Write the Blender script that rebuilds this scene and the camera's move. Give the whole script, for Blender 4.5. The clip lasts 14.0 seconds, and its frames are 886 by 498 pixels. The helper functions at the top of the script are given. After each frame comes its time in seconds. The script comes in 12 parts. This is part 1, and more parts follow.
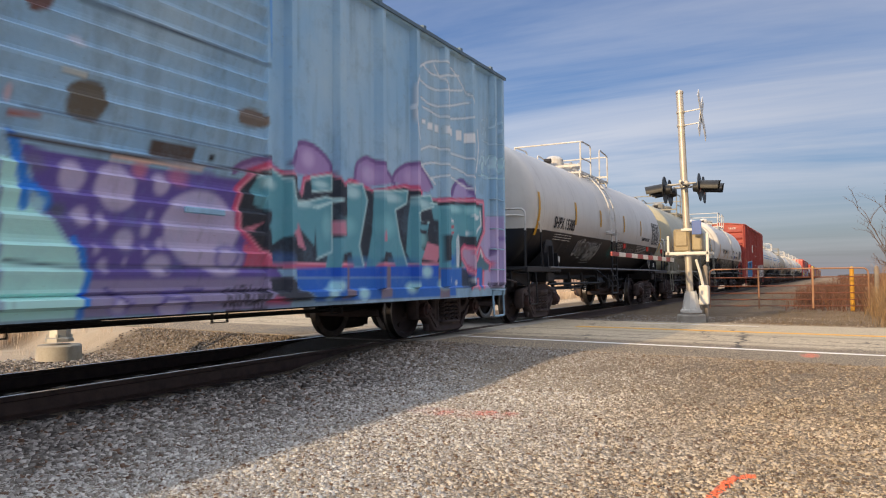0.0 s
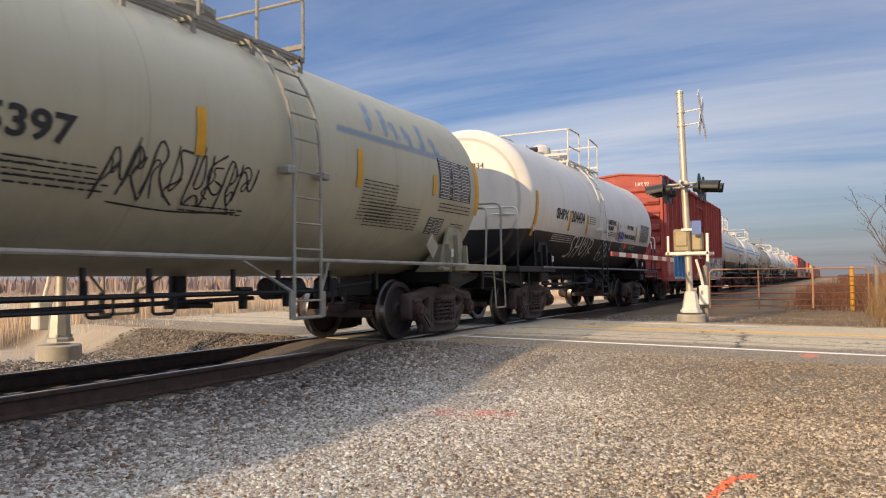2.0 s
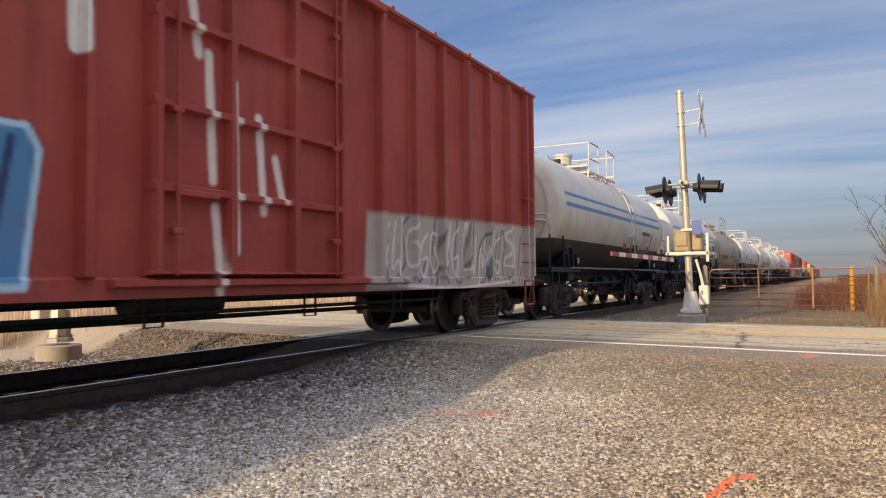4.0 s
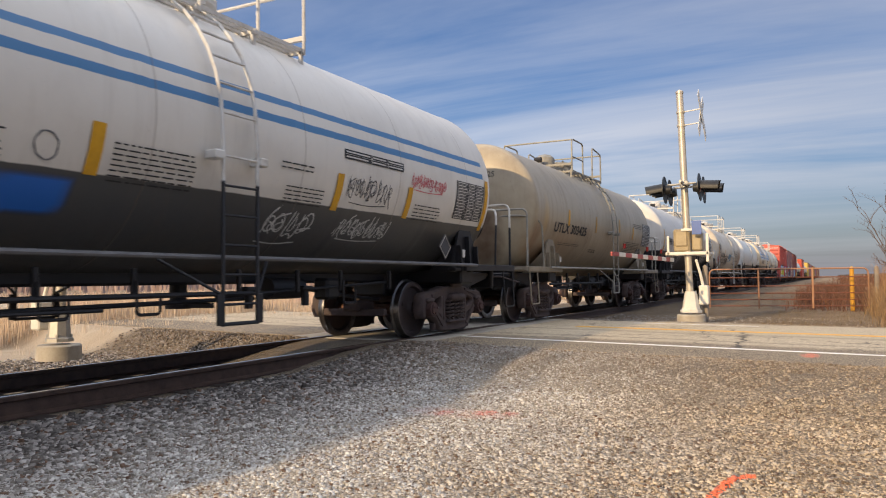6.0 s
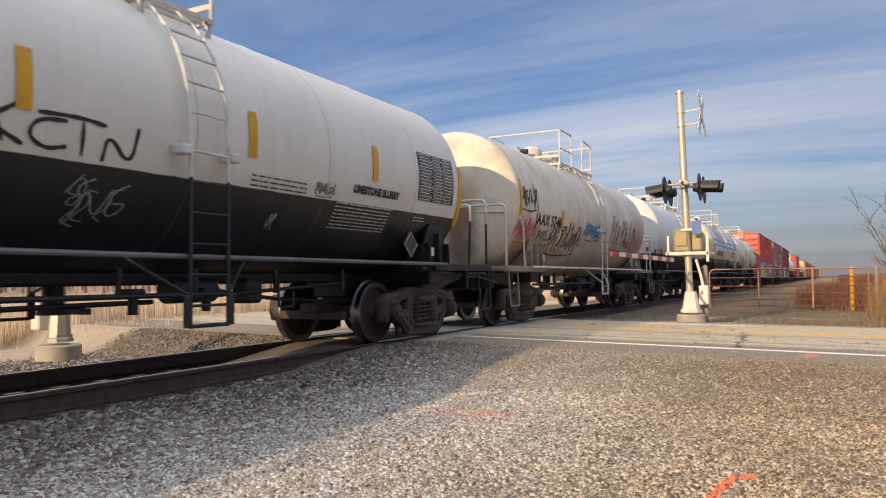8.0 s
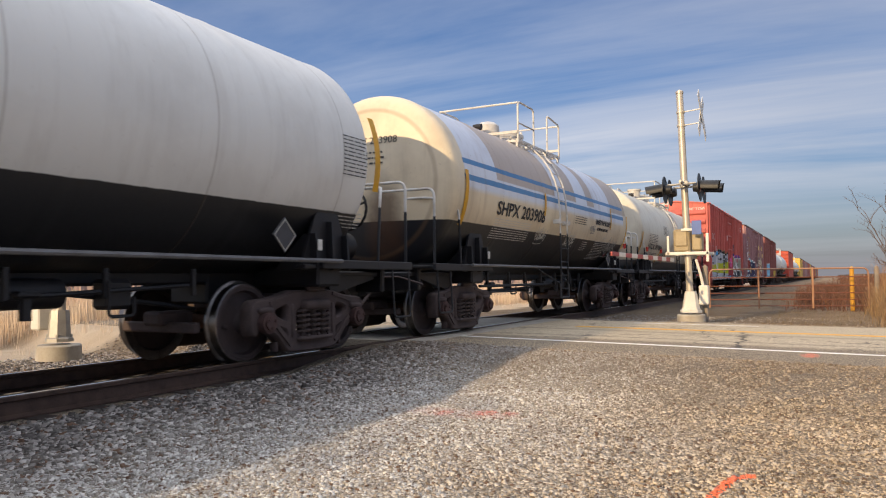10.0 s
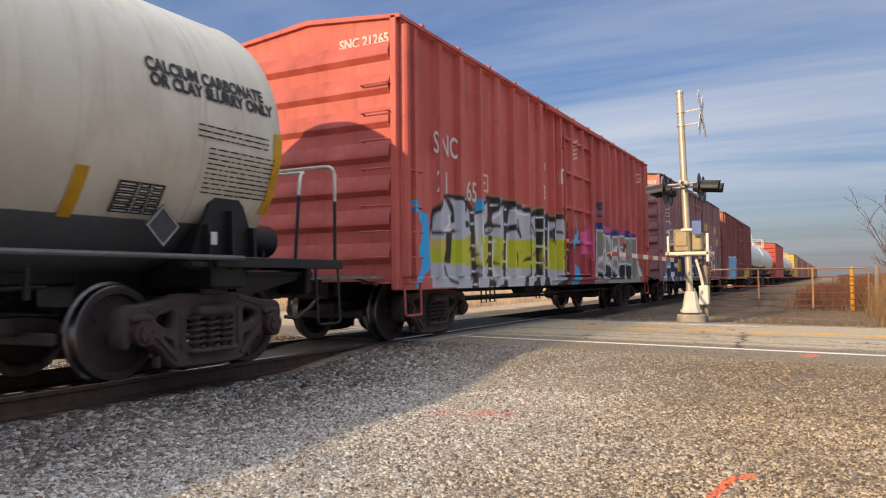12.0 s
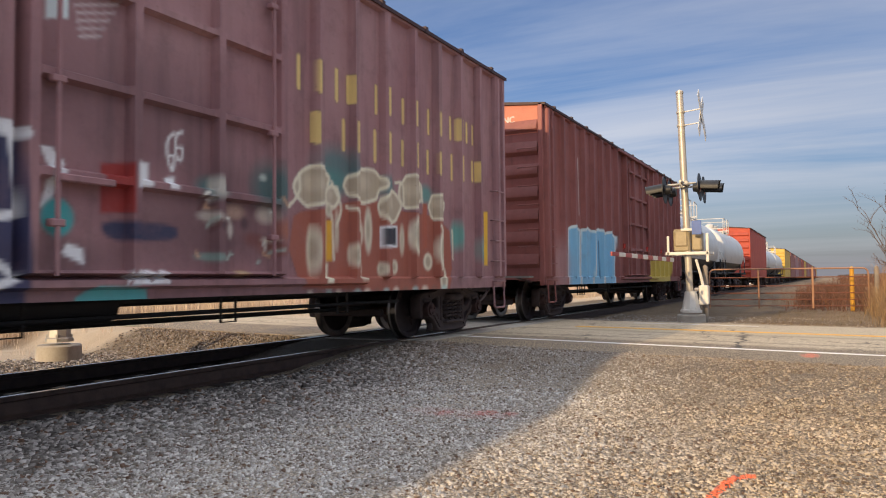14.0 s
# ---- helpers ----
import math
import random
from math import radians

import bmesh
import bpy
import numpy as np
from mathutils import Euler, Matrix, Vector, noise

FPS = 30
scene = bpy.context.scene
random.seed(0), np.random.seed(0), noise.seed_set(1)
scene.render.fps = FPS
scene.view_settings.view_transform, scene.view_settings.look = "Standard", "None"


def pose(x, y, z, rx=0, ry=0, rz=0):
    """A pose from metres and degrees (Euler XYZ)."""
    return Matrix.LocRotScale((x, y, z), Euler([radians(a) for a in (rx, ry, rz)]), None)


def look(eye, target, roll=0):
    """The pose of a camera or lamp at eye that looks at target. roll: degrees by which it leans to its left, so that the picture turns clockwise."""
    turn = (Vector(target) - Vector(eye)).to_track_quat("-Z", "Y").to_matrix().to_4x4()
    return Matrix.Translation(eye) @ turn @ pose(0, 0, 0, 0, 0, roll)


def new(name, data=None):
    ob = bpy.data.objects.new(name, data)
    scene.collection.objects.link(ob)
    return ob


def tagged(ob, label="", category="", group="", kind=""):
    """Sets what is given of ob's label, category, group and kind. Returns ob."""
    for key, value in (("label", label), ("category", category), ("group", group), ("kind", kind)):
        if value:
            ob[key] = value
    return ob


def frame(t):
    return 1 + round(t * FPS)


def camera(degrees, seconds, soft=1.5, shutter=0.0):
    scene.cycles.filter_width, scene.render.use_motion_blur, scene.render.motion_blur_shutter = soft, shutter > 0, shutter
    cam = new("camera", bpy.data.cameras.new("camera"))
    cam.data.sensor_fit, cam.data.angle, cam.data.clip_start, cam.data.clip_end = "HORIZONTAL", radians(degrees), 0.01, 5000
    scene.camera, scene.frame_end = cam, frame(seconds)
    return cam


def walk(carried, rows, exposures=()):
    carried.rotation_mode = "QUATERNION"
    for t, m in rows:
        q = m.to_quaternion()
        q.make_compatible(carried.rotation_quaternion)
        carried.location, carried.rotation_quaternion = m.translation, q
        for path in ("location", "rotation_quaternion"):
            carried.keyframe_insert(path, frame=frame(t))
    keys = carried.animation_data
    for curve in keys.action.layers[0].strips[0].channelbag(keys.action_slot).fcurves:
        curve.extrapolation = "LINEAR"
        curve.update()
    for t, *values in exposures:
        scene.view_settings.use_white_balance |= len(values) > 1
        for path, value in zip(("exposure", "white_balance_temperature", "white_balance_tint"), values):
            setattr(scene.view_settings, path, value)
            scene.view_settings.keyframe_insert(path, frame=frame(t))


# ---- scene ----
cam = camera(62.16, 14.0, soft=1.1, shutter=0.06)
EYE = (0.0, 0.0, 0.933)
AIM = pose(*EYE) @ pose(0, 0, 0, 92.376, 0, 27.675) @ pose(0, 0, 0, 0, 0, -0.559)
walk(cam, [(0.0, AIM), (14.0, AIM)], exposures=[(0.0, 0.37), (14.0, 0.37)])

# ---- light: a low winter sun behind the train, thin cirrus ----
SUN = Vector((-0.62, -3.3, 1.0)).normalized()
world = bpy.data.worlds.new("winter_sky")
scene.world = world
world.use_nodes = True
wn, wl = world.node_tree.nodes, world.node_tree.links
wn.clear()
w_out = wn.new("ShaderNodeOutputWorld")
w_bg = wn.new("ShaderNodeBackground")
w_sky = wn.new("ShaderNodeTexSky")
w_sky.sky_type = "NISHITA"
w_sky.sun_disc = False
w_sky.sun_elevation = math.asin(SUN.z)
w_sky.sun_rotation = math.atan2(SUN.x, SUN.y)
w_sky.air_density, w_sky.dust_density, w_sky.ozone_density = 1.1, 0.6, 2.2
w_co = wn.new("ShaderNodeTexCoord")
w_sep = wn.new("ShaderNodeSeparateXYZ")
wl.new(w_co.outputs["Generated"], w_sep.inputs[0])


def wmath(op, a, b=None, c=None, clamp=False):
    n = wn.new("ShaderNodeMath")
    n.operation, n.use_clamp = op, clamp
    for i, v in enumerate((a, b, c)):
        if v is None:
            continue
        if isinstance(v, (int, float)):
            n.inputs[i].default_value = v
        else:
            wl.new(v, n.inputs[i])
    return n.outputs[0]


# clouds lie on a flat layer: direction over height
w_h = wmath("ADD", wmath("MAXIMUM", w_sep.outputs[2], 0.0), 0.09)
w_u = wmath("DIVIDE", w_sep.outputs[0], w_h)
w_v = wmath("DIVIDE", w_sep.outputs[1], w_h)
w_comb = wn.new("ShaderNodeCombineXYZ")
wl.new(w_u, w_comb.inputs[0])
wl.new(w_v, w_comb.inputs[1])
w_map = wn.new("ShaderNodeMapping")
w_map.inputs["Rotation"].default_value = (0, 0, radians(-24))
w_map.inputs["Scale"].default_value = (0.13, 0.62, 1.0)
wl.new(w_comb.outputs[0], w_map.inputs[0])
w_n1 = wn.new("ShaderNodeTexNoise")
w_n1.inputs["Scale"].default_value = 1.7
w_n1.inputs["Detail"].default_value = 8
w_n1.inputs["Roughness"].default_value = 0.58
w_n1.inputs["Distortion"].default_value = 0.5
wl.new(w_map.outputs[0], w_n1.inputs["Vector"])
w_n2 = wn.new("ShaderNodeTexNoise")
w_n2.inputs["Scale"].default_value = 0.45
w_n2.inputs["Detail"].default_value = 4
wl.new(w_map.outputs[0], w_n2.inputs["Vector"])
w_c = wmath("MULTIPLY", wmath("MULTIPLY_ADD", w_n1.outputs[0], 3.4, -1.3, clamp=True), wmath("MULTIPLY_ADD", w_n2.outputs[0], 3.2, -1.05, clamp=True))
w_c = wmath("MULTIPLY", wmath("MULTIPLY", w_c, 1.0), wmath("MULTIPLY_ADD", w_sep.outputs[2], 7.0, 0.12, clamp=True))
# a bright veil added towards the zenith, above the view, to fill the shade
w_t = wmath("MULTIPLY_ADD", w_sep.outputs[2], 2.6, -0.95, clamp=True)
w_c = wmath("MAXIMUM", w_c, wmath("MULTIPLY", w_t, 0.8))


def wmix(f, a, b, blend="MIX"):
    n = wn.new("ShaderNodeMix")
    n.data_type, n.blend_type = "RGBA", blend
    for key, v in (("Factor", f), ("A", a), ("B", b)):
        if isinstance(v, (float, tuple)):
            n.inputs[key].default_value = v
        else:
            wl.new(v, n.inputs[key])
    return n.outputs["Result"]


# grey winter haze over the horizon
w_haze = wmath("POWER", wmath("SUBTRACT", 1.0, wmath("ABSOLUTE", w_sep.outputs[2]), clamp=True), 9.0)
w_col = wmix(1.0, w_sky.outputs[0], (0.51, 0.585, 0.795, 1), "MULTIPLY")
w_col = wmix(wmath("MULTIPLY", w_haze, 0.85), w_col, (2.02, 1.96, 2.36, 1))
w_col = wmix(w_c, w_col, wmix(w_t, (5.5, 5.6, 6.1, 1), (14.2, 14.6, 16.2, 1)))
# brighter air over the wetland side
w_west = wmath("MULTIPLY_ADD", wmath("MAXIMUM", wmath("MULTIPLY", w_sep.outputs[0], -1.0), 0.0), 0.42, 0.9)
w_grey = wn.new("ShaderNodeCombineXYZ")
for i in range(3):
    wl.new(w_west, w_grey.inputs[i])
w_col = wmix(1.0, w_col, w_grey.outputs[0], "MULTIPLY")
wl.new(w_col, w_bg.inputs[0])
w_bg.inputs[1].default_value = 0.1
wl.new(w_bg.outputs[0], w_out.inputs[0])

sun = new("sun", bpy.data.lights.new("sun", "SUN"))
sun.data.energy, sun.data.angle, sun.data.color = 3.3, radians(0.6), (1.0, 0.73, 0.42)
sun.matrix_world = look(SUN * 60, (0, 0, 0))

# ---- plan, metres; x = 0 at the camera, track along y ----
NEAR_RAIL, TRACK = -6.05, -6.80
WHEEL = 0.457
TRAIN = [(0.0, 0.275), (0.5, 7.20), (1.0, 14.43), (1.5, 21.66), (2.0, 28.89), (2.5, 36.16), (3.0, 43.32), (3.5, 50.70), (4.0, 57.99), (4.5, 65.28),
         (5.0, 72.59), (5.5, 79.92), (6.0, 87.17), (6.5, 94.59), (7.0, 101.94), (7.5, 109.27), (8.0, 116.67), (8.5, 124.06), (9.0, 131.46), (9.5, 138.88),
         (10.0, 146.30), (10.5, 153.75), (11.0, 161.17), (11.5, 168.64), (12.0, 176.09), (12.5, 183.66), (13.0, 191.06), (13.5, 198.55), (14.0, 206.06)]

# ---- materials ----


def srgb(r, g, b):
    def f(v):
        v = v / 255
        return v / 12.92 if v <= 0.04045 else ((v + 0.055) / 1.055) ** 2.4
    return (f(r), f(g), f(b), 1.0)


class Mat:
    """A small wrapper round a node material."""

    def __init__(self, name, rough=0.6, metal=0.0):
        self.m = bpy.data.materials.new(name)
        self.m.use_nodes = True
        self.n, self.l = self.m.node_tree.nodes, self.m.node_tree.links
        self.b = self.n["Principled BSDF"]
        self.b.inputs["Roughness"].default_value = rough
        self.b.inputs["Metallic"].default_value = metal
        self.co = self.n.new("ShaderNodeTexCoord").outputs["Object"]

    def put(self, node, key, v):
        if v is None:
            return
        if isinstance(v, bpy.types.NodeSocket):
            self.l.new(v, node.inputs[key])
        else:
            node.inputs[key].default_value = v

    def math(self, op, a, b=None, c=None, clamp=False):
        n = self.n.new("ShaderNodeMath")
        n.operation, n.use_clamp = op, clamp
        for i, v in enumerate((a, b, c)):
            self.put(n, i, v)
        return n.outputs[0]

    def axes(self):
        n = self.n.new("ShaderNodeSeparateXYZ")
        self.l.new(self.co, n.inputs[0])
        return n.outputs

    def scaled(self, s):
        n = self.n.new("ShaderNodeMapping")
        self.l.new(self.co, n.inputs[0])
        n.inputs["Scale"].default_value = s
        return n.outputs[0]

    def noise(self, scale, detail=4, rough=0.55, vec=None, dist=0.0):
        n = self.n.new("ShaderNodeTexNoise")
        self.l.new(vec or self.co, n.inputs["Vector"])
        n.inputs["Scale"].default_value, n.inputs["Detail"].default_value = scale, detail
        n.inputs["Roughness"].default_value, n.inputs["Distortion"].default_value = rough, dist
        return n.outputs[0]

    def voronoi(self, scale, out="Distance", feature="F1"):
        n = self.n.new("ShaderNodeTexVoronoi")
        n.feature = feature
        self.l.new(self.co, n.inputs["Vector"])
        n.inputs["Scale"].default_value = scale
        return n.outputs[out]

    def step(self, v, lo, hi):
        n = self.n.new("ShaderNodeMapRange")
        n.clamp = True
        self.put(n, 0, v)
        n.inputs[1].default_value, n.inputs[2].default_value = lo, hi
        return n.outputs[0]

    def mix(self, f, a, b, blend="MIX"):
        n = self.n.new("ShaderNodeMix")
        n.data_type, n.blend_type = "RGBA", blend
        self.put(n, "Factor", f)
        self.put(n, "A", a)
        self.put(n, "B", b)
        return n.outputs["Result"]

    def attr(self, name):
        n = self.n.new("ShaderNodeAttribute")
        n.attribute_name = name
        return n.outputs

    def colour(self, v):
        self.put(self.b, "Base Color", v)
        return self

    def rough(self, v):
        self.put(self.b, "Roughness", v)
        return self

    def bump(self, v, dist=0.01, strength=0.6):
        n = self.n.new("ShaderNodeBump")
        n.inputs["Distance"].default_value, n.inputs["Strength"].default_value = dist, strength
        self.l.new(v, n.inputs["Height"])
        self.l.new(n.outputs[0], self.b.inputs["Normal"])
        return self


def worn(name, rgb, rough=0.55, metal=0.0, grime=(46, 38, 32), amount=0.45, scale=3.0, bump=0.002):
    """Paint or metal with soft grime and a fine grain."""
    k = Mat(name, rough, metal)
    big = k.step(k.noise(scale, 6, 0.62), 0.42, 0.72)
    fine = k.noise(scale * 14, 5, 0.6)
    c = k.mix(k.math("MULTIPLY", big, amount), srgb(*rgb), srgb(*grime))
    c = k.mix(k.math("MULTIPLY", k.step(fine, 0.5, 0.85), amount * 0.7), c, srgb(*grime))
    k.colour(c).rough(k.math("MULTIPLY_ADD", fine, 0.25, rough - 0.12))
    return k.bump(fine, bump, 0.5).m


M_IRON = worn("dirty_cast_iron", (80, 67, 65), 0.8, 0.0, (40, 33, 32), 0.6, 4)
M_BLACKSTEEL = worn("black_painted_steel", (20, 20, 25), 0.55, 0.0, (40, 34, 32), 0.4, 3)
M_BEARING = worn("brown_bearing_cap", (82, 60, 57), 0.75, 0.1, (50, 40, 38), 0.6, 8)
M_WHEEL = worn("dark_wheel_steel", (66, 55, 55), 0.7, 0.0, (44, 36, 34), 0.6, 5)
M_TREAD = worn("polished_tread_steel", (128, 124, 122), 0.3, 1.0, (60, 54, 52), 0.5, 8)
M_SPRING = worn("rusty_spring_steel", (74, 61, 58), 0.75, 0.1, (58, 48, 44), 0.5, 12)
M_AXLE = worn("rusty_axle_steel", (112, 78, 60), 0.7, 0.3, (52, 40, 34), 0.5, 6)
M_WHITEPIPE = worn("white_painted_pipe", (205, 203, 198), 0.5, 0.0, (120, 104, 88), 0.4, 4)
M_GREYPIPE = worn("grey_painted_steel", (148, 146, 138), 0.55, 0.0, (88, 78, 68), 0.5, 4)
M_YELLOW = worn("yellow_reflective_tape", (212, 158, 22), 0.45, 0.0, (120, 92, 40), 0.35, 6)
M_LETTER_BLACK = worn("black_stencil_paint", (30, 32, 36), 0.6, 0.0, (90, 88, 84), 0.25, 9)
M_LETTER_WHITE = worn("white_stencil_paint", (205, 203, 198), 0.6, 0.0, (110, 104, 98), 0.3, 9)
M_GREYCARD = worn("dull_grey_card", (62, 62, 66), 0.6, 0.0, (36, 34, 34), 0.5, 8)
M_GALV = worn("galvanised_steel", (176, 172, 164), 0.5, 0.35, (120, 112, 102), 0.4, 5)
M_ALU = worn("aluminium_pole", (196, 188, 174), 0.42, 0.35, (140, 128, 112), 0.35, 3)


def two_tone_pipe():
    """Pipework painted white above and black below the two-tone line."""
    k = Mat("white_over_black_pipe", 0.5)
    x, y, z = k.axes()
    c = k.mix(k.step(k.noise(4, 5), 0.5, 0.8), srgb(205, 203, 198), srgb(150, 136, 120))
    c = k.mix(k.step(z, 1.92, 1.9), c, srgb(24, 25, 30))
    return k.colour(c).m


M_SPLITPIPE = two_tone_pipe()
M_RUNPIPE = worn("dull_grey_pipe", (104, 104, 106), 0.5, 0.1, (52, 48, 46), 0.5, 4)


def tank_paint(name, top, low=None, split=2.0, stripes=(), stripe_rgb=(10, 110, 168), grime=(104, 88, 70), dirt=0.35, bands=(), band_rgb=(150, 128, 104), smear=None, ends=9.0, upper=None):
    """Two-tone tank paint: the lower coat ends at height split; stripes are (z0, z1); bands (y0, y1) are bare patches on the upper half."""
    k = Mat(name, 0.42)
    x, y, z = k.axes()
    wob = k.math("MULTIPLY_ADD", k.noise(5, 3), 0.02, -0.01)
    zz = k.math("ADD", z, wob)
    c = srgb(*top)
    mott = k.noise(1.1, 6, 0.6)
    c = k.mix(k.math("MULTIPLY", k.step(mott, 0.45, 0.75), dirt), c, srgb(*grime))
    if upper:
        c = k.mix(k.math("MULTIPLY", k.step(zz, 2.4, 2.5), k.step(k.math("ABSOLUTE", y), ends, ends - 0.03)), c, k.mix(k.math("MULTIPLY", k.step(mott, 0.5, 0.7), 0.3), srgb(*upper), srgb(*grime)))
    for y0, y1 in bands:
        inside = k.math("MULTIPLY", k.step(y, y0, y0 + 0.02), k.step(y, y1 + 0.02, y1))
        inside = k.math("MULTIPLY", inside, k.step(z, 2.72, 2.74))
        c = k.mix(k.math("MULTIPLY", inside, 0.8), c, srgb(*band_rgb))
    for z0, z1 in stripes:
        inside = k.math("MULTIPLY", k.step(zz, z0, z0 + 0.008), k.step(zz, z1 + 0.008, z1))
        inside = k.math("MULTIPLY", k.math("MULTIPLY", inside, k.step(x, 0.3, 0.35)), k.step(k.math("ABSOLUTE", y), ends + 0.01, ends - 0.01))
        c = k.mix(k.math("MULTIPLY", inside, 0.9), c, srgb(*stripe_rgb))
    if low:
        c = k.mix(k.step(zz, split + 0.006, split - 0.006), c, srgb(*low))
    run = k.noise(1.0, 7, 0.62, k.scaled((3.0, 5.5, 0.35)))
    dark = bool(low) and max(low) < 40
    hold = k.math("MULTIPLY_ADD", k.step(zz, split - 0.006, split + 0.006), 0.92, 0.08) if dark else 1.0
    c = k.mix(k.math("MULTIPLY", k.math("MULTIPLY", k.step(run, 0.52, 0.8), dirt), hold), c, srgb(*grime))
    # thin soot runs below the top walkway and rust weeping from the seams
    thin = k.step(k.noise(1.0, 6, 0.65, k.scaled((2.0, 16.0, 0.5))), 0.6, 0.78)
    c = k.mix(k.math("MULTIPLY", k.math("MULTIPLY", thin, hold), 0.35 * min(1.0, dirt * 2.5)), c, srgb(92, 74, 58))
    specks = k.step(k.noise(17, 5, 0.6), 0.66, 0.76)
    c = k.mix(k.math("MULTIPLY", k.math("MULTIPLY", specks, hold), 0.5 * min(1.0, dirt * 2.5)), c, srgb(98, 70, 50))
    c = k.mix(k.math("MULTIPLY", k.math("MULTIPLY", k.step(z, 2.1, 1.0), k.step(k.noise(2.3, 6, 0.65), 0.35, 0.7)), 0.03 if dark else 0.35), c, srgb(84, 76, 68))
    if smear:
        # brown product runs down the front head
        end, amount = smear
        blot = k.math("ADD", k.math("POWER", k.math("MULTIPLY", k.math("SUBTRACT", x, 0.35), 1.9), 2.0), k.math("POWER", k.math("SUBTRACT", z, 1.9), 2.0))
        blot = k.math("ADD", blot, k.math("MULTIPLY_ADD", k.noise(2.5, 5), 1.0, -0.5))
        c = k.mix(k.math("MULTIPLY", k.math("MULTIPLY", k.step(y, -end, -end - 0.1), k.step(blot, 0.75, 0.05)), amount), c, srgb(74, 50, 34))
    # weld seams between the shell courses
    seam = k.math("ABSOLUTE", k.math("SUBTRACT", k.math("FRACT", k.math("MULTIPLY_ADD", y, 0.47, 40.2)), 0.5))
    seam = k.step(seam, 0.007, 0.002)
    c = k.mix(k.math("MULTIPLY", seam, 0.35), c, srgb(*grime))
    p = k.attr("paint")
    c = k.mix(p[3], c, p[0])
    k.colour(c)
    fine = k.noise(30, 4)
    k.rough(k.math("MULTIPLY_ADD", fine, 0.22, 0.32))
    return k.bump(k.math("MULTIPLY_ADD", seam, 0.5, k.noise(2.2, 3)), 0.014, 0.45).m


def box_coat(name, rgb, fade, grime, dirt, rust, sprayed):
    k = Mat(name, 0.6)
    x, y, z = k.axes()
    c = k.mix(k.step(k.noise(0.8, 6, 0.6), 0.35, 0.7), srgb(*rgb), srgb(*fade))
    run = k.noise(1.0, 7, 0.62, k.scaled((4.0, 4.0, 0.4)))
    c = k.mix(k.math("MULTIPLY", k.step(run, 0.5, 0.8), dirt), c, srgb(*grime))
    spots = k.step(k.noise(9, 6, 0.7), 0.62, 0.75)
    c = k.mix(k.math("MULTIPLY", spots, 0.6 * dirt), c, srgb(*rust))
    c = k.mix(k.math("MULTIPLY", k.math("MULTIPLY", k.step(z, 1.5, 0.7), k.step(k.noise(3, 5), 0.3, 0.7)), 0.4), c, srgb(*grime))
    patch = k.step(k.noise(2.4, 8, 0.72), 0.52, 0.66)
    c = k.mix(k.math("MULTIPLY", patch, 0.45 * dirt), c, srgb(*grime))
    if sprayed:
        p = k.attr("paint")
        c = k.mix(k.math("MULTIPLY", p[3], k.math("MULTIPLY_ADD", patch, -0.16, 1.0)), c, p[0])
    # thin runs of soot and rust over everything
    streak = k.step(k.noise(1.0, 5, 0.6, k.scaled((9.0, 9.0, 0.25))), 0.58, 0.74)
    c = k.mix(k.math("MULTIPLY", streak, 0.5 * dirt), c, srgb(*grime))
    chips = k.step(k.noise(20, 4, 0.6), 0.68, 0.74)
    c = k.mix(k.math("MULTIPLY", chips, 0.8 * dirt), c, srgb(*rust))
    k.colour(c)
    fine = k.noise(26, 5)
    k.rough(k.math("MULTIPLY_ADD", fine, 0.3, 0.45))
    return k.bump(k.math("MULTIPLY_ADD", k.noise(1.6, 3), 5.0, fine), 0.004, 0.5).m


def box_paint(name, rgb, fade, grime=(48, 36, 34), dirt=0.4, rust=(96, 58, 42)):
    """The coat for the sprayed side sheet, and the same coat for all other steel."""
    return box_coat(name + "_side", rgb, fade, grime, dirt, rust, True), box_coat(name, rgb, fade, grime, dirt, rust, False)


# ---- mesh building ----


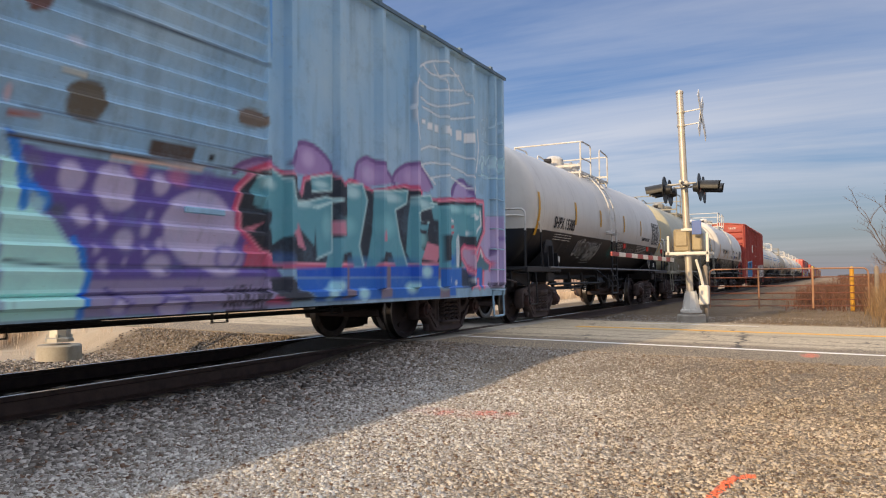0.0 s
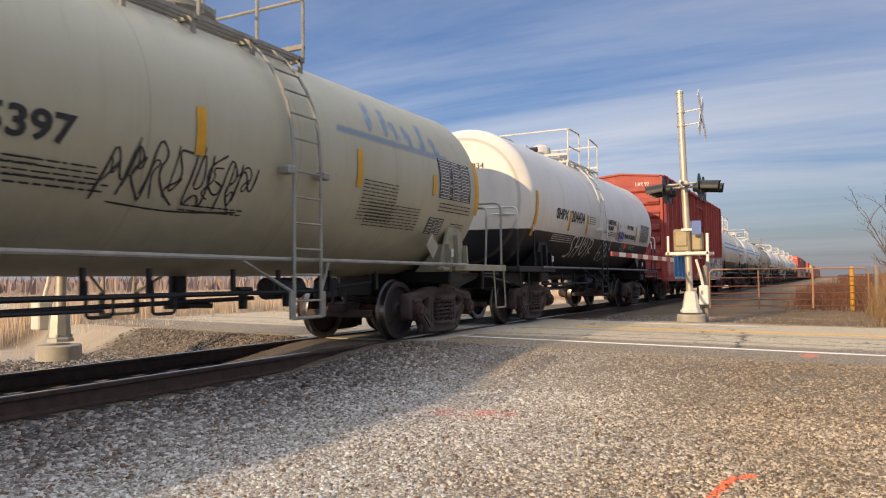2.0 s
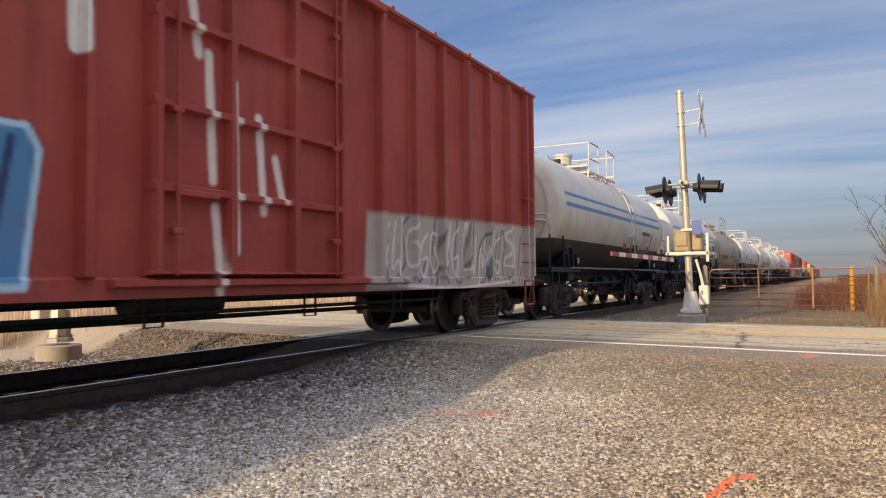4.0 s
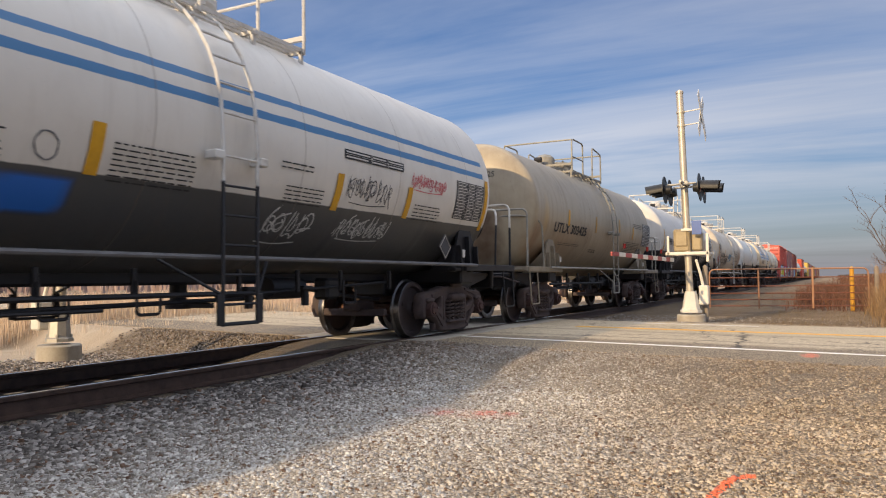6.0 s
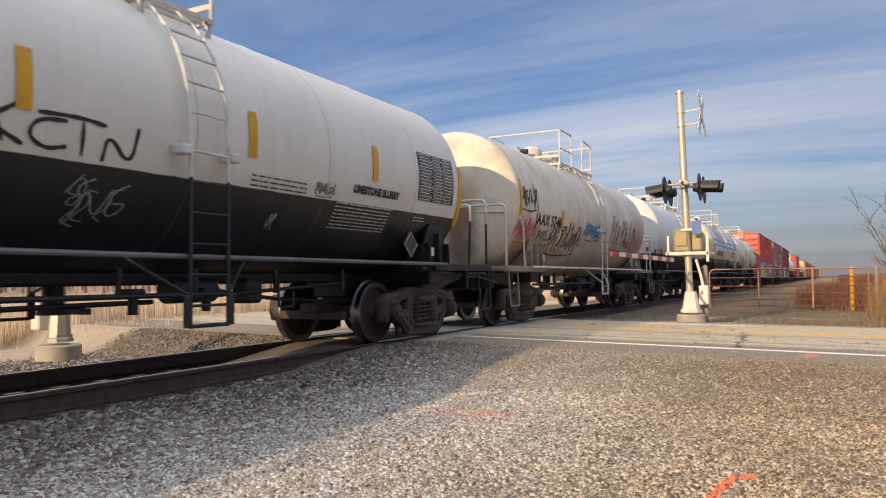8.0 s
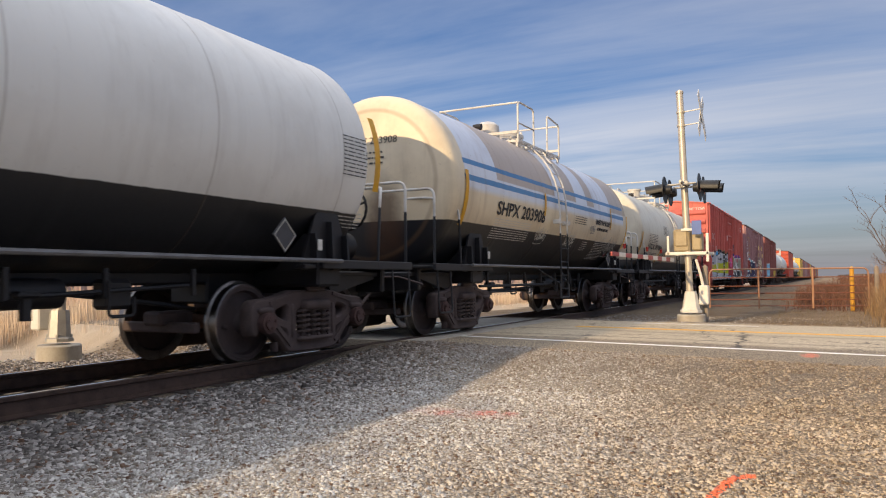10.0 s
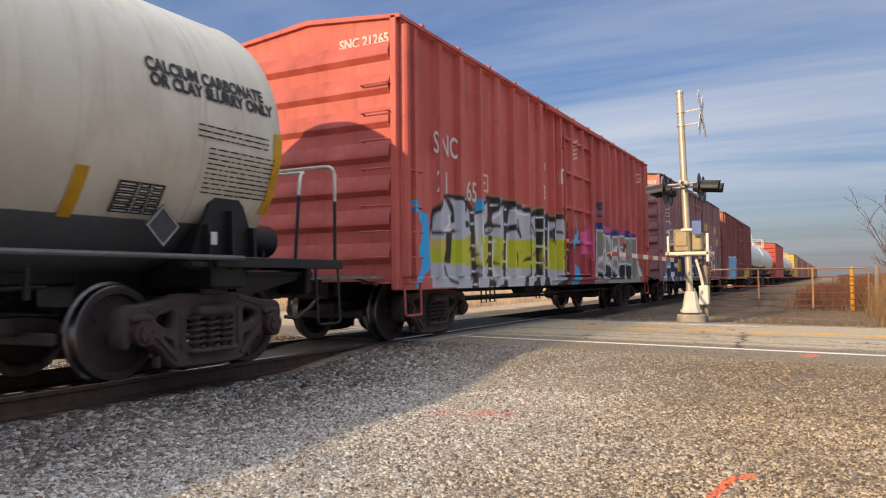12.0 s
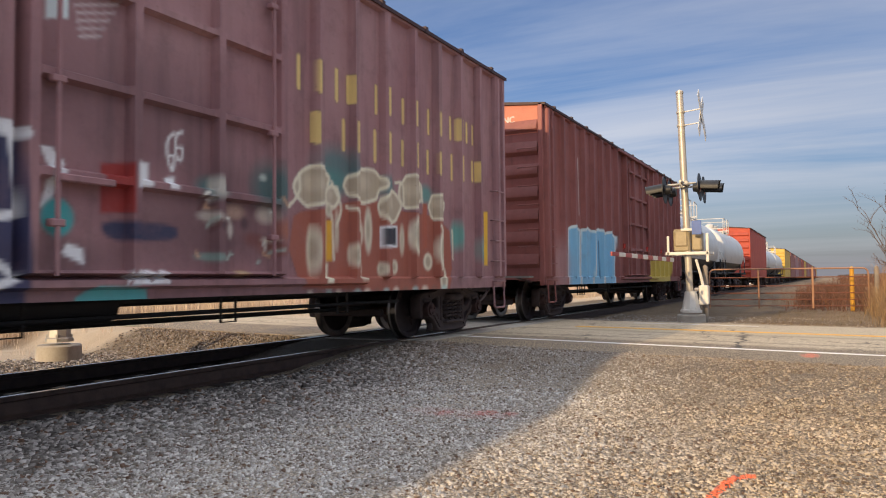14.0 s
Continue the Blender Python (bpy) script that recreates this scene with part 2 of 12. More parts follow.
class Geo:
    """Collects vertices and faces of one mesh."""

    def __init__(self):
        self.v, self.f, self.mi = [], [], []

    def add(self, verts, faces, mi=0):
        o = len(self.v)
        self.v.extend([tuple(p) for p in verts])
        self.f.extend([tuple(i + o for i in q) for q in faces])
        self.mi.extend([mi] * len(faces))
        return self

    def box(self, c, s, b=0.0, m=None, mi=0):
        hx, hy, hz = s[0] / 2, s[1] / 2, s[2] / 2
        b = min(b, 0.45 * min(s))
        if b <= 0:
            vs = [(i * hx, j * hy, k * hz) for i in (-1, 1) for j in (-1, 1) for k in (-1, 1)]
            fs = [(0, 1, 3, 2), (4, 6, 7, 5), (0, 4, 5, 1), (2, 3, 7, 6), (0, 2, 6, 4), (1, 5, 7, 3)]
        else:
            vs, idx = [], {}
            for i in (-1, 1):
                for j in (-1, 1):
                    for k in (-1, 1):
                        for a in range(3):
                            q = [i * hx, j * hy, k * hz]
                            for e in range(3):
                                if e != a:
                                    q[e] -= (i, j, k)[e] * b
                            idx[(i, j, k, a)] = len(vs)
                            vs.append(q)
            fs = []
            for a in range(3):
                u, w = (a + 1) % 3, (a + 2) % 3
                for s1 in (-1, 1):
                    q = []
                    for su, sw in ((-1, -1), (1, -1), (1, 1), (-1, 1)):
                        key = [0, 0, 0]
                        key[a], key[u], key[w] = s1, su, sw
                        q.append(idx[(*key, a)])
                    fs.append(q if s1 > 0 else q[::-1])
                    for s2 in (-1, 1):
                        if s1 and True:
                            k1, k2 = [0, 0, 0], [0, 0, 0]
                            k1[u], k1[w], k2[u], k2[w] = s1, s2, s1, s2
                            k1[a], k2[a] = -1, 1
                            q = [idx[(*k1, u)], idx[(*k2, u)], idx[(*k2, w)], idx[(*k1, w)]]
                            fs.append(q if s1 * s2 < 0 else q[::-1])
            for i in (-1, 1):
                for j in (-1, 1):
                    for k in (-1, 1):
                        q = [idx[(i, j, k, a)] for a in range(3)]
                        fs.append(q if i * j * k > 0 else q[::-1])
        if m is not None:
            vs = [m @ Vector(p) for p in vs]
        vs = [(p[0] + c[0], p[1] + c[1], p[2] + c[2]) for p in vs]
        return self.add(vs, fs, mi)

    def ring(self, c, axis, r, n):
        a = Vector(axis).normalized()
        u = a.orthogonal().normalized()
        w = a.cross(u)
        return [Vector(c) + (u * math.cos(t) + w * math.sin(t)) * r for t in (2 * math.pi * i / n for i in range(n))]

    def cyl(self, p, q, r, n=12, r2=None, mi=0):
        a = Vector(q) - Vector(p)
        vs = self.ring(p, a, r, n) + self.ring(q, a, r if r2 is None else r2, n)
        fs = [(i, (i + 1) % n, n + (i + 1) % n, n + i) for i in range(n)] + [tuple(range(n))[::-1], tuple(range(n, 2 * n))]
        return self.add(vs, fs, mi)

    def tube(self, pts, r, n=7, mi=0):
        pts = [Vector(p) for p in pts]
        vs, u = [], None
        for i, p in enumerate(pts):
            d = (pts[min(i + 1, len(pts) - 1)] - pts[max(i - 1, 0)]).normalized()
            u = d.orthogonal().normalized() if u is None else (u - d * u.dot(d)).normalized()
            w = d.cross(u)
            vs += [p + (u * math.cos(2 * math.pi * k / n) + w * math.sin(2 * math.pi * k / n)) * r for k in range(n)]
        fs = []
        for i in range(len(pts) - 1):
            fs += [(i * n + k, i * n + (k + 1) % n, (i + 1) * n + (k + 1) % n, (i + 1) * n + k) for k in range(n)]
        fs += [tuple(range(n))[::-1], tuple(range((len(pts) - 1) * n, len(pts) * n))]
        return self.add(vs, fs, mi)

    def lathe(self, prof, c, axis, n=32, mi=0):
        """prof: (along axis, radius)."""
        a = Vector(axis).normalized()
        vs = []
        for h, r in prof:
            vs += self.ring(Vector(c) + a * h, a, max(r, 1e-4), n)
        fs = []
        for i in range(len(prof) - 1):
            fs += [(i * n + k, i * n + (k + 1) % n, (i + 1) * n + (k + 1) % n, (i + 1) * n + k) for k in range(n)]
        return self.add(vs, fs, mi)

    def prism(self, poly, axis, a0, a1, mi=0):
        """poly in the two other axes, in order (x,y,z without axis), extruded from a0 to a1."""
        def p3(p, a):
            q = list(p)
            q.insert(axis, a)
            return q
        n = len(poly)
        vs = [p3(p, a0) for p in poly] + [p3(p, a1) for p in poly]
        fs = [(i, (i + 1) % n, n + (i + 1) % n, n + i) for i in range(n)] + [tuple(range(n))[::-1], tuple(range(n, 2 * n))]
        return self.add(vs, fs, mi)

    def beam(self, p, q, w, x0, x1, mi=0):
        """A bar in the y,z plane from p to q, w wide, from x0 to x1 thick."""
        d = Vector((q[0] - p[0], q[1] - p[1]))
        d.normalize()
        o = Vector((-d[1], d[0])) * w / 2
        e = d * w * 0.25
        poly = [(p[0] - e[0] + o[0], p[1] - e[1] + o[1]), (p[0] - e[0] - o[0], p[1] - e[1] - o[1]), (q[0] + e[0] - o[0], q[1] + e[1] - o[1]), (q[0] + e[0] + o[0], q[1] + e[1] + o[1])]
        return self.prism(poly, 0, x0, x1, mi)

    def mesh(self, name, mats, smooth=35):
        me = bpy.data.meshes.new(name)
        me.from_pydata(self.v, [], self.f)
        for m in mats if isinstance(mats, (list, tuple)) else [mats]:
            me.materials.append(m)
        if any(self.mi):
            me.polygons.foreach_set("material_index", self.mi)
        bm = bmesh.new()
        bm.from_mesh(me)
        bmesh.ops.recalc_face_normals(bm, faces=bm.faces)
        bm.to_mesh(me)
        bm.free()
        if smooth:
            me.polygons.foreach_set("use_smooth", [True] * len(me.polygons))
            me.set_sharp_from_angle(angle=radians(smooth))
        me.update()
        return me


def part(name, geo, mats, parent, label="", at=None, smooth=35):
    """One mesh object under a thing or a part."""
    me = geo if isinstance(geo, bpy.types.Mesh) else geo.mesh(name, mats, smooth)
    ob = new(name, me)
    ob.parent = parent
    if at is not None:
        ob.matrix_basis = at
    if label:
        tagged(ob, label)
    return ob


def thing(name, label, category, at=None, group="", kind=""):
    ob = new(name)
    ob.empty_display_size = 0.3
    if at is not None:
        ob.matrix_basis = at
    return tagged(ob, label, category, group, kind)


def whole(name, geo, mats, label, category, at=None, group="", kind="", smooth=35):
    ob = new(name, geo if isinstance(geo, bpy.types.Mesh) else geo.mesh(name, mats, smooth))
    if at is not None:
        ob.matrix_basis = at
    return tagged(ob, label, category, group, kind)


SHARED = {}


def shared(key, make):
    if key not in SHARED:
        SHARED[key] = make()
    return SHARED[key]

# ---- spray paint on a surface: colours on the vertices of the sheet ----


class Canvas:
    """u runs along the car, w upwards, both in metres; rgba holds the paint."""

    def __init__(self, u, w, ribbon=False):
        self.u, self.w = np.asarray(u), np.asarray(w)
        self.ribbon, self.strokes = ribbon, []  # firm strokes may be kept as ribbons of paint
        self.rgba = np.zeros((len(self.u), 4))

    def lay(self, idx, a, rgb):
        a = np.clip(a, 0, 1)[:, None]
        c = np.minimum(np.array(srgb(*rgb)[:3]) * 1.5, 0.87)
        old = self.rgba[idx]
        out = old.copy()
        na = a + old[:, 3:] * (1 - a)
        out[:, :3] = np.where(na > 1e-5, (c * a + old[:, :3] * old[:, 3:] * (1 - a)) / np.maximum(na, 1e-5), old[:, :3])
        out[:, 3:] = na
        self.rgba[idx] = out

    def near(self, u0, u1, w0, w1):
        return np.nonzero((self.u > u0) & (self.u < u1) & (self.w > w0) & (self.w < w1))[0]

    def line(self, pts, r, rgb, a=1.0, soft=0.022):
        if self.ribbon and a >= 0.75:
            self.strokes.append((pts, r * 0.7, rgb))
            return self
        pts = np.asarray(pts, float)
        r = max(r - 0.006, 0.003)
        m = r + soft
        idx = self.near(pts[:, 0].min() - m, pts[:, 0].max() + m, pts[:, 1].min() - m, pts[:, 1].max() + m)
        if not len(idx):
            return self
        q = np.stack([self.u[idx], self.w[idx]], 1)
        d = np.full(len(idx), 1e9)
        for p0, p1 in zip(pts[:-1], pts[1:]):
            e = p1 - p0
            t = np.clip(((q - p0) @ e) / max(e @ e, 1e-9), 0, 1)
            d = np.minimum(d, np.hypot(*(q - p0 - t[:, None] * e).T))
        self.lay(idx, a * (r + soft - d) / soft, rgb)
        return self

    def poly(self, pts, rgb, a=1.0, edge=None, er=0.05, soft=0.024):
        pts = np.asarray(pts, float)
        idx = self.near(pts[:, 0].min() - soft, pts[:, 0].max() + soft, pts[:, 1].min() - soft, pts[:, 1].max() + soft)
        if len(idx):
            q = np.stack([self.u[idx], self.w[idx]], 1)
            u, w = q.T
            ins = np.zeros(len(idx), bool)
            d = np.full(len(idx), 1e9)
            for p0, p1 in zip(pts, np.roll(pts, -1, 0)):
                c = (p0[1] > w) != (p1[1] > w)
                with np.errstate(divide="ignore", invalid="ignore"):
                    ins ^= c & (u < (p1[0] - p0[0]) * (w - p0[1]) / (p1[1] - p0[1]) + p0[0])
                e = p1 - p0
                t = np.clip(((q - p0) @ e) / max(e @ e, 1e-9), 0, 1)
                d = np.minimum(d, np.hypot(*(q - p0 - t[:, None] * e).T))
            self.lay(idx, a * (0.5 + np.where(ins, d, -d) / soft), rgb)
        if edge:
            self.line(np.vstack([pts, pts[:1]]), er, edge)
        return self

    def disc(self, u, w, r, rgb, a=1.0, ry=None, soft=0.04):
        ry = ry or r
        idx = self.near(u - r - soft, u + r + soft, w - ry - soft, w + ry + soft)
        d = np.hypot((self.u[idx] - u) / r, (self.w[idx] - w) / ry)
        self.lay(idx, a * (1 - d) * min(r, ry) / soft + a * 0.5, rgb)
        return self

    def cloud(self, u, w, ru, rw, rgb, a=0.7):
        idx = self.near(u - ru, u + ru, w - rw, w + rw)
        d = np.hypot((self.u[idx] - u) / ru, (self.w[idx] - w) / rw)
        self.lay(idx, a * np.clip(1.6 * (1 - d), 0, 1), rgb)
        return self

    def scrawl(self, u, w, size, n, rgb, seed, r=0.025, a=0.9):
        """A hand-sprayed row of hooked and looped strokes that spells nothing."""
        rnd = random.Random(seed)
        forms = (((0, 0), (0.1, 1), (0.45, 0.15), (0.6, 0.95)), ((0.5, 0.9), (0.1, 0.75), (0.05, 0.3), (0.4, 0.05), (0.6, 0.4), (0.25, 0.5)), ((0.05, 0), (0.15, 1), (0.55, 0.7), (0.2, 0.45), (0.6, -0.05)),
                 ((0.6, 0.95), (0.15, 0.9), (0.5, 0.5), (0.1, 0.1), (0.55, 0.05)), ((0.3, 1), (0.25, 0.1), (0.5, 0), (0.65, 0.25)), ((0, 0.6), (0.3, 1), (0.6, 0.6), (0.35, 0.2), (0.1, 0.4), (0.5, 0.55)), ((0.1, 1), (0.1, 0.05), (0.4, 0.4), (0.6, 0), (0.6, 1)))
        full = size * 0.62 * n
        n = max(2, round(n * 1.5))
        step = full / n
        for i in range(n):
            for lap in range(2 if self.ribbon else 1):
                f = rnd.choice(forms)
                k = (1.0, 0.72)[lap]
                lift = rnd.uniform(-0.12, 0.12) * size
                u0 = u + i * step + rnd.uniform(-0.15, 0.25) * step
                q = [(u0 + (p[0] * (1.9 if self.ribbon else 1.5) * k + 0.25 * p[1] + rnd.uniform(-0.14, 0.14)) * step, w - size * 0.5 * k + lift + (p[1] + rnd.uniform(-0.12, 0.12)) * size * 0.95 * k) for p in f]
                if lap and rnd.random() < 0.5:
                    # a loop closed on itself
                    q = q + [q[0], q[1]]
                for _ in range(2):
                    q = [q[0]] + [((1 - t) * p[0] + t * o[0], (1 - t) * p[1] + t * o[1]) for p, o in zip(q[:-1], q[1:]) for t in (0.25, 0.75)] + [q[-1]]
                self.line(q, r * (0.8 if self.ribbon else 0.55) * (1.0, 0.78)[lap], rgb, a, 0.018)
        if n > 3:
            # a flick under the tag
            self.line([(u + 0.1 * full, w - 0.62 * size), (u + 0.5 * full, w - 0.7 * size), (u + 0.95 * full, w - 0.58 * size)], r * 0.7, rgb, a, 0.018)
        return self

    def piece(self, u0, u1, w0, w1, n, fills, outline, halo, seed, er=0.035, shine=None):
        """A row of n fat sprayed forms with an outline, a halo behind and a fill that changes with height."""
        rnd = random.Random(seed)
        step = (u1 - u0) / n
        forms = []
        for i in range(n):
            a, b = u0 + i * step, u0 + (i + 1) * step
            h0, h1 = w0 + rnd.uniform(0, 0.12) * (w1 - w0), w1 - rnd.uniform(0, 0.2) * (w1 - w0)
            q = []
            for k in range(14):
                t = 2 * math.pi * k / 14
                sx, sz = math.cos(t), math.sin(t)
                e = 0.55 + rnd.uniform(-0.12, 0.2)
                sx, sz = math.copysign(abs(sx) ** e, sx), math.copysign(abs(sz) ** e, sz)
                q.append(((a + b) / 2 + sx * step * 0.54, (h0 + h1) / 2 + sz * (h1 - h0) / 2))
            forms.append(q)
        if halo:
            for q in forms:
                self.line(q + q[:1], 0.16, halo, 0.85, 0.12)
        for q in forms:
            zs = [p[1] for p in q]
            lo, hi = min(zs), max(zs)
            self.poly(q, fills[0])
            for j, c in enumerate(fills[1:]):
                f0 = lo + (hi - lo) * (j + 1) / len(fills)
                cut = [(p[0], max(p[1], f0)) for p in q]
                self.poly(cut, c)
            cu = sum(p[0] for p in q) / len(q)
            for j in range(rnd.randint(2, 3)):
                hw = rnd.uniform(lo + 0.2 * (hi - lo), hi - 0.2 * (hi - lo))
                du = rnd.uniform(-0.25, 0.25) * step
                self.poly([(cu + du - 0.1 * step, hw - 0.1), (cu + du + 0.12 * step, hw - 0.14), (cu + du + 0.07 * step, hw + 0.16), (cu + du - 0.06 * step, hw + 0.1)], outline)
                self.line([(cu + du, hw), (cu + du + rnd.uniform(-0.5, 0.5) * step, hw + rnd.choice((-1, 1)) * rnd.uniform(0.3, 0.6) * (hi - lo))], er, outline)
            self.line(q + q[:1], er, outline)
            if shine:
                self.line([(p[0] + 0.05, p[1] - 0.05) for p in q[4:8]], 0.018, shine)
        return self


def spray_paint(rgb):
    k = Mat("spray_paint", 0.6)
    thin = k.step(k.noise(7, 5, 0.65), 0.35, 0.7)
    c = srgb(*rgb)
    k.colour(k.mix(k.math("MULTIPLY", thin, 0.35), c, tuple(v * 0.45 for v in c[:3]) + (1,)))
    return k.m


def ribbons(car, strokes):
    """Sprayed strokes that follow the shell, one mesh a colour."""
    by = {}
    for i, st in enumerate(strokes):
        by.setdefault(st[2], []).append((i, st[0], st[1]))
    for rgb, rows in by.items():
        g = Geo()
        for i, pts, r in rows:
            fine = []
            pts = [tuple(p) for p in pts]
            for _ in range(2 if 2 < len(pts) < 15 else 0):
                pts = [pts[0]] + [((1 - t) * p[0] + t * q[0], (1 - t) * p[1] + t * q[1]) for p, q in zip(pts[:-1], pts[1:]) for t in (0.25, 0.75)] + [pts[-1]]
            for p, q in zip(pts[:-1], pts[1:]):
                n = max(1, int(math.hypot(q[0] - p[0], q[1] - p[1]) / 0.07))
                fine += [(p[0] + (q[0] - p[0]) * j / n, p[1] + (q[1] - p[1]) * j / n) for j in range(n)]
            fine.append(tuple(pts[-1]))
            vs = []
            m = len(fine)
            for j, p in enumerate(fine):
                a, b = fine[max(j - 1, 0)], fine[min(j + 1, m - 1)]
                d = Vector((b[0] - a[0], b[1] - a[1]))
                d = d.normalized() if d.length > 1e-6 else Vector((1, 0))
                w = r * (0.55 if j in (0, m - 1) else 0.92 + 0.16 * math.sin(2.1 * j + i))
                out = 0.005 + 0.0007 * (i % 5) + 0.00012 * j
                vs += [on_tank(car, p[0] - d.y * w, p[1] + d.x * w, out), on_tank(car, p[0] + d.y * w, p[1] - d.x * w, out)]
            g.add(vs, [(2 * j, 2 * j + 1, 2 * j + 3, 2 * j + 2) for j in range(m - 1)])
        tagged(part("graffiti", g, shared(("spray", rgb), lambda: spray_paint(rgb)), car, "sprayed strokes", smooth=0), kind="stuff")


def painted(me, rgba):
    at = me.color_attributes.new("paint", "FLOAT_COLOR", "POINT")
    at.data.foreach_set("color", np.asarray(rgba, np.float32).ravel())


# ---- lettering ----


def letters(text, size, squeeze=1.0, bold=0.0):
    """Flat lettering as vertices and faces, from the built-in font, left edge at 0."""
    cu = bpy.data.curves.new("letters", "FONT")
    cu.body, cu.size, cu.offset, cu.resolution_u = text, size, bold, 3
    ob = bpy.data.objects.new("letters", cu)
    scene.collection.objects.link(ob)
    me = bpy.data.meshes.new_from_object(ob.evaluated_get(bpy.context.evaluated_depsgraph_get()))
    vs = [(v.co.x * squeeze, v.co.y) for v in me.vertices]
    fs = [tuple(p.vertices) for p in me.polygons]
    bpy.data.objects.remove(ob)
    bpy.data.curves.remove(cu)
    bpy.data.meshes.remove(me)
    return vs, fs


DIMS = {}


def on_tank(car, u, w, out=0.012):
    """A point of the tank's near side: u along, w up along the shell from its middle height."""
    r, zc = DIMS[car.name]
    a = w / r
    return ((r + out) * math.cos(a), u, zc + (r + out) * math.sin(a))


def tank_letters(car, text, u, w, size, mat, width):
    """Stencilled lettering of a given height and total width that follows the shell."""
    vs, fs = letters(text, size * 1.38, 1.0, 0.008)
    k = width / max(p[0] for p in vs)
    g = Geo().add([on_tank(car, u + p[0] * k, w + p[1]) for p in vs], fs)
    return part("lettering", g, mat, car, "stencilled lettering", smooth=0)


def tank_patch(g, car, u0, u1, w0, w1, out=0.01, mi=0):
    """A thin patch that follows the shell."""
    n = max(2, int(abs(w1 - w0) / 0.12) + 1)
    vs = [on_tank(car, u, w0 + (w1 - w0) * i / n, out) for i in range(n + 1) for u in (u0, u1)]
    g.add(vs, [(2 * i, 2 * i + 1, 2 * i + 3, 2 * i + 2) for i in range(n)], mi)


def tank_tape(car, u0, u1, w0, w1):
    g = Geo()
    tank_patch(g, car, u0, u1, w0, w1, 0.013)
    part("reflective_strip", g, M_YELLOW, car, "yellow reflective strip", smooth=0)


def data_panel(car, u0, u1, w0, w1, dark, seed, ink=None):
    """A stencilled specification table: rows of short bars that cannot be read."""
    rnd = random.Random(seed)
    g = Geo()
    if dark:
        tank_patch(g, car, u0, u1, w0, w1, 0.008)
        part("data_panel", g, M_LETTER_BLACK, car, "dark specification panel", smooth=0)
        g = Geo()
    ink = ink or (M_LETTER_WHITE if dark else M_LETTER_BLACK)
    n = max(2, int((w1 - w0) / 0.046))
    cols = [u0 + (u1 - u0) * t for t in (0.42, 0.7)]
    for i in range(n):
        a, b = w0 + (w1 - w0) * (i + 0.34) / n, w0 + (w1 - w0) * (i + 0.64) / n
        if dark:
            # one line of figures in each column of the table
            for c0, c1 in zip([u0] + cols, cols + [u1]):
                tank_patch(g, car, c0 + 0.025, c0 + 0.025 + (c1 - c0 - 0.05) * rnd.uniform(0.72, 1.0), a, b, 0.014)
        else:
            u = u0 + 0.03
            while u < u1 - 0.05:
                e = min(u + rnd.uniform(0.04, 0.17), u1 - 0.02)
                tank_patch(g, car, u, e, a, b, 0.014)
                u = e + rnd.uniform(0.014, 0.03)
        if dark and i:
            w = w0 + (w1 - w0) * i / n
            tank_patch(g, car, u0 + 0.01, u1 - 0.01, w - 0.002, w + 0.002, 0.0125)
    if dark:
        for u in cols:
            tank_patch(g, car, u - 0.006, u + 0.006, w0 + 0.01, w1 - 0.01, 0.0155)
    tagged(part("data_stencil", g, ink, car, "rows of small stencilled data", smooth=0), kind="stuff")


# ---- running gear ----


def bolster_mesh():
    g = Geo()
    g.box((0, 0, 0.66), (2.1, 0.42, 0.24), 0.05)
    g.cyl((0, 0, 0.7), (0, 0, 0.92), 0.2, 16)
    for y in (-0.38, 0.38):
        g.box((0, y, 0.42), (1.5, 0.1, 0.12), 0.02)
        g.box((0, y * 3.7, 0.42), (1.2, 0.08, 0.12), 0.02)
        g.box((0, y * 3.4, 0.52), (0.3, 0.5, 0.16), 0.03)
        for s in (1, -1):
            g.box((s * 0.72, y * 1.05, 0.43), (0.12, 0.1, 0.34), 0.03)
    return g.mesh("truck", M_IRON)


def rounded(pts, times=2):
    """A closed outline with its corners cut round."""
    for _ in range(times):
        pts = [((1 - t) * p[0] + t * q[0], (1 - t) * p[1] + t * q[1]) for p, q in zip(pts, pts[1:] + pts[:1]) for t in (0.2, 0.8)]
    return pts


def casting(outlines, x, half, bevel):
    """A plate in the y,z plane with round edges; the outlines after the first are openings."""
    cu = bpy.data.curves.new("casting", "CURVE")
    cu.dimensions, cu.fill_mode, cu.extrude, cu.bevel_depth, cu.bevel_resolution = "2D", "BOTH", half, bevel, 0
    for pts in outlines:
        sp = cu.splines.new("POLY")
        sp.points.add(len(pts) - 1)
        for q, o in zip(sp.points, pts):
            q.co = (o[0], o[1], 0, 1)
        sp.use_cyclic_u = True
    ob = bpy.data.objects.new("casting", cu)
    scene.collection.objects.link(ob)
    me = bpy.data.meshes.new_from_object(ob.evaluated_get(bpy.context.evaluated_depsgraph_get()))
    vs = [(x + v.co.z, v.co.x, v.co.y) for v in me.vertices]
    fs = [tuple(f.vertices) for f in me.polygons]
    bpy.data.objects.remove(ob)
    bpy.data.curves.remove(cu)
    bpy.data.meshes.remove(me)
    return vs, fs


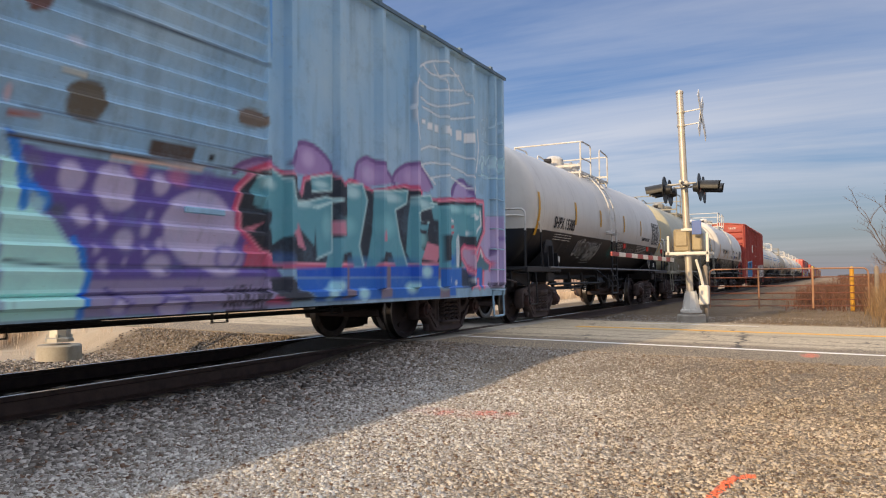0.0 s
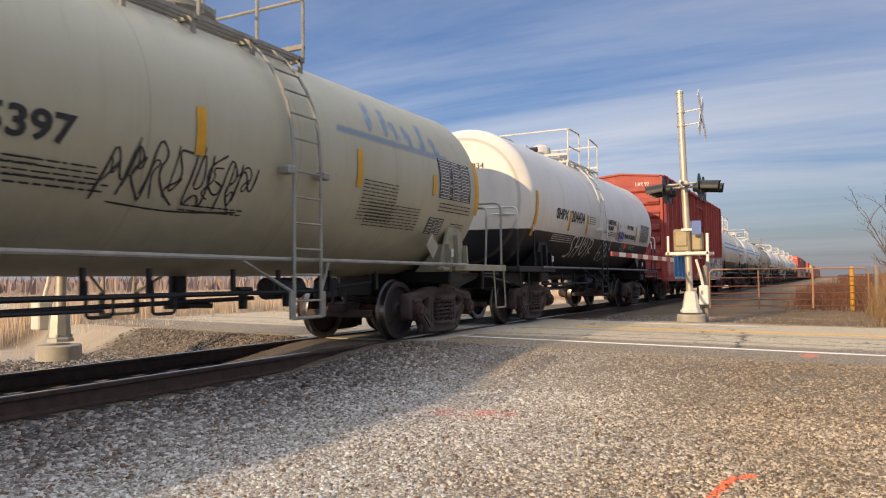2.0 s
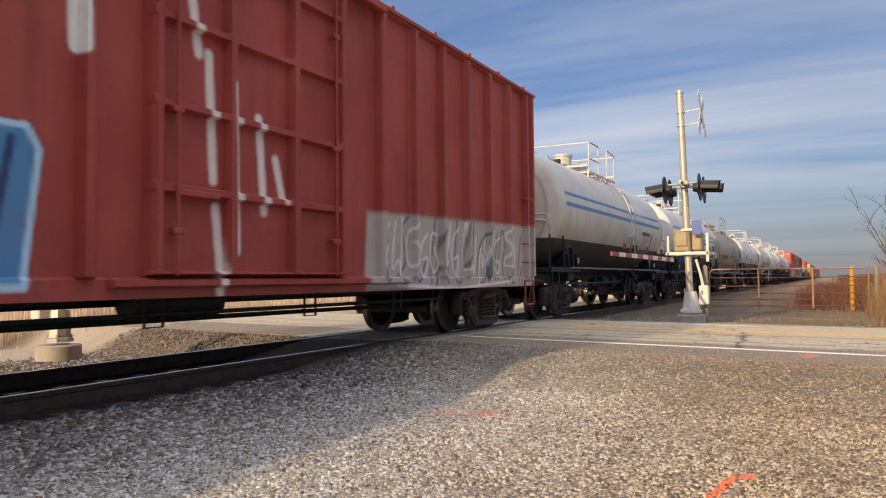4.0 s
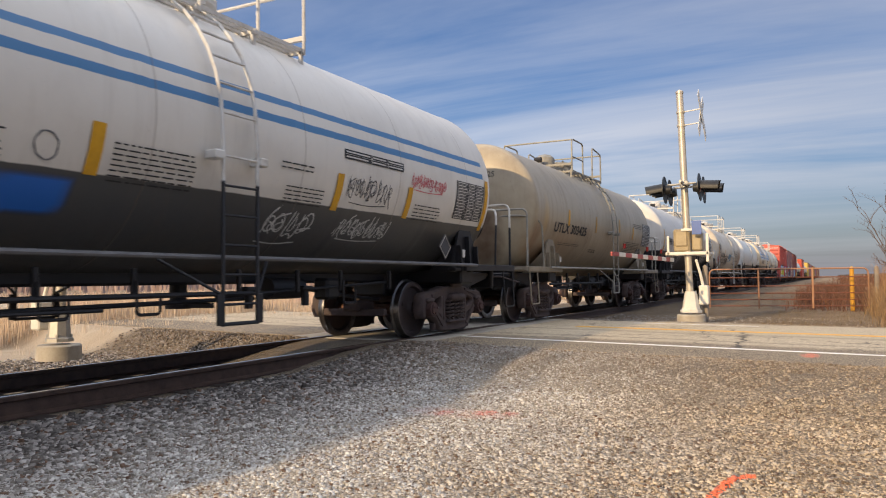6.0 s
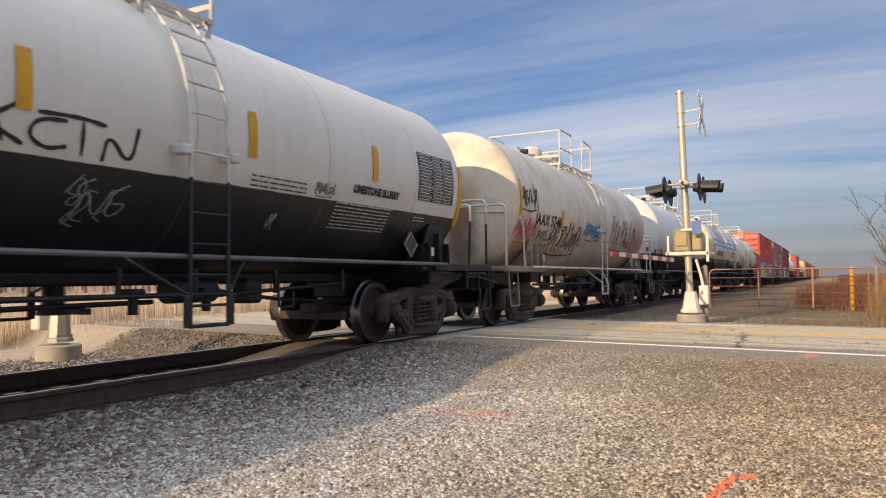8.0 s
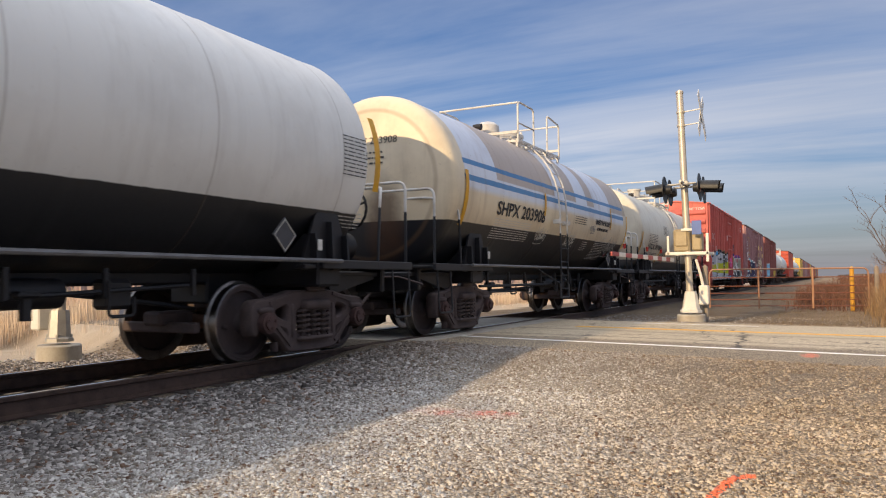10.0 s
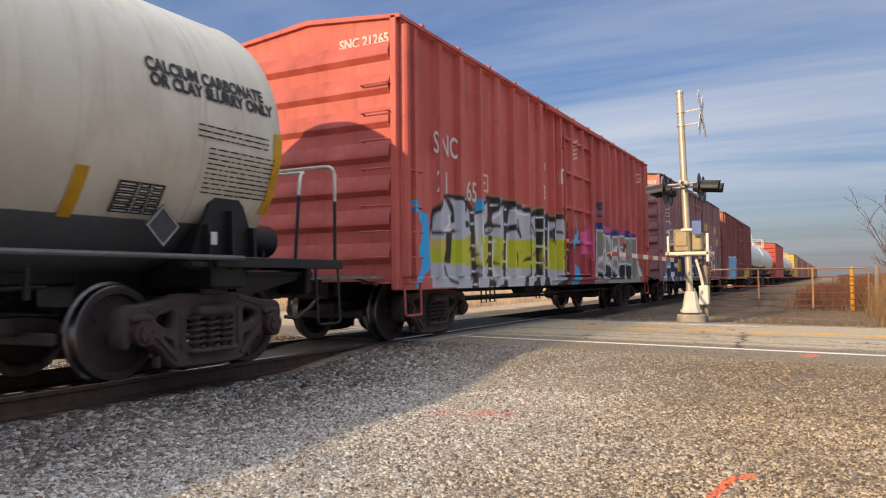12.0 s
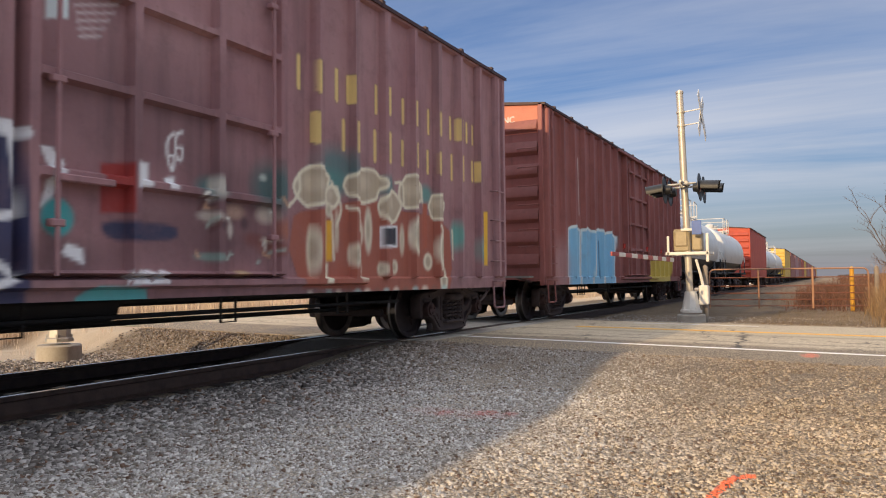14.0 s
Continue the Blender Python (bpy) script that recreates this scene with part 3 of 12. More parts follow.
def side_frame_mesh():
    """A cast side frame: humped top chord, sloping arms, open spring pocket, pedestal jaws round the bearings."""
    half = [(0.0, 0.80), (0.38, 0.80), (0.60, 0.74), (0.82, 0.71), (1.02, 0.70), (1.09, 0.64), (1.09, 0.40), (1.07, 0.33), (1.00, 0.33), (0.99, 0.52), (0.79, 0.52), (0.78, 0.36), (0.70, 0.33), (0.62, 0.27), (0.52, 0.15), (0.42, 0.10), (0.0, 0.09)]
    outer = half + [(-p[0], p[1]) for p in half[-2:0:-1]]
    big = [(0.46, 0.68), (0.70, 0.62), (0.72, 0.55), (0.60, 0.47), (0.47, 0.44)]
    small = [(0.47, 0.36), (0.56, 0.39), (0.62, 0.42), (0.60, 0.34), (0.52, 0.23), (0.47, 0.22)]
    pocket = [(-0.33, 0.66), (0.33, 0.66), (0.33, 0.23), (-0.33, 0.23)]
    mirror = lambda q: [(-u, w) for u, w in q[::-1]]
    g = Geo()
    g.add(*casting([rounded(o, 1) for o in (outer, big, small, mirror(big), mirror(small), pocket)], 1.0, 0.07, 0.022))
    # ribs cast along the arms, spring seat, bolster end and wear plates
    for sg in (1, -1):
        g.beam((sg * 0.44, 0.18), (sg * 0.74, 0.46), 0.05, 1.085, 1.115)
        g.beam((sg * 0.40, 0.765), (sg * 0.80, 0.675), 0.045, 1.085, 1.11)
        g.box((1.05, sg * 0.395, 0.46), (0.12, 0.05, 0.4), 0.015)
        g.box((1.03, sg * 0.89, 0.60), (0.22, 0.24, 0.07), 0.02)
        g.box((1.0, sg * 0.62, 0.16), (0.1, 0.05, 0.12), 0.015)
    g.box((1.04, 0, 0.235), (0.26, 0.64, 0.05), 0.015)
    g.box((1.06, 0, 0.64), (0.28, 0.5, 0.12), 0.035)
    g.box((1.13, 0, 0.845), (0.08, 0.34, 0.08), 0.02)
    return g.mesh("side_frame", M_IRON, 50)


def bearing_mesh():
    g = Geo()
    g.cyl((1.08, 0, 0), (1.18, 0, 0), 0.12, 16)
    g.cyl((1.18, 0, 0), (1.21, 0, 0), 0.085, 12)
    for k in range(3):
        a = 2.1 * k + 0.4
        g.cyl((1.2, 0.055 * math.cos(a), 0.055 * math.sin(a)), (1.225, 0.06 * math.cos(a), 0.06 * math.sin(a)), 0.019, 6)
    return g.mesh("bearing", M_BEARING)


def spring_mesh():
    g = Geo()
    r = 0.09
    g.tube([(1.07 + r * math.cos(a), r * math.sin(a), 0.27 + 0.31 * a / 31.4) for a in np.linspace(0, 31.4, 46)], 0.019, 5)
    g.cyl((1.07, 0, 0.25), (1.07, 0, 0.6), r * 0.62, 8)
    return g.mesh("spring", M_SPRING)


def wheelset_mesh():
    g = Geo()
    for s in (1, -1):
        x = s * 0.72
        prof = [(-0.055, 0.02), (-0.055, 0.1), (-0.02, 0.13), (-0.015, 0.35), (-0.06, 0.375), (-0.072, 0.43), (-0.072, 0.487), (-0.045, 0.49), (-0.03, 0.46), (0.062, 0.454), (0.068, 0.44)]
        face = [(0.068, 0.44), (0.068, 0.375), (0.02, 0.35), (0.0, 0.2), (0.03, 0.13), (0.085, 0.1), (0.085, 0.02)]
        g.lathe(prof[:5], (x, 0, 0), (s, 0, 0), 30)
        g.lathe(prof[4:], (x, 0, 0), (s, 0, 0), 30, 1)
        g.lathe(face, (x, 0, 0), (s, 0, 0), 30)
        g.lathe([(0.0685, 0.42), (0.071, 0.415), (0.071, 0.405), (0.0685, 0.40)], (x, 0, 0), (s, 0, 0), 30)
        for k in range(2):
            a = 3.1 * k + 0.5
            g.box((x + s * 0.02, 0.26 * math.cos(a), 0.26 * math.sin(a)), (0.03, 0.09, 0.05), 0.01)
    g.cyl((-0.66, 0, 0), (0.66, 0, 0), 0.085, 16, mi=2)
    g.cyl((-1.1, 0, 0), (1.1, 0, 0), 0.075, 12)
    return g.mesh("wheelset", [M_WHEEL, M_TREAD, M_AXLE])


WHEELSETS = []
CARS = []
FRAME = 0.28  # the bogies sit a little behind the middle of the body


def trucks(car, half, turning=True):
    for y in (-half + FRAME, half + FRAME):
        t = part("truck", shared("truck", bolster_mesh), None, car, "dirty cast-steel bogie", pose(0, y, 0))
        for turn in (0, 180):
            part("side_frame", shared("side_frame", side_frame_mesh), None, t, at=pose(0, 0, 0, 0, 0, turn))
            if turning:
                for a in (-0.2, 0.0, 0.2):
                    part("coil_spring", shared("spring", spring_mesh), None, t, at=pose(0, a, 0, 0, 0, turn))
                for a in (-0.89, 0.89):
                    part("bearing_cap", shared("bearing", bearing_mesh), None, t, at=pose(0, a, WHEEL, 0, 0, turn))
        for a in (-0.89, 0.89):
            w = part("wheelset", shared("wheelset", wheelset_mesh), None, t, "dark steel wheels on a rusty axle", pose(0, a, WHEEL))
            if turning:
                WHEELSETS.append((w, a))


def coupler_mesh():
    g = Geo()
    g.box((0, 0.25, 0.84), (0.16, 0.7, 0.2), 0.03)
    g.box((0.03, -0.12, 0.84), (0.28, 0.2, 0.28), 0.06)
    g.box((-0.12, -0.24, 0.84), (0.1, 0.16, 0.26), 0.04)
    g.box((0, 0.62, 0.84), (0.44, 0.18, 0.36), 0.03)
    g.tube([(0.3, 0.4, 0.72), (0.32, 0.1, 0.55), (0.3, -0.15, 0.42), (0.22, -0.3, 0.45)], 0.025, 6)
    g.tube([(0.1, 0.2, 0.98), (0.9, 0.3, 0.98), (1.3, 0.35, 0.86)], 0.018, 6)
    return g.mesh("coupler", M_IRON)


def couplers(car, reach):
    part("coupler", shared("coupler", coupler_mesh), None, car, "knuckle coupler with air hose", pose(0, -reach + 0.2, 0))
    part("coupler", shared("coupler", coupler_mesh), None, car, "knuckle coupler with air hose", pose(0, reach - 0.2, 0, 0, 0, 180))


HEAD = 0.36


def head_bulge(q, head=HEAD):
    """How far a dished head stands out at the share q of its radius: a shallow crown and a tight knuckle."""
    return head * (1 - min(q, 1.0) ** 2.6) ** (1 / 2.8)


def tank_shell(half, head, fine, draw, rings, TANK_R, TANK_Z):
    """Shell and dished heads in one sheet; the near side carries the paint."""
    if fine:
        th = np.concatenate([np.radians(np.linspace(-92, 100, 72)), np.radians(np.linspace(100, 268, 20))[1:-1]])
        ys = np.linspace(-half, half, int(2 * half / 0.07))
    else:
        th = np.radians(np.linspace(-90, 270, 33))[:-1]
        ys = np.linspace(-half, half, 24)
    rows = [(-half - head_bulge(q, head), TANK_R * q) for q in (0.02, 0.3, 0.5, 0.66, 0.78, 0.86, 0.92, 0.96, 0.98, 0.991, 0.997, 0.9994)]
    rs = [(float(y), TANK_R + (0.007 if fine and min(abs(y - r) for r in rings) < 0.04 else 0.0)) for y in ys]
    rows = rows + rs + [(-y, r) for y, r in rows[::-1]]
    n = len(th)
    Y = np.array([r[0] for r in rows])
    Rr = np.array([r[1] for r in rows])
    X = Rr[:, None] * np.cos(th)[None]
    Z = TANK_Z + Rr[:, None] * np.sin(th)[None]
    V = np.stack([X, np.repeat(Y[:, None], n, 1), Z], -1).reshape(-1, 3)
    F = []
    for i in range(len(rows) - 1):
        for k in range(n):
            F.append((i * n + k, i * n + (k + 1) % n, (i + 1) * n + (k + 1) % n, (i + 1) * n + k))
    F.append(tuple(range(n))[::-1])
    F.append(tuple(range((len(rows) - 1) * n, len(rows) * n)))
    me = bpy.data.meshes.new("tank")
    me.from_pydata(V.tolist(), [], F)
    me.polygons.foreach_set("use_smooth", [True] * len(F))
    c = Canvas(V[:, 1], np.where(V[:, 0] > -0.2, TANK_R * np.repeat(th[None], len(rows), 0).ravel(), -99), True)
    if draw and fine:
        draw(c)
    painted(me, c.rgba)
    return me, c.strokes


def frame_pipe(pts, r=0.022):
    return Geo().tube(pts, r, 8)


def bend(a, b, c, r=0.14, n=4):
    """Points round the corner b of the line a-b-c."""
    a, b, c = Vector(a), Vector(b), Vector(c)
    p, q = b + (a - b).normalized() * r, b + (c - b).normalized() * r
    return [p.lerp(b, t).lerp(b.lerp(q, t), t) for t in (i / n for i in range(n + 1))]


def pipe_path(*pts, r=0.14):
    out = [Vector(pts[0])]
    for a, b, c in zip(pts[:-2], pts[1:-1], pts[2:]):
        out += bend(a, b, c, r)
    return out + [Vector(pts[-1])]


def tank_car(label, f, r, paint, low_mat, pipe_mat, draw=None, fine=True, turning=True, brake_wheel=False, dome="round", radius=1.48, climb=-0.55, letter=None, head_text=""):
    """A tank car with its truck centres at f and r on the track when the train stands at 0."""
    car = thing("tank_car", label, "tank car", group="cars of the freight train")
    mid, h = (f + r) / 2 - 0.4, (r - f) / 2
    shell = h + 0.82
    zc = 1.0 + radius
    DIMS[car.name] = (radius, zc)
    dz = 2 * radius - 3.0
    rings = [-shell, shell, -shell + 2.0, -shell + 4.1, 0.4, shell - 2.0, shell - 4.1]
    sheet, strokes = tank_shell(shell, HEAD, fine, draw, rings, radius, zc)
    sheet.materials.append(paint)
    part("tank", sheet, None, car)
    ribbons(car, strokes)
    # sill, bolsters and saddles
    for s in (-1, 1):
        y = s * h + FRAME
        g = Geo().box((0, y + s * 0.45, 0.88), (0.62, 2.9, 0.42), 0.03)
        g.box((0, y + s * 1.62, 0.94), (2.2, 0.1, 0.36), 0.02)
        g.box((0, y + s * 1.2, 1.02), (2.06, 1.2, 0.08), 0.02)
        for sx in (1, -1):
            g.box((sx * 0.62, y + s * 1.3, 0.86), (0.08, 0.7, 0.3), 0.02)
            g.prism([(y + s * 0.3, 1.05), (y + s * 1.5, 1.05), (y + s * 1.5, 0.95), (y + s * 0.5, 0.75)], 0, *sorted((sx * 0.98, sx * 1.02)))
        part("stub_sill", g, M_BLACKSTEEL, car, "sooty draft sill and end beam")
        part("body_bolster", Geo().box((0, y, 0.98), (2.7, 0.46, 0.24), 0.03), M_BLACKSTEEL, car)
        for sx in (1, -1):
            g = Geo()
            g.prism([(y - 0.52, 1.06), (y + 0.52, 1.06), (y + 0.24, 1.72), (y + 0.16, 1.8), (y - 0.16, 1.8), (y - 0.24, 1.72)], 0, *sorted((sx * 1.27, sx * 1.31)))
            g.box((sx * 1.33, y, 1.1), (0.14, 1.1, 0.05), 0.01)
            sad = part("saddle", g, low_mat, car, "welded tank saddle over the bogie")
            if fine:
                for o, tz in ((-0.32, 1.5), (0.0, 1.66), (0.32, 1.5)):
                    gg = Geo().prism([(sx * 0.75, 1.06), (sx * 1.42, 1.06), (sx * 1.39, tz), (sx * 1.21, tz)], 1, y + o - 0.018, y + o + 0.018)
                    part("gusset", gg, low_mat, sad)
        g = Geo()
        g.box((0, y + s * 1.5, 1.13), (2.9, 0.5, 0.05), 0.01)
        for sx in (1, -1):
            g.box((sx * 1.45, y + s * 0.75, 1.13), (0.07, 2.1, 0.11), 0.01)
            g.box((sx * 1.12, y + s * 1.1, 1.13), (0.05, 1.2, 0.09), 0.01)
        deck = part("end_platform", g, low_mat, car, "steel end platform with grating")
        if fine:
            slat = shared("slat" + low_mat.name, lambda: Geo().box((0, 0, 0), (2.8, 0.02, 0.03)).mesh("slat", low_mat))
            for k in range(7):
                part("slat", slat, None, deck, at=pose(0, y + s * (1.30 + 0.065 * k), 1.172))
        g = Geo()
        ye = y + s * 1.72
        g.tube(pipe_path((1.42, ye, 1.12), (1.42, ye, 2.35), (0.45, ye, 2.35)), 0.022, 8)
        g.tube(pipe_path((-1.42, ye, 1.12), (-1.42, ye, 2.35), (-0.45, ye, 2.35)), 0.022, 8)
        g.tube(pipe_path((1.47, y + s * 0.9, 1.12), (1.47, y + s * 0.98, 2.15), (1.2, y + s * 1.42, 2.25), (-1.2, y + s * 1.42, 2.25), (-1.47, y + s * 0.98, 2.15), (-1.47, y + s * 0.9, 1.12), r=0.2), 0.02, 8)
        part("end_handrail", g, M_SPLITPIPE if low_mat is M_BLACKSTEEL else pipe_mat, car, "bent pipe handrail")
        if fine:
            for sx in (1, -1):
                g = Geo()
                ys = y + s * 1.5
                g.tube(pipe_path((sx * 1.46, ys - 0.22, 1.1), (sx * 1.5, ys - 0.22, 0.42), (sx * 1.5, ys + 0.22, 0.42), (sx * 1.46, ys + 0.22, 1.1), r=0.06), 0.015, 6)
                part("stirrup_step", g, low_mat, car)
            g = Geo().box((1.43, y - s * 0.3, 1.36), (0.02, 0.08, 0.13), 0.006)
            part("inspection_plate", g, M_LETTER_WHITE, car, "small white data plate")
    # side running pipes
    for sx in (1, -1):
        part("running_pipe", frame_pipe([(sx * 1.52, -h - 0.3, 1.17), (sx * 1.52, h + 0.3, 1.17)], 0.026), (M_RUNPIPE if low_mat is M_BLACKSTEEL else pipe_mat) if fine else low_mat, car)
    # top platform with rails round the dome
    g = Geo()
    for sx in (1, -1):
        for k in range(5):
            g.box((sx * (0.52 + 0.1 * k), 0.05, 3.86), (0.03, 2.7, 0.045))
        for yy in (-1.28, -0.4, 0.5, 1.38):
            g.box((sx * 0.72, yy, 3.83), (0.5, 0.05, 0.05))
            g.box((sx * 0.92, yy, 3.7), (0.04, 0.05, 0.28))
    for yy in (-1.32, 1.42):
        g.box((0, yy, 4.02), (1.9, 0.05, 0.06))
    part("top_platform", g, pipe_mat, car, "grating walkway round the dome", pose(0, -0.1, dz))
    for sx in (1, -1):
        g = Geo()
        g.tube(pipe_path((sx * 0.95, -1.3, 3.8), (sx * 0.95, -1.3, 4.68), (sx * 0.95, -0.35, 4.68), (sx * 0.95, -0.35, 3.8), r=0.12), 0.022, 7)
        g.tube([(sx * 0.95, -1.3, 4.22), (sx * 0.95, -0.35, 4.22)], 0.018, 6)
        part("top_railing", g, pipe_mat, car, "pipe safety railing", pose(0, -0.1, dz))
        g = Geo()
        g.tube(pipe_path((sx * 0.95, 0.55, 3.8), (sx * 0.95, 0.55, 4.72), (sx * 0.95, 1.4, 4.64), (sx * 0.95, 1.4, 3.8), r=0.1), 0.022, 7)
        part("top_railing", g, pipe_mat, car, "pipe safety railing", pose(0, -0.1, dz))
    g = Geo()
    g.tube([(-0.95, -1.3, 4.66), (0.95, -1.3, 4.66)], 0.022, 7)
    part("top_railing", g, pipe_mat, car, "pipe safety railing", pose(0, -0.1, dz))
    g = Geo()
    g.tube([(-0.95, 1.4, 4.62), (0.95, 1.4, 4.62)], 0.022, 7)
    part("top_railing", g, pipe_mat, car, "pipe safety railing", pose(0, -0.1, dz))
    g = Geo()
    g.lathe([(-0.15, 0.42), (0.16, 0.42), (0.2, 0.46), (0.26, 0.46), (0.3, 0.4), (0.33, 0.02)], (0, 0.2, 4.0), (0, 0, 1), 20)
    for k in range(8):
        a = k * math.pi / 4
        g.cyl((0.43 * math.cos(a), 0.2 + 0.43 * math.sin(a), 4.15), (0.43 * math.cos(a), 0.2 + 0.43 * math.sin(a), 4.32), 0.03, 6)
    part("manway", g, pipe_mat, car, "bolted manway cover", pose(0, -0.1, dz))
    g = Geo()
    if dome == "round":
        g.lathe([(-0.2, 0.27), (0.18, 0.27), (0.28, 0.25), (0.35, 0.17), (0.39, 0.02)], (0.1, -1.0, 4.0), (0, 0, 1), 18)
    else:
        g.cyl((0.1, -1.0, 3.9), (0.1, -1.0, 4.4), 0.24, 16)
        g.cyl((0.1, -1.0, 4.36), (0.1, -1.0, 4.42), 0.27, 16)
    part("valve_dome", g, pipe_mat, car, "rounded valve housing", pose(0, -0.1, dz))
    if fine:
        g = Geo()
        g.cyl((0.1, -1.55, 3.95), (0.1, -1.55, 4.18), 0.05, 8)
        g.cyl((0.02, -1.55, 4.16), (0.2, -1.55, 4.16), 0.07, 8)
        part("vent_pipe", Geo().tube([(0.2, -0.7, 3.98), (0.35, 0.6, 3.98)], 0.03, 6), M_BLACKSTEEL, car, "dark vent pipe", pose(0, -0.1, dz))
        part("vent_valve", g, M_BLACKSTEEL, car, "dark vent valve", pose(0, -0.1, dz))
        # side ladders, bent round the shell
        for sx in (1, -1):
            g = Geo()
            lr = radius + 0.1
            arc = [math.radians(a) for a in (58, 48, 38, 28, 18, 8)]
            for yy in (-0.24, 0.24):
                pts = [(sx * lr * math.cos(a), yy, zc + lr * math.sin(a)) for a in arc] + [(sx * (lr + 0.02), yy, 2.3), (sx * (lr + 0.02), yy, 0.5)]
                g.tube(pts, 0.02, 6)
            rungs = []
            for k in range(13):
                a = math.radians(58 - 11 * k)
                z = zc + lr * math.sin(a) if a > 0 else 2.45 - (k - 5) * 0.29
                x = lr * math.cos(a) if a > 0 else lr + 0.02
                if z > 0.5:
                    rungs.append((sx * x, z))
            g.tube([(sx * (lr + 0.02), -0.24, 0.52), (sx * (lr + 0.02), 0.24, 0.52)], 0.02, 6)
            g.tube([(sx * (lr + 0.02), -0.24, 0.8), (sx * 1.3, -0.75, 1.15)], 0.018, 6)
            g.tube([(sx * (lr + 0.02), 0.24, 0.8), (sx * 1.3, 0.75, 1.15)], 0.018, 6)
            lm = low_mat if sx < 0 else (M_SPLITPIPE if low_mat is M_BLACKSTEEL else pipe_mat)
            lad = part("ladder", g, lm, car, "bent steel side ladder", pose(0, climb, 0))
            for yy in (-0.27, 0.27):
                gb = Geo().box((sx * (lr - 0.02), yy * 1.15, 2.16), (0.16, 0.12, 0.09), 0.012)
                part("ladder_bracket", gb, lm, lad)
                part("step_plate", Geo().box((sx * (lr + 0.02), yy, 0.66), (0.03, 0.1, 0.3), 0.008), lm, lad)
            if sx > 0:
                for x, z in rungs:
                    rm = low_mat if z < 1.9 else pipe_mat
                    bar = shared("rung" + rm.name, lambda: Geo().tube([(0, -0.24, 0), (0, 0.24, 0)], 0.014, 6).mesh("rung", rm))
                    part("rung", bar, None, lad, at=pose(x, 0, z))
        # brake gear and outlet under the tank
        g = Geo()
        rnd = random.Random(int(f * 10))
        g.tube([(0.95, -h + 1.2, 0.8), (0.95, climb + 0.9, 0.8)], 0.028, 7)
        g.tube([(0.95, -h + 1.6, 0.68), (0.95, -1.6, 0.68)], 0.02, 7)
        g.tube([(0.7, climb + 0.6, 0.76), (0.7, h - 1.3, 0.9)], 0.024, 7)
        for k in range(7):
            yy = -h + 1.6 + k * (2 * h - 3.2) / 6 + rnd.uniform(-0.2, 0.2)
            g.box((0.9, yy, 0.93), (0.05, 0.05, 0.28), 0.008)
            if k in (1, 2, 5):
                g.tube(pipe_path((0.95, yy, 0.95), (0.95, yy, 0.62), (0.95, yy + 0.28, 0.62), (0.95, yy + 0.28, 0.8), r=0.05), 0.016, 6)
            if k in (0, 3, 4):
                g.cyl((0.86, yy + 0.2, 0.62), (0.86, yy + 0.2, 0.82), 0.05, 8)
                g.box((0.86, yy + 0.2, 0.84), (0.16, 0.2, 0.06), 0.02)
        # brake cylinder, levers and control valve
        g.cyl((0.5, 1.1, 0.84), (0.5, 1.75, 0.84), 0.14, 14)
        g.box((0.55, 2.3, 0.82), (0.26, 0.3, 0.3), 0.04)
        g.tube([(0.5, 1.75, 0.84), (0.42, 3.0, 0.7), (0.3, h - 0.9, 0.62)], 0.026, 7)
        g.tube([(0.4, -h + 0.9, 0.66), (0.3, 1.1, 0.72)], 0.028, 7)
        if low_mat is M_BLACKSTEEL:
            g.box((0, 0, 0.98), (0.6, 2 * h - 0.6, 0.16), 0.03)
        part("brake_rigging", g, M_BLACKSTEEL, car, "brake pipes and hangers")
        g = Geo()
        g.cyl((0, 0.15, 1.05), (0, 0.15, 0.62), 0.1, 14)
        g.cyl((0, 0.15, 0.7), (0, 0.15, 0.62), 0.15, 14)
        g.box((0.3, 0.15, 0.66), (0.5, 0.06, 0.06), 0.01)
        part("bottom_outlet", g, M_BLACKSTEEL, car, "bottom outlet valve")
        g = Geo()
        g.cyl((0.62, h + 0.7, 1.42), (0.62, h + 1.65, 1.42), 0.2, 18)
        g.lathe([(0, 0.2), (0.05, 0.15), (0.07, 0.02)], (0.62, h + 1.65, 1.42), (0, 1, 0), 18)
        g.box((0.62, h + 0.9, 1.2), (0.3, 0.06, 0.2))
        g.box((0.62, h + 1.45, 1.2), (0.3, 0.06, 0.2))
        part("air_reservoir", g, low_mat, car, "brake air reservoir on the end platform")
        if brake_wheel:
            g = Geo()
            c = Vector((0.75, h + 1.55, 1.95))
            g.tube([c + Vector((0.3 * math.cos(a), 0, 0.3 * math.sin(a))) for a in np.linspace(0, 2 * math.pi, 17)], 0.02, 6)
            for a in (0.3, 1.87, 3.44, 5.0):
                g.tube([c, c + Vector((0.3 * math.cos(a), 0, 0.3 * math.sin(a)))], 0.015, 6)
            g.cyl(c - Vector((0, 0.2, 0)), c + Vector((0, 0.04, 0)), 0.05, 10)
            g.box((0.75, h + 1.35, 1.6), (0.16, 0.12, 0.9), 0.02)
            part("brake_wheel", g, M_BLACKSTEEL, car, "spoked hand brake wheel")
        tilt = Matrix.Rotation(radians(45), 3, "X")
        g = Geo().box((1.39, h - 0.62, 1.45), (0.016, 0.29, 0.29), 0.004, tilt)
        card = part("placard_holder", g, low_mat if low_mat is not M_BLACKSTEEL else M_GREYCARD, car, "dull diamond placard holder")
        rim = Geo()
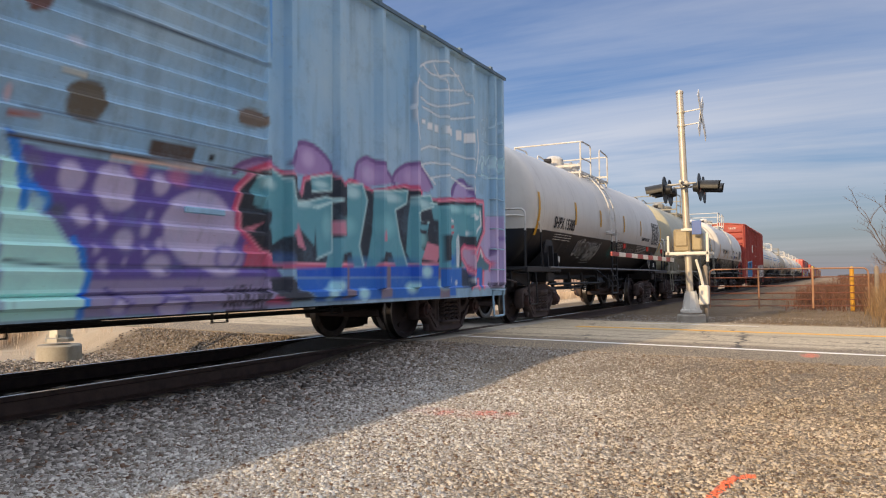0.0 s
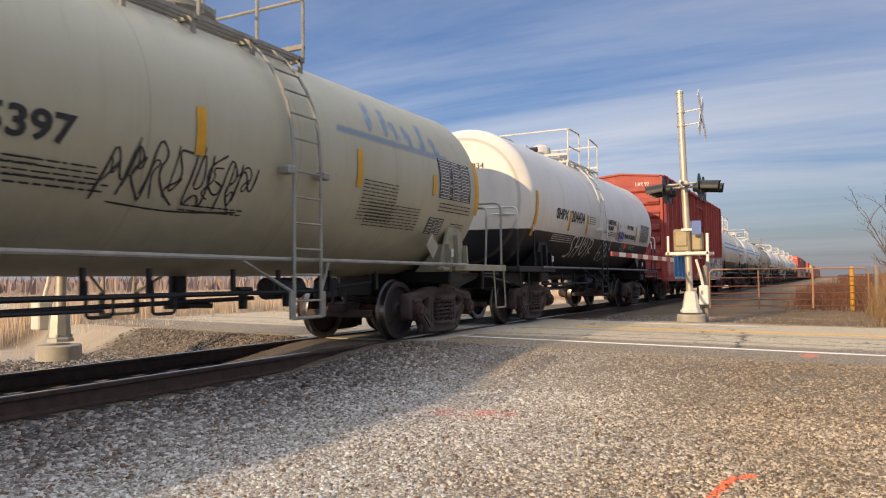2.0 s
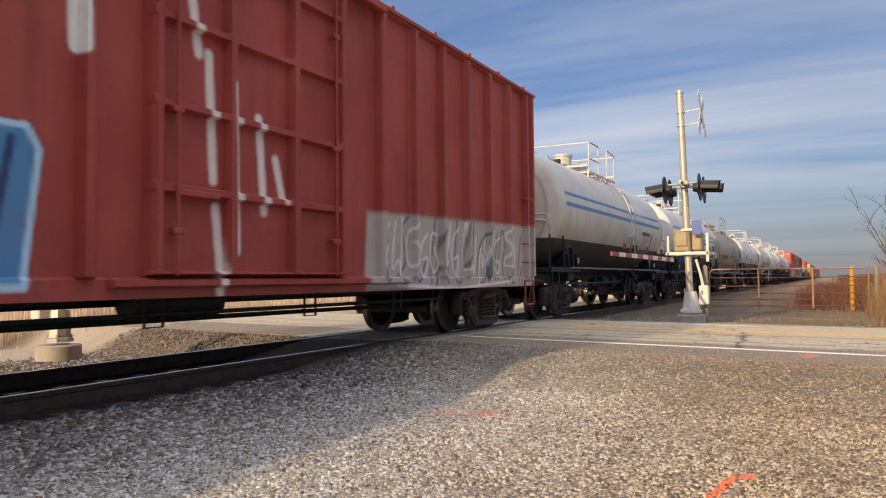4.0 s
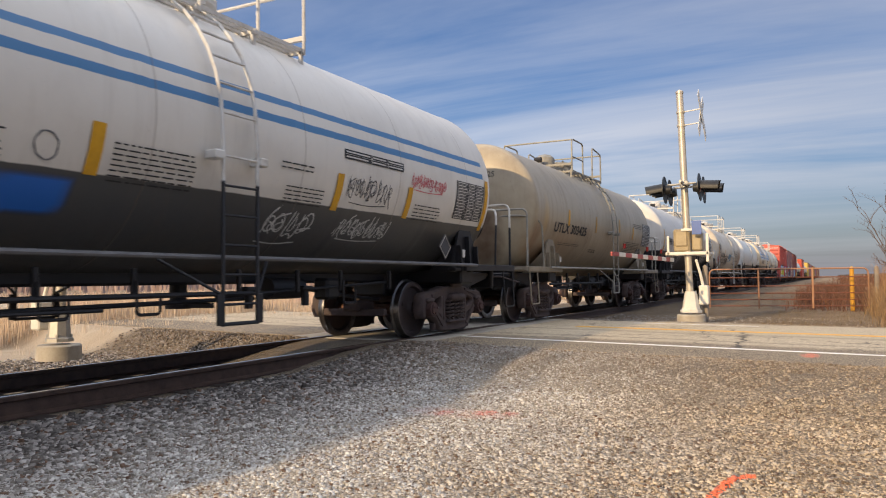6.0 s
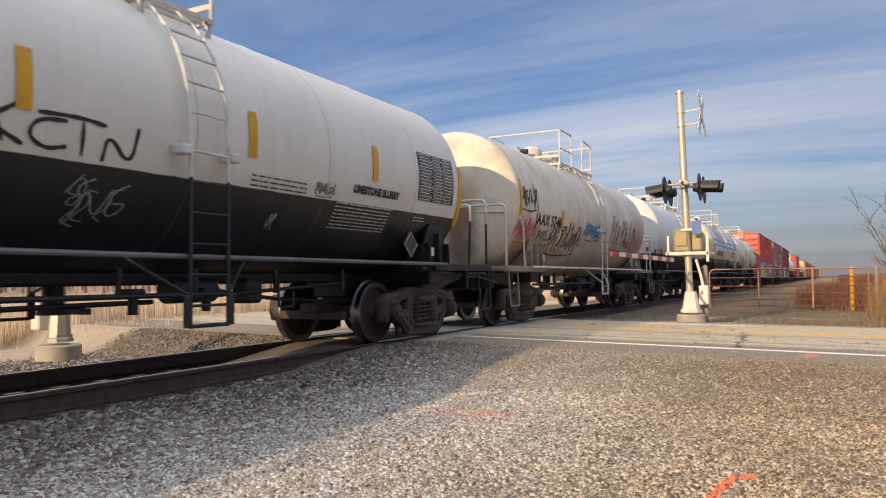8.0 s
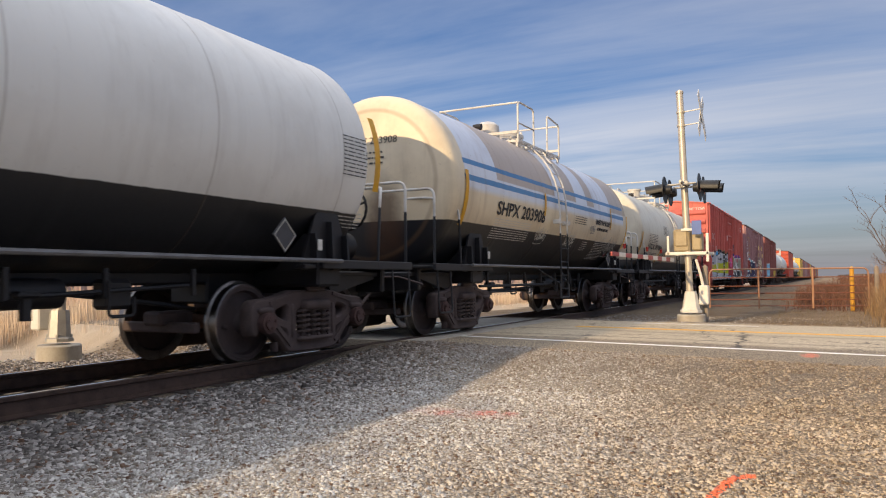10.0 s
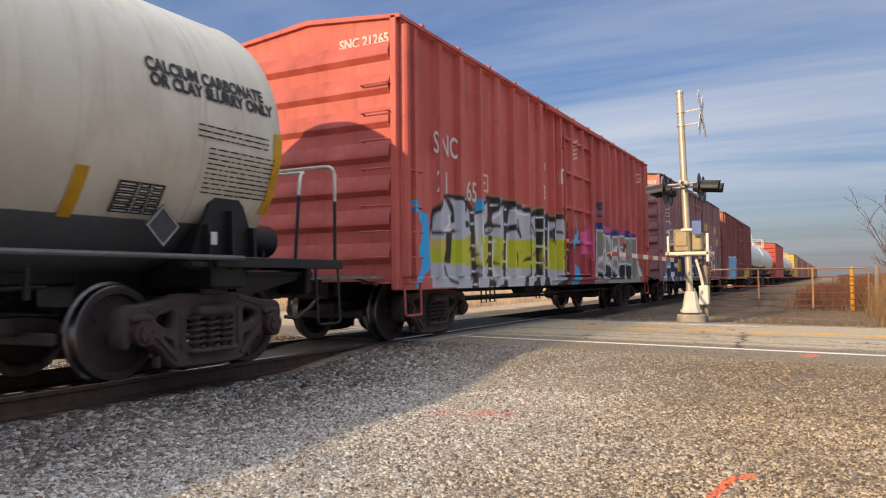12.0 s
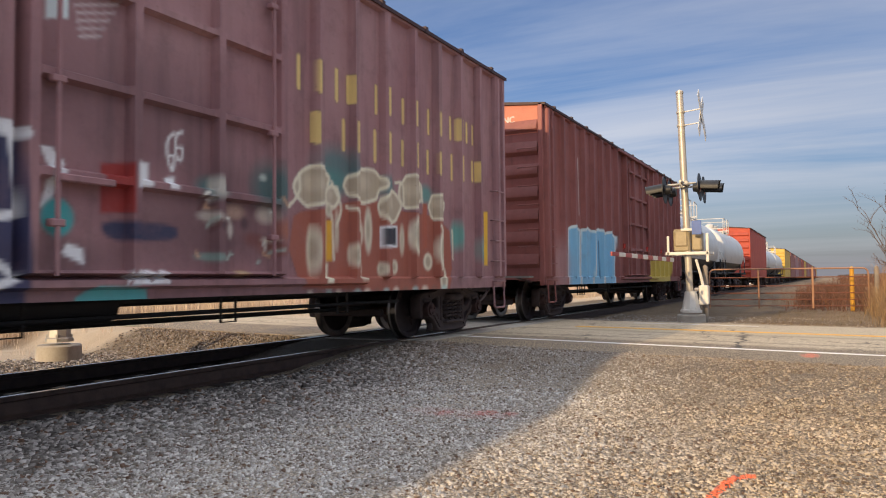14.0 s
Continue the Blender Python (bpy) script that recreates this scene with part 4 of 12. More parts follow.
        for o in ((0, 0.125, 0), (0, -0.125, 0)):
            rim.box(Vector((1.4, h - 0.62, 1.45)) + tilt @ Vector(o), (0.008, 0.012, 0.262), 0, tilt)
            rim.box(Vector((1.4, h - 0.62, 1.45)) + tilt @ Vector((0, 0, o[1])), (0.008, 0.238, 0.012), 0, tilt)
        part("rim", rim, M_GALV, card, "bright thin rim")
    if letter:
        letter(car)
    if head_text:
        def on_head(x, z):
            q = min(0.99, math.hypot(x, z - zc) / radius)
            return (x, -shell - head_bulge(q) - 0.012, z)
        vs, fs = letters(head_text, 0.17, 1.0, 0.0)
        k = 1.0 / max(p[0] for p in vs)
        part("lettering", Geo().add([on_head(-0.42 + p[0] * k, zc + 0.66 + p[1]) for p in vs], fs), M_LETTER_BLACK, car, "stencilled lettering on the head", smooth=0)
        g = Geo()
        rnd = random.Random(len(head_text))
        for i in range(3):
            x, z = -0.2 + 0.06 * i, zc + 0.5 - i * 0.09
            while x < 0.3:
                e = x + rnd.uniform(0.02, 0.08)
                g.add([on_head(x, z), on_head(e, z), on_head(e, z + 0.03), on_head(x, z + 0.03)], [(0, 1, 2, 3)])
                x = e + 0.025
        tagged(part("data_stencil", g, M_LETTER_BLACK, car, "rows of small stencilled data", smooth=0), kind="stuff")
    trucks(car, h, turning)
    couplers(car, h + 2.15)
    CARS.append((car, mid))
    return car, h, shell



# ---- boxcars ----
BOX_W, BOX_SILL, BOX_EAVE = 1.515, 0.79, 4.65


def box_side(half, sill, eave, fine, draw, door, posts, corrugated):
    """The near side as a relief sheet: posts, door with its frame, sill."""
    du = 0.027 if fine else 0.25
    us = np.linspace(-half, half, int(2 * half / du))
    ws = np.linspace(sill, eave, int((eave - sill) / (0.027 if fine else 0.3)))
    U, W = np.meshgrid(us, ws, indexing="ij")
    d0, d1 = door
    X = np.zeros_like(U)
    if fine:
        for p in posts:
            if not d0 - 0.1 < p < d1 + 0.1:
                X = np.maximum(X, np.clip((0.075 - np.abs(U - p)) / 0.022, 0, 1) * 0.11 * (W > sill + 0.18) * (W < eave - 0.1))
        X = np.maximum(X, (W < sill + 0.17) * 0.03)
        X = np.maximum(X, (W > eave - 0.1) * 0.06)
        inside = (U > d0) & (U < d1) & (W > sill + 0.2) & (W < eave - 0.16)
        if corrugated:
            ripple = 0.045 + 0.05 * np.clip(((W - sill) / 0.2) % 1.0 * 1.5 - 0.3, 0, 1)
            ripple = np.where(np.abs(U - d1) < 0.07, 0.1, ripple)
        else:
            rows = np.abs(((W - sill - 0.2) / 0.78) % 1.0 - 0.5) * 0.78
            ripple = 0.05 + 0.075 * np.clip((0.39 - rows < 0.045) * 1.0, 0, 1)
            for v in (d0 + 0.06, (d0 * 2 + d1) / 3, (d0 + d1 * 2) / 3, d1 - 0.06):
                ripple = np.maximum(ripple, np.clip((0.07 - np.abs(U - v)) / 0.022, 0, 1) * 0.14)
        X = np.where(inside, ripple, X)
        track = (U > d0 - 0.4) & (U < d1 + 1.6) & (np.abs(W - sill - 0.14) < 0.05)
        X = np.where(track, 0.11, X)
    nu, nw = U.shape
    V = np.stack([BOX_W + X, U, W], -1).reshape(-1, 3)
    i, k = np.meshgrid(np.arange(nu - 1), np.arange(nw - 1), indexing="ij")
    a = (i * nw + k).ravel()
    F = np.stack([a, a + nw, a + nw + 1, a + 1], 1)
    me = bpy.data.meshes.new("side")
    me.from_pydata(V.tolist(), [], F.tolist())
    me.update()
    c = Canvas(V[:, 1], V[:, 2])
    if draw and fine:
        draw(c)
    painted(me, c.rgba)
    return me


def boxcar(label, mid, half, coat, roof_mat, draw=None, fine=True, door=(-1.6, 1.6), corrugated=False, truck=6.25, eave=BOX_EAVE, sill=BOX_SILL, end_panel=None, end_text="", turning=True, posts=12):
    car = thing("boxcar", label, "boxcar", group="cars of the freight train")
    s, e = sill, eave
    spray, paint = coat
    roof_mat = roof_mat or paint
    ps = [-half + 0.14] + [-half + (i + 0.5) * 2 * half / posts for i in range(posts)] + [half - 0.14]
    side = part("side", box_side(half, s, e, fine, draw, door, ps, corrugated), None, car)
    side.data.materials.append(spray)
    g = Geo()
    g.prism([(-half, s), (half, s), (half, e), (-half, e)], 0, -BOX_W, -BOX_W + 0.05)
    part("side", g, paint, car)
    part("floor", Geo().box((0, 0, s + 0.22), (2 * BOX_W - 0.1, 2 * half - 0.1, 0.1)), M_BLACKSTEEL, car)
    for sy in (-1, 1):
        g = Geo()
        y = sy * (half - 0.03)
        g.prism([(-BOX_W, s + 0.12), (BOX_W, s + 0.12), (BOX_W, e), (0, e + 0.16), (-BOX_W, e)], 1, y - 0.03, y + 0.03)
        for sx in (1, -1):
            g.box((sx * (BOX_W - 0.03), sy * (half + 0.01), (s + e) / 2), (0.1, 0.1, e - s), 0.01)
        wall = part("end", g, paint, car, "ribbed steel end wall")
        n = 7
        dh = (e - s - 0.5) / n
        o = sy * half
        rib = Geo().prism([(o - sy * 0.005, 0.06), (o + sy * 0.07, 0.14), (o + sy * 0.075, 0.2), (o - sy * 0.005, dh - 0.1)], 0, -BOX_W + 0.1, BOX_W - 0.1).mesh("rib", paint)
        for k in range(n):
            part("rib", rib, None, wall, at=pose(0, 0, s + 0.3 + k * dh))
        if end_panel:
            gp = Geo()
            gp.prism([(-BOX_W + 0.02, e - 0.62), (BOX_W - 0.02, e - 0.62), (BOX_W - 0.02, e - 0.01), (0, e + 0.145), (-BOX_W + 0.02, e - 0.01)], 1, *sorted((sy * half, sy * (half + 0.012))))
            part("end_panel", gp, end_panel, car, "lighter painted top panel of the end")
        if fine and end_text and sy < 0:
            vs, fs = letters(end_text, 0.2, 0.9, 0.006)
            gt = Geo().add([(0.55 + p[0], -half - 0.016, e - 0.36 + p[1]) for p in vs], fs)
            part("lettering", gt, M_LETTER_WHITE, car, "white stencilled lettering", smooth=0)
        if fine:
            iron = Geo().tube(pipe_path((0, -0.22, 0), (0.11, -0.22, 0), (0.11, 0.22, 0), (0, 0.22, 0), r=0.03), 0.014, 6).mesh("grab_iron", paint)
            for k in range(8):
                z = s + 0.1 + 0.36 * k if k < 4 else s + 0.1 + 0.4 * k
                part("grab_iron", iron, None, car, at=pose(BOX_W - 0.3, sy * (half + 0.03), z, 0, 0, 90 * sy))
                if z < 2.7:
                    part("grab_iron", iron, None, car, at=pose(BOX_W - 0.01, sy * (half - 0.34), z))
            g = Geo()
            g.tube(pipe_path((BOX_W + 0.04, sy * (half - 0.1), s + 0.1), (BOX_W + 0.06, sy * (half - 0.1), s - 0.36), (BOX_W + 0.06, sy * (half - 0.55), s - 0.36), (BOX_W + 0.04, sy * (half - 0.55), s + 0.1), r=0.05), 0.018, 6)
            part("stirrup_step", g, paint, car)
            g = Geo()
            g.box((0, sy * (half + 0.2), s + 0.18), (2.6, 0.28, 0.04))
            part("crossover_step", g, M_GREYPIPE, car, "grating step across the end")
    # roof with cross seams
    g = Geo()
    for sx in (1, -1):
        x0, x1 = sorted((0, sx * (BOX_W + 0.09)))
        a = [(0.0, e + 0.17), (sx * (BOX_W + 0.09), e + 0.0), (sx * (BOX_W + 0.09), e - 0.05), (0.0, e + 0.1)]
        g.prism(a, 1, -half - 0.06, half + 0.06)
        if fine:
            for k in range(13):
                y = -half + (k + 0.5) * 2 * half / 13
                g.prism([(0.0, e + 0.21), (sx * (BOX_W + 0.1), e + 0.035), (sx * (BOX_W + 0.1), e - 0.06), (0.0, e + 0.12)], 1, y - 0.04, y + 0.04)
    part("roof", g, roof_mat, car, "low-pitched steel roof with cross seams")
    # underframe
    g = Geo()
    g.box((0, 0, 0.84), (0.5, 2 * half - 0.6, 0.32), 0.03)
    for y in (-truck, truck):
        g.box((0, y, 0.98), (2.7, 0.4, 0.2), 0.03)
    for y in np.linspace(-truck + 2, truck - 2, 5):
        g.box((0, float(y), 0.95), (2.9, 0.14, 0.14))
    g.tube([(1.05, -truck + 1.4, 0.62), (1.05, truck - 1.4, 0.62)], 0.024, 6)
    g.tube([(0.5, -truck + 1.2, 0.55), (0.3, truck - 1.2, 0.5)], 0.03, 6)
    for y in (-4.1, -3.7, -1.2, 1.2, 3.3):
        g.tube([(1.05, y, 0.95), (1.05, y, 0.5), (1.05, y + 0.22, 0.5), (1.05, y + 0.22, 0.95)], 0.016, 6)
    g.cyl((0.55, -1.0, 0.72), (0.55, 0.2, 0.72), 0.17, 14)
    part("underframe", g, M_BLACKSTEEL, car, "centre sill, crossbearers and brake rods")
    if fine:
        # door hardware
        if corrugated:
            door = (0.0, 1.4)
        d0, d1 = door
        for u in (d0 + 0.25, d1 - 0.25) if not corrugated else ():
            g = Geo()
            g.tube([(BOX_W + 0.14, u, s + 0.2), (BOX_W + 0.14, u, e - 0.35)], 0.02, 7)
            for z in (s + 0.6, s + 1.7, e - 0.8):
                g.box((BOX_W + 0.12, u, z), (0.08, 0.12, 0.06), 0.01)
            part("door_rod", g, paint, car, "upright door locking rod in brackets")
        g = Geo()
        g.box((BOX_W + 0.15, d0 + 0.5, s + 0.95), (0.03, 0.5, 0.06), 0.01)
        part("door_hasp", g, paint, car)
        g = Geo()
        g.box((BOX_W + 0.12, (d0 + d1) / 2, e - 0.12), (0.1, 2 * (d1 - d0) * 0.8, 0.07), 0.01)
        part("door_track", g, paint, car, "upper door track")
    trucks(car, truck, turning)
    couplers(car, half + 0.75)
    CARS.append((car, mid))
    return car

# ---- ground, road and track ----
ROAD = lambda x, y0: y0 - 0.16 * (x + 5.9)


def ground_z(x, y):
    x, y = np.asarray(x, float), np.asarray(y, float)
    sm = lambda v, a, b: np.clip((v - a) / (b - a), 0, 1) ** 2 * (3 - 2 * np.clip((v - a) / (b - a), 0, 1))
    near = -0.25 + 0.05 * sm(x, -4.6, -5.6) + 0.05 * sm(x, 1, 8)
    far = -0.22 - 0.18 * sm(x, -8.0, -10.5) - 0.35 * sm(x, -13, -22) - 0.5 * sm(x, -26, -32)
    z = np.where(x > -6.8, near, far)
    edge = ROAD(x, 9.7)
    up = sm(y, edge - np.where(x < -7.5, 1.5, 3.0), edge - 0.3) * (1 - sm(y, ROAD(x, 16.6), ROAD(x, 19.5)))
    top = np.where(x < -18, -0.3, -0.02)
    z = z * (1 - up) + np.minimum(top, 0) * up
    past = sm(y, ROAD(x, 16.6), ROAD(x, 19.5)) * (x > -5.6)
    z = z * (1 - past) + -0.1 * past
    return z


def ground_material():
    k = Mat("gravel_and_winter_ground", 0.9)
    x, y, z = k.axes()
    v = k.n.new("ShaderNodeTexVoronoi")
    k.l.new(k.co, v.inputs["Vector"])
    v.inputs["Scale"].default_value = 72
    v2 = k.n.new("ShaderNodeTexVoronoi")
    k.l.new(k.co, v2.inputs["Vector"])
    v2.inputs["Scale"].default_value = 170
    sep = k.n.new("ShaderNodeSeparateColor")
    k.l.new(v.outputs["Color"], sep.inputs[0])
    stone = k.mix(sep.outputs[0], srgb(122, 108, 90), srgb(208, 190, 162))
    stone = k.mix(k.step(sep.outputs[1], 0.75, 0.9), stone, srgb(86, 80, 78))
    stone = k.mix(k.math("MULTIPLY", k.step(v.outputs["Distance"], 0.5, 0.8), 0.6), stone, srgb(96, 86, 74))
    stone = k.mix(k.math("MULTIPLY", k.step(k.noise(0.7, 5), 0.42, 0.7), 0.5), stone, srgb(122, 104, 82))
    # paler towards the track: colour lifted where the train's shade falls
    paler = k.step(k.math("ADD", x, k.math("MULTIPLY_ADD", k.noise(0.6, 4), 2.4, -1.2)), -0.8, -2.6)
    stone = k.mix(k.math("MULTIPLY", k.math("MULTIPLY", paler, k.step(x, -4.7, -3.6)), 0.5), stone, k.mix(sep.outputs[0], srgb(150, 138, 122), srgb(240, 228, 208)))
    # trampled dirt strip along the road and the path beyond
    dirt = k.mix(k.noise(1.6, 7, 0.65), srgb(72, 60, 46), srgb(138, 116, 86))
    dirt = k.mix(k.math("MULTIPLY", k.step(k.noise(16, 6, 0.7), 0.5, 0.7), 0.45), dirt, srgb(64, 56, 46))
    grass = k.mix(k.noise(3.0, 8, 0.7), srgb(112, 92, 70), srgb(164, 140, 108))
    sand = k.mix(k.noise(1.2, 6, 0.6), srgb(176, 154, 128), srgb(212, 194, 166))
    d = k.math("ADD", y, k.math("MULTIPLY", x, 0.16))
    wob = k.math("MULTIPLY_ADD", k.noise(0.8, 5), 1.6, -0.8)
    c = k.mix(k.math("MULTIPLY", k.step(k.math("ADD", d, wob), 6.0, 7.6), 0.6), stone, k.mix(0.4, dirt, srgb(112, 102, 90)))
    c = k.mix(k.step(k.math("ADD", d, wob), 15.6, 16.6), c, dirt)
    c = k.mix(k.math("MULTIPLY", k.step(k.math("ADD", d, wob), 17.5, 20), k.step(k.math("ADD", x, wob), -1.4, 0.2)), c, grass)
    c = k.mix(k.step(d, 40, 80), c, grass)
    c = k.mix(k.step(k.math("ADD", x, wob), 4, 7), c, grass)
    c = k.mix(k.step(k.math("ADD", x, wob), -12.2, -12.9), c, sand)
    c = k.mix(k.step(k.math("ADD", x, wob), -15.2, -16.2), c, grass)
    k.colour(c)
    h = k.math("ADD", v.outputs["Distance"], k.math("MULTIPLY", v2.outputs["Distance"], 0.4))
    return k.bump(k.math("MULTIPLY", h, -1.0), 0.025, 0.9).m


def build_ground():
    def axis(lo, hi, inner0, inner1, step):
        a = np.arange(inner0, inner1 + step / 2, step)
        left = inner0 - np.geomspace(step, inner0 - lo, 34)[::-1] if lo < inner0 else []
        right = inner1 + np.geomspace(step, hi - inner1, 34)
        return np.concatenate([left, a, right])
    xs, ys = axis(-2600, 2600, -16, 6, 0.25), axis(-400, 4200, 0, 26, 0.25)
    X, Y = np.meshgrid(xs, ys, indexing="ij")
    rnd = np.random.RandomState(4)
    Z = ground_z(X, Y) + np.where((np.abs(X) < 60) & (Y < 80) & ((Y < ROAD(X, 9.3)) | (Y > ROAD(X, 16.8))), rnd.normal(0, 0.003, X.shape), 0)
    V = np.stack([X, Y, Z], -1).reshape(-1, 3)
    n = len(ys)
    i, k = np.meshgrid(np.arange(len(xs) - 1), np.arange(n - 1), indexing="ij")
    a = (i * n + k).ravel()
    F = np.stack([a, a + n, a + n + 1, a + 1], 1)
    me = bpy.data.meshes.new("ground")
    me.from_pydata(V.tolist(), [], F.tolist())
    me.polygons.foreach_set("use_smooth", [True] * len(F))
    me.materials.append(M_GROUND)
    me.update()
    return tagged(new("ground", me), "gravel verge running out into dry winter grassland", "ground", kind="structure")


M_GROUND = ground_material()


def asphalt():
    k = Mat("worn_asphalt", 0.85)
    x, y, z = k.axes()
    v = k.noise(42, 6, 0.8)
    c = k.mix(k.step(v, 0.38, 0.62), srgb(108, 96, 80), srgb(226, 206, 172))
    c = k.mix(k.math("MULTIPLY", k.step(k.noise(14, 6, 0.7), 0.5, 0.75), 0.4), c, srgb(128, 114, 96))
    c = k.mix(k.math("MULTIPLY", k.step(k.noise(0.5, 5), 0.4, 0.7), 0.5), c, srgb(186, 168, 138))
    d = k.math("ADD", y, k.math("MULTIPLY", x, 0.16))
    crack = k.n.new("ShaderNodeTexVoronoi")
    crack.feature = "DISTANCE_TO_EDGE"
    k.l.new(k.co, crack.inputs["Vector"])
    crack.inputs["Scale"].default_value = 0.3
    warp = k.n.new("ShaderNodeVectorMath")
    warp.operation = "MULTIPLY_ADD"
    wob = k.n.new("ShaderNodeTexNoise")
    wob.inputs["Scale"].default_value, wob.inputs["Detail"].default_value = 1.6, 6
    k.l.new(k.co, wob.inputs["Vector"])
    k.l.new(wob.outputs["Color"], warp.inputs[0])
    warp.inputs[1].default_value = (1.6, 1.6, 0)
    k.l.new(k.co, warp.inputs[2])
    k.l.new(warp.outputs[0], crack.inputs["Vector"])
    c = k.mix(k.math("MULTIPLY", k.step(crack.outputs["Distance"], 0.007, 0.002), 0.75), c, srgb(52, 46, 42))
    seam = k.math("ABSOLUTE", k.math("SUBTRACT", k.math("ADD", d, k.math("MULTIPLY", k.noise(1.2, 4), 0.25)), 11.35))
    c = k.mix(k.math("MULTIPLY", k.step(seam, 0.05, 0.02), 0.7), c, srgb(66, 58, 52))
    # the rougher, darker strip outside the edge line
    edge = k.math("ADD", d, k.math("MULTIPLY_ADD", k.noise(2.5, 5), 0.3, -0.15))
    shoulder = k.mix(k.step(k.voronoi(55), 0.25, 0.6), srgb(182, 160, 128), srgb(58, 48, 40))
    c = k.mix(k.math("MULTIPLY", k.step(edge, 10.85, 10.6), 0.8), c, shoulder)
    rut = k.math("ABSOLUTE", k.math("SUBTRACT", d, k.math("MULTIPLY_ADD", k.noise(0.5, 3), 0.5, 12.3)))
    c = k.mix(k.math("MULTIPLY", k.step(rut, 0.22, 0.05), 0.35), c, srgb(92, 80, 66))
    # a wide crack across the lane with a frayed edge
    way = k.math("ADD", k.math("MULTIPLY_ADD", k.math("SUBTRACT", y, 10.2), 0.08, x), k.math("MULTIPLY_ADD", k.noise(2.2, 6, 0.7), 0.7, -0.35))
    gap = k.step(k.math("ABSOLUTE", k.math("ADD", way, 1.05)), 0.055, 0.02)
    gap = k.math("MULTIPLY", gap, k.math("MULTIPLY", k.step(y, 10.0, 10.3), k.step(y, 13.6, 13.2)))
    c = k.mix(k.math("MULTIPLY", gap, 0.85), c, srgb(44, 38, 34))
    # orange survey mark
    dot = k.math("ADD", k.math("POWER", k.math("DIVIDE", k.math("ADD", x, 0.22), 0.13), 2.0), k.math("POWER", k.math("DIVIDE", k.math("SUBTRACT", y, 9.76), 0.36), 2.0))
    c = k.mix(k.math("MULTIPLY", k.step(k.math("ADD", dot, k.math("MULTIPLY", k.noise(22, 4), 2.4)), 2.0, 1.2), 0.6), c, srgb(236, 120, 88))
    k.colour(c)
    return k.bump(v, 0.006, 0.7).m


M_ASPHALT = asphalt()
M_LINE_W = worn("worn_white_road_paint", (240, 238, 232), 0.7, 0.0, (180, 168, 150), 0.35, 5)
M_LINE_Y = worn("worn_yellow_road_paint", (232, 172, 40), 0.7, 0.0, (176, 140, 84), 0.25, 5)
M_CONC = worn("weathered_concrete", (176, 168, 154), 0.85, 0.0, (116, 106, 92), 0.5, 3, 0.004)
M_RAIL = worn("rusty_rail_steel", (84, 66, 58), 0.65, 0.4, (44, 34, 30), 0.6, 9)
M_TIE = worn("creosoted_timber", (62, 52, 46), 0.85, 0.0, (36, 30, 27), 0.6, 5)
M_RAILTOP = worn("polished_rail_head", (190, 188, 186), 0.2, 1.0, (120, 112, 106), 0.2, 10)


def strip(g, x0, x1, ya, yb, z, t, n=1):
    """A slab that follows the road's slant."""
    for i in range(n):
        a, b = x0 + (x1 - x0) * i / n, x0 + (x1 - x0) * (i + 1) / n
        vs = [(a, ROAD(a, ya), z), (b, ROAD(b, ya), z), (b, ROAD(b, yb), z), (a, ROAD(a, yb), z)]
        vs += [(p[0], p[1], z - t) for p in vs]
        g.add(vs, [(0, 1, 2, 3), (7, 6, 5, 4), (0, 4, 5, 1), (1, 5, 6, 2), (2, 6, 7, 3), (3, 7, 4, 0)])


def build_road():
    g = Geo()
    strip(g, -5.93, 90, 9.75, 16.3, -0.008, 0.3)
    strip(g, -90, -7.68, 9.75, 16.3, -0.008, 0.3)
    road = whole("road", g, M_ASPHALT, "worn two-lane asphalt road over the crossing", "road", kind="structure", smooth=0)
    g = Geo()
    strip(g, -5.4, 60, 11.0, 11.11, -0.003, 0.003)
    whole("edge_line", g, M_LINE_W, "worn white edge line on the asphalt", "road marking", kind="structure", smooth=0)
    g = Geo()
    strip(g, -4.4, 60, 14.12, 14.3, -0.003, 0.003)
    whole("centre_line", g, M_LINE_Y, "worn yellow centre line on the asphalt", "road marking", kind="structure", smooth=0)
    g = Geo()
    strip(g, -3.6, -1.2, 15.74, 15.80, -0.003, 0.003)
    whole("edge_line", g, M_LINE_W, "worn white line along the far edge of the asphalt", "road marking", kind="structure", smooth=0)
    base = thing("crossing_surface", "concrete crossing panels between the rails", "crossing", kind="structure")
    for k in range(4):
        y = 9.9 + k * 1.62
        for x, w in ((TRACK, 1.24), (NEAR_RAIL + 0.38, 0.5), (TRACK - 1.12, 0.5)):
            gg = Geo().box((x, y + 0.8, -0.105), (w, 1.58, 0.2), 0.012)
            part("panel", gg, M_CONC, base)


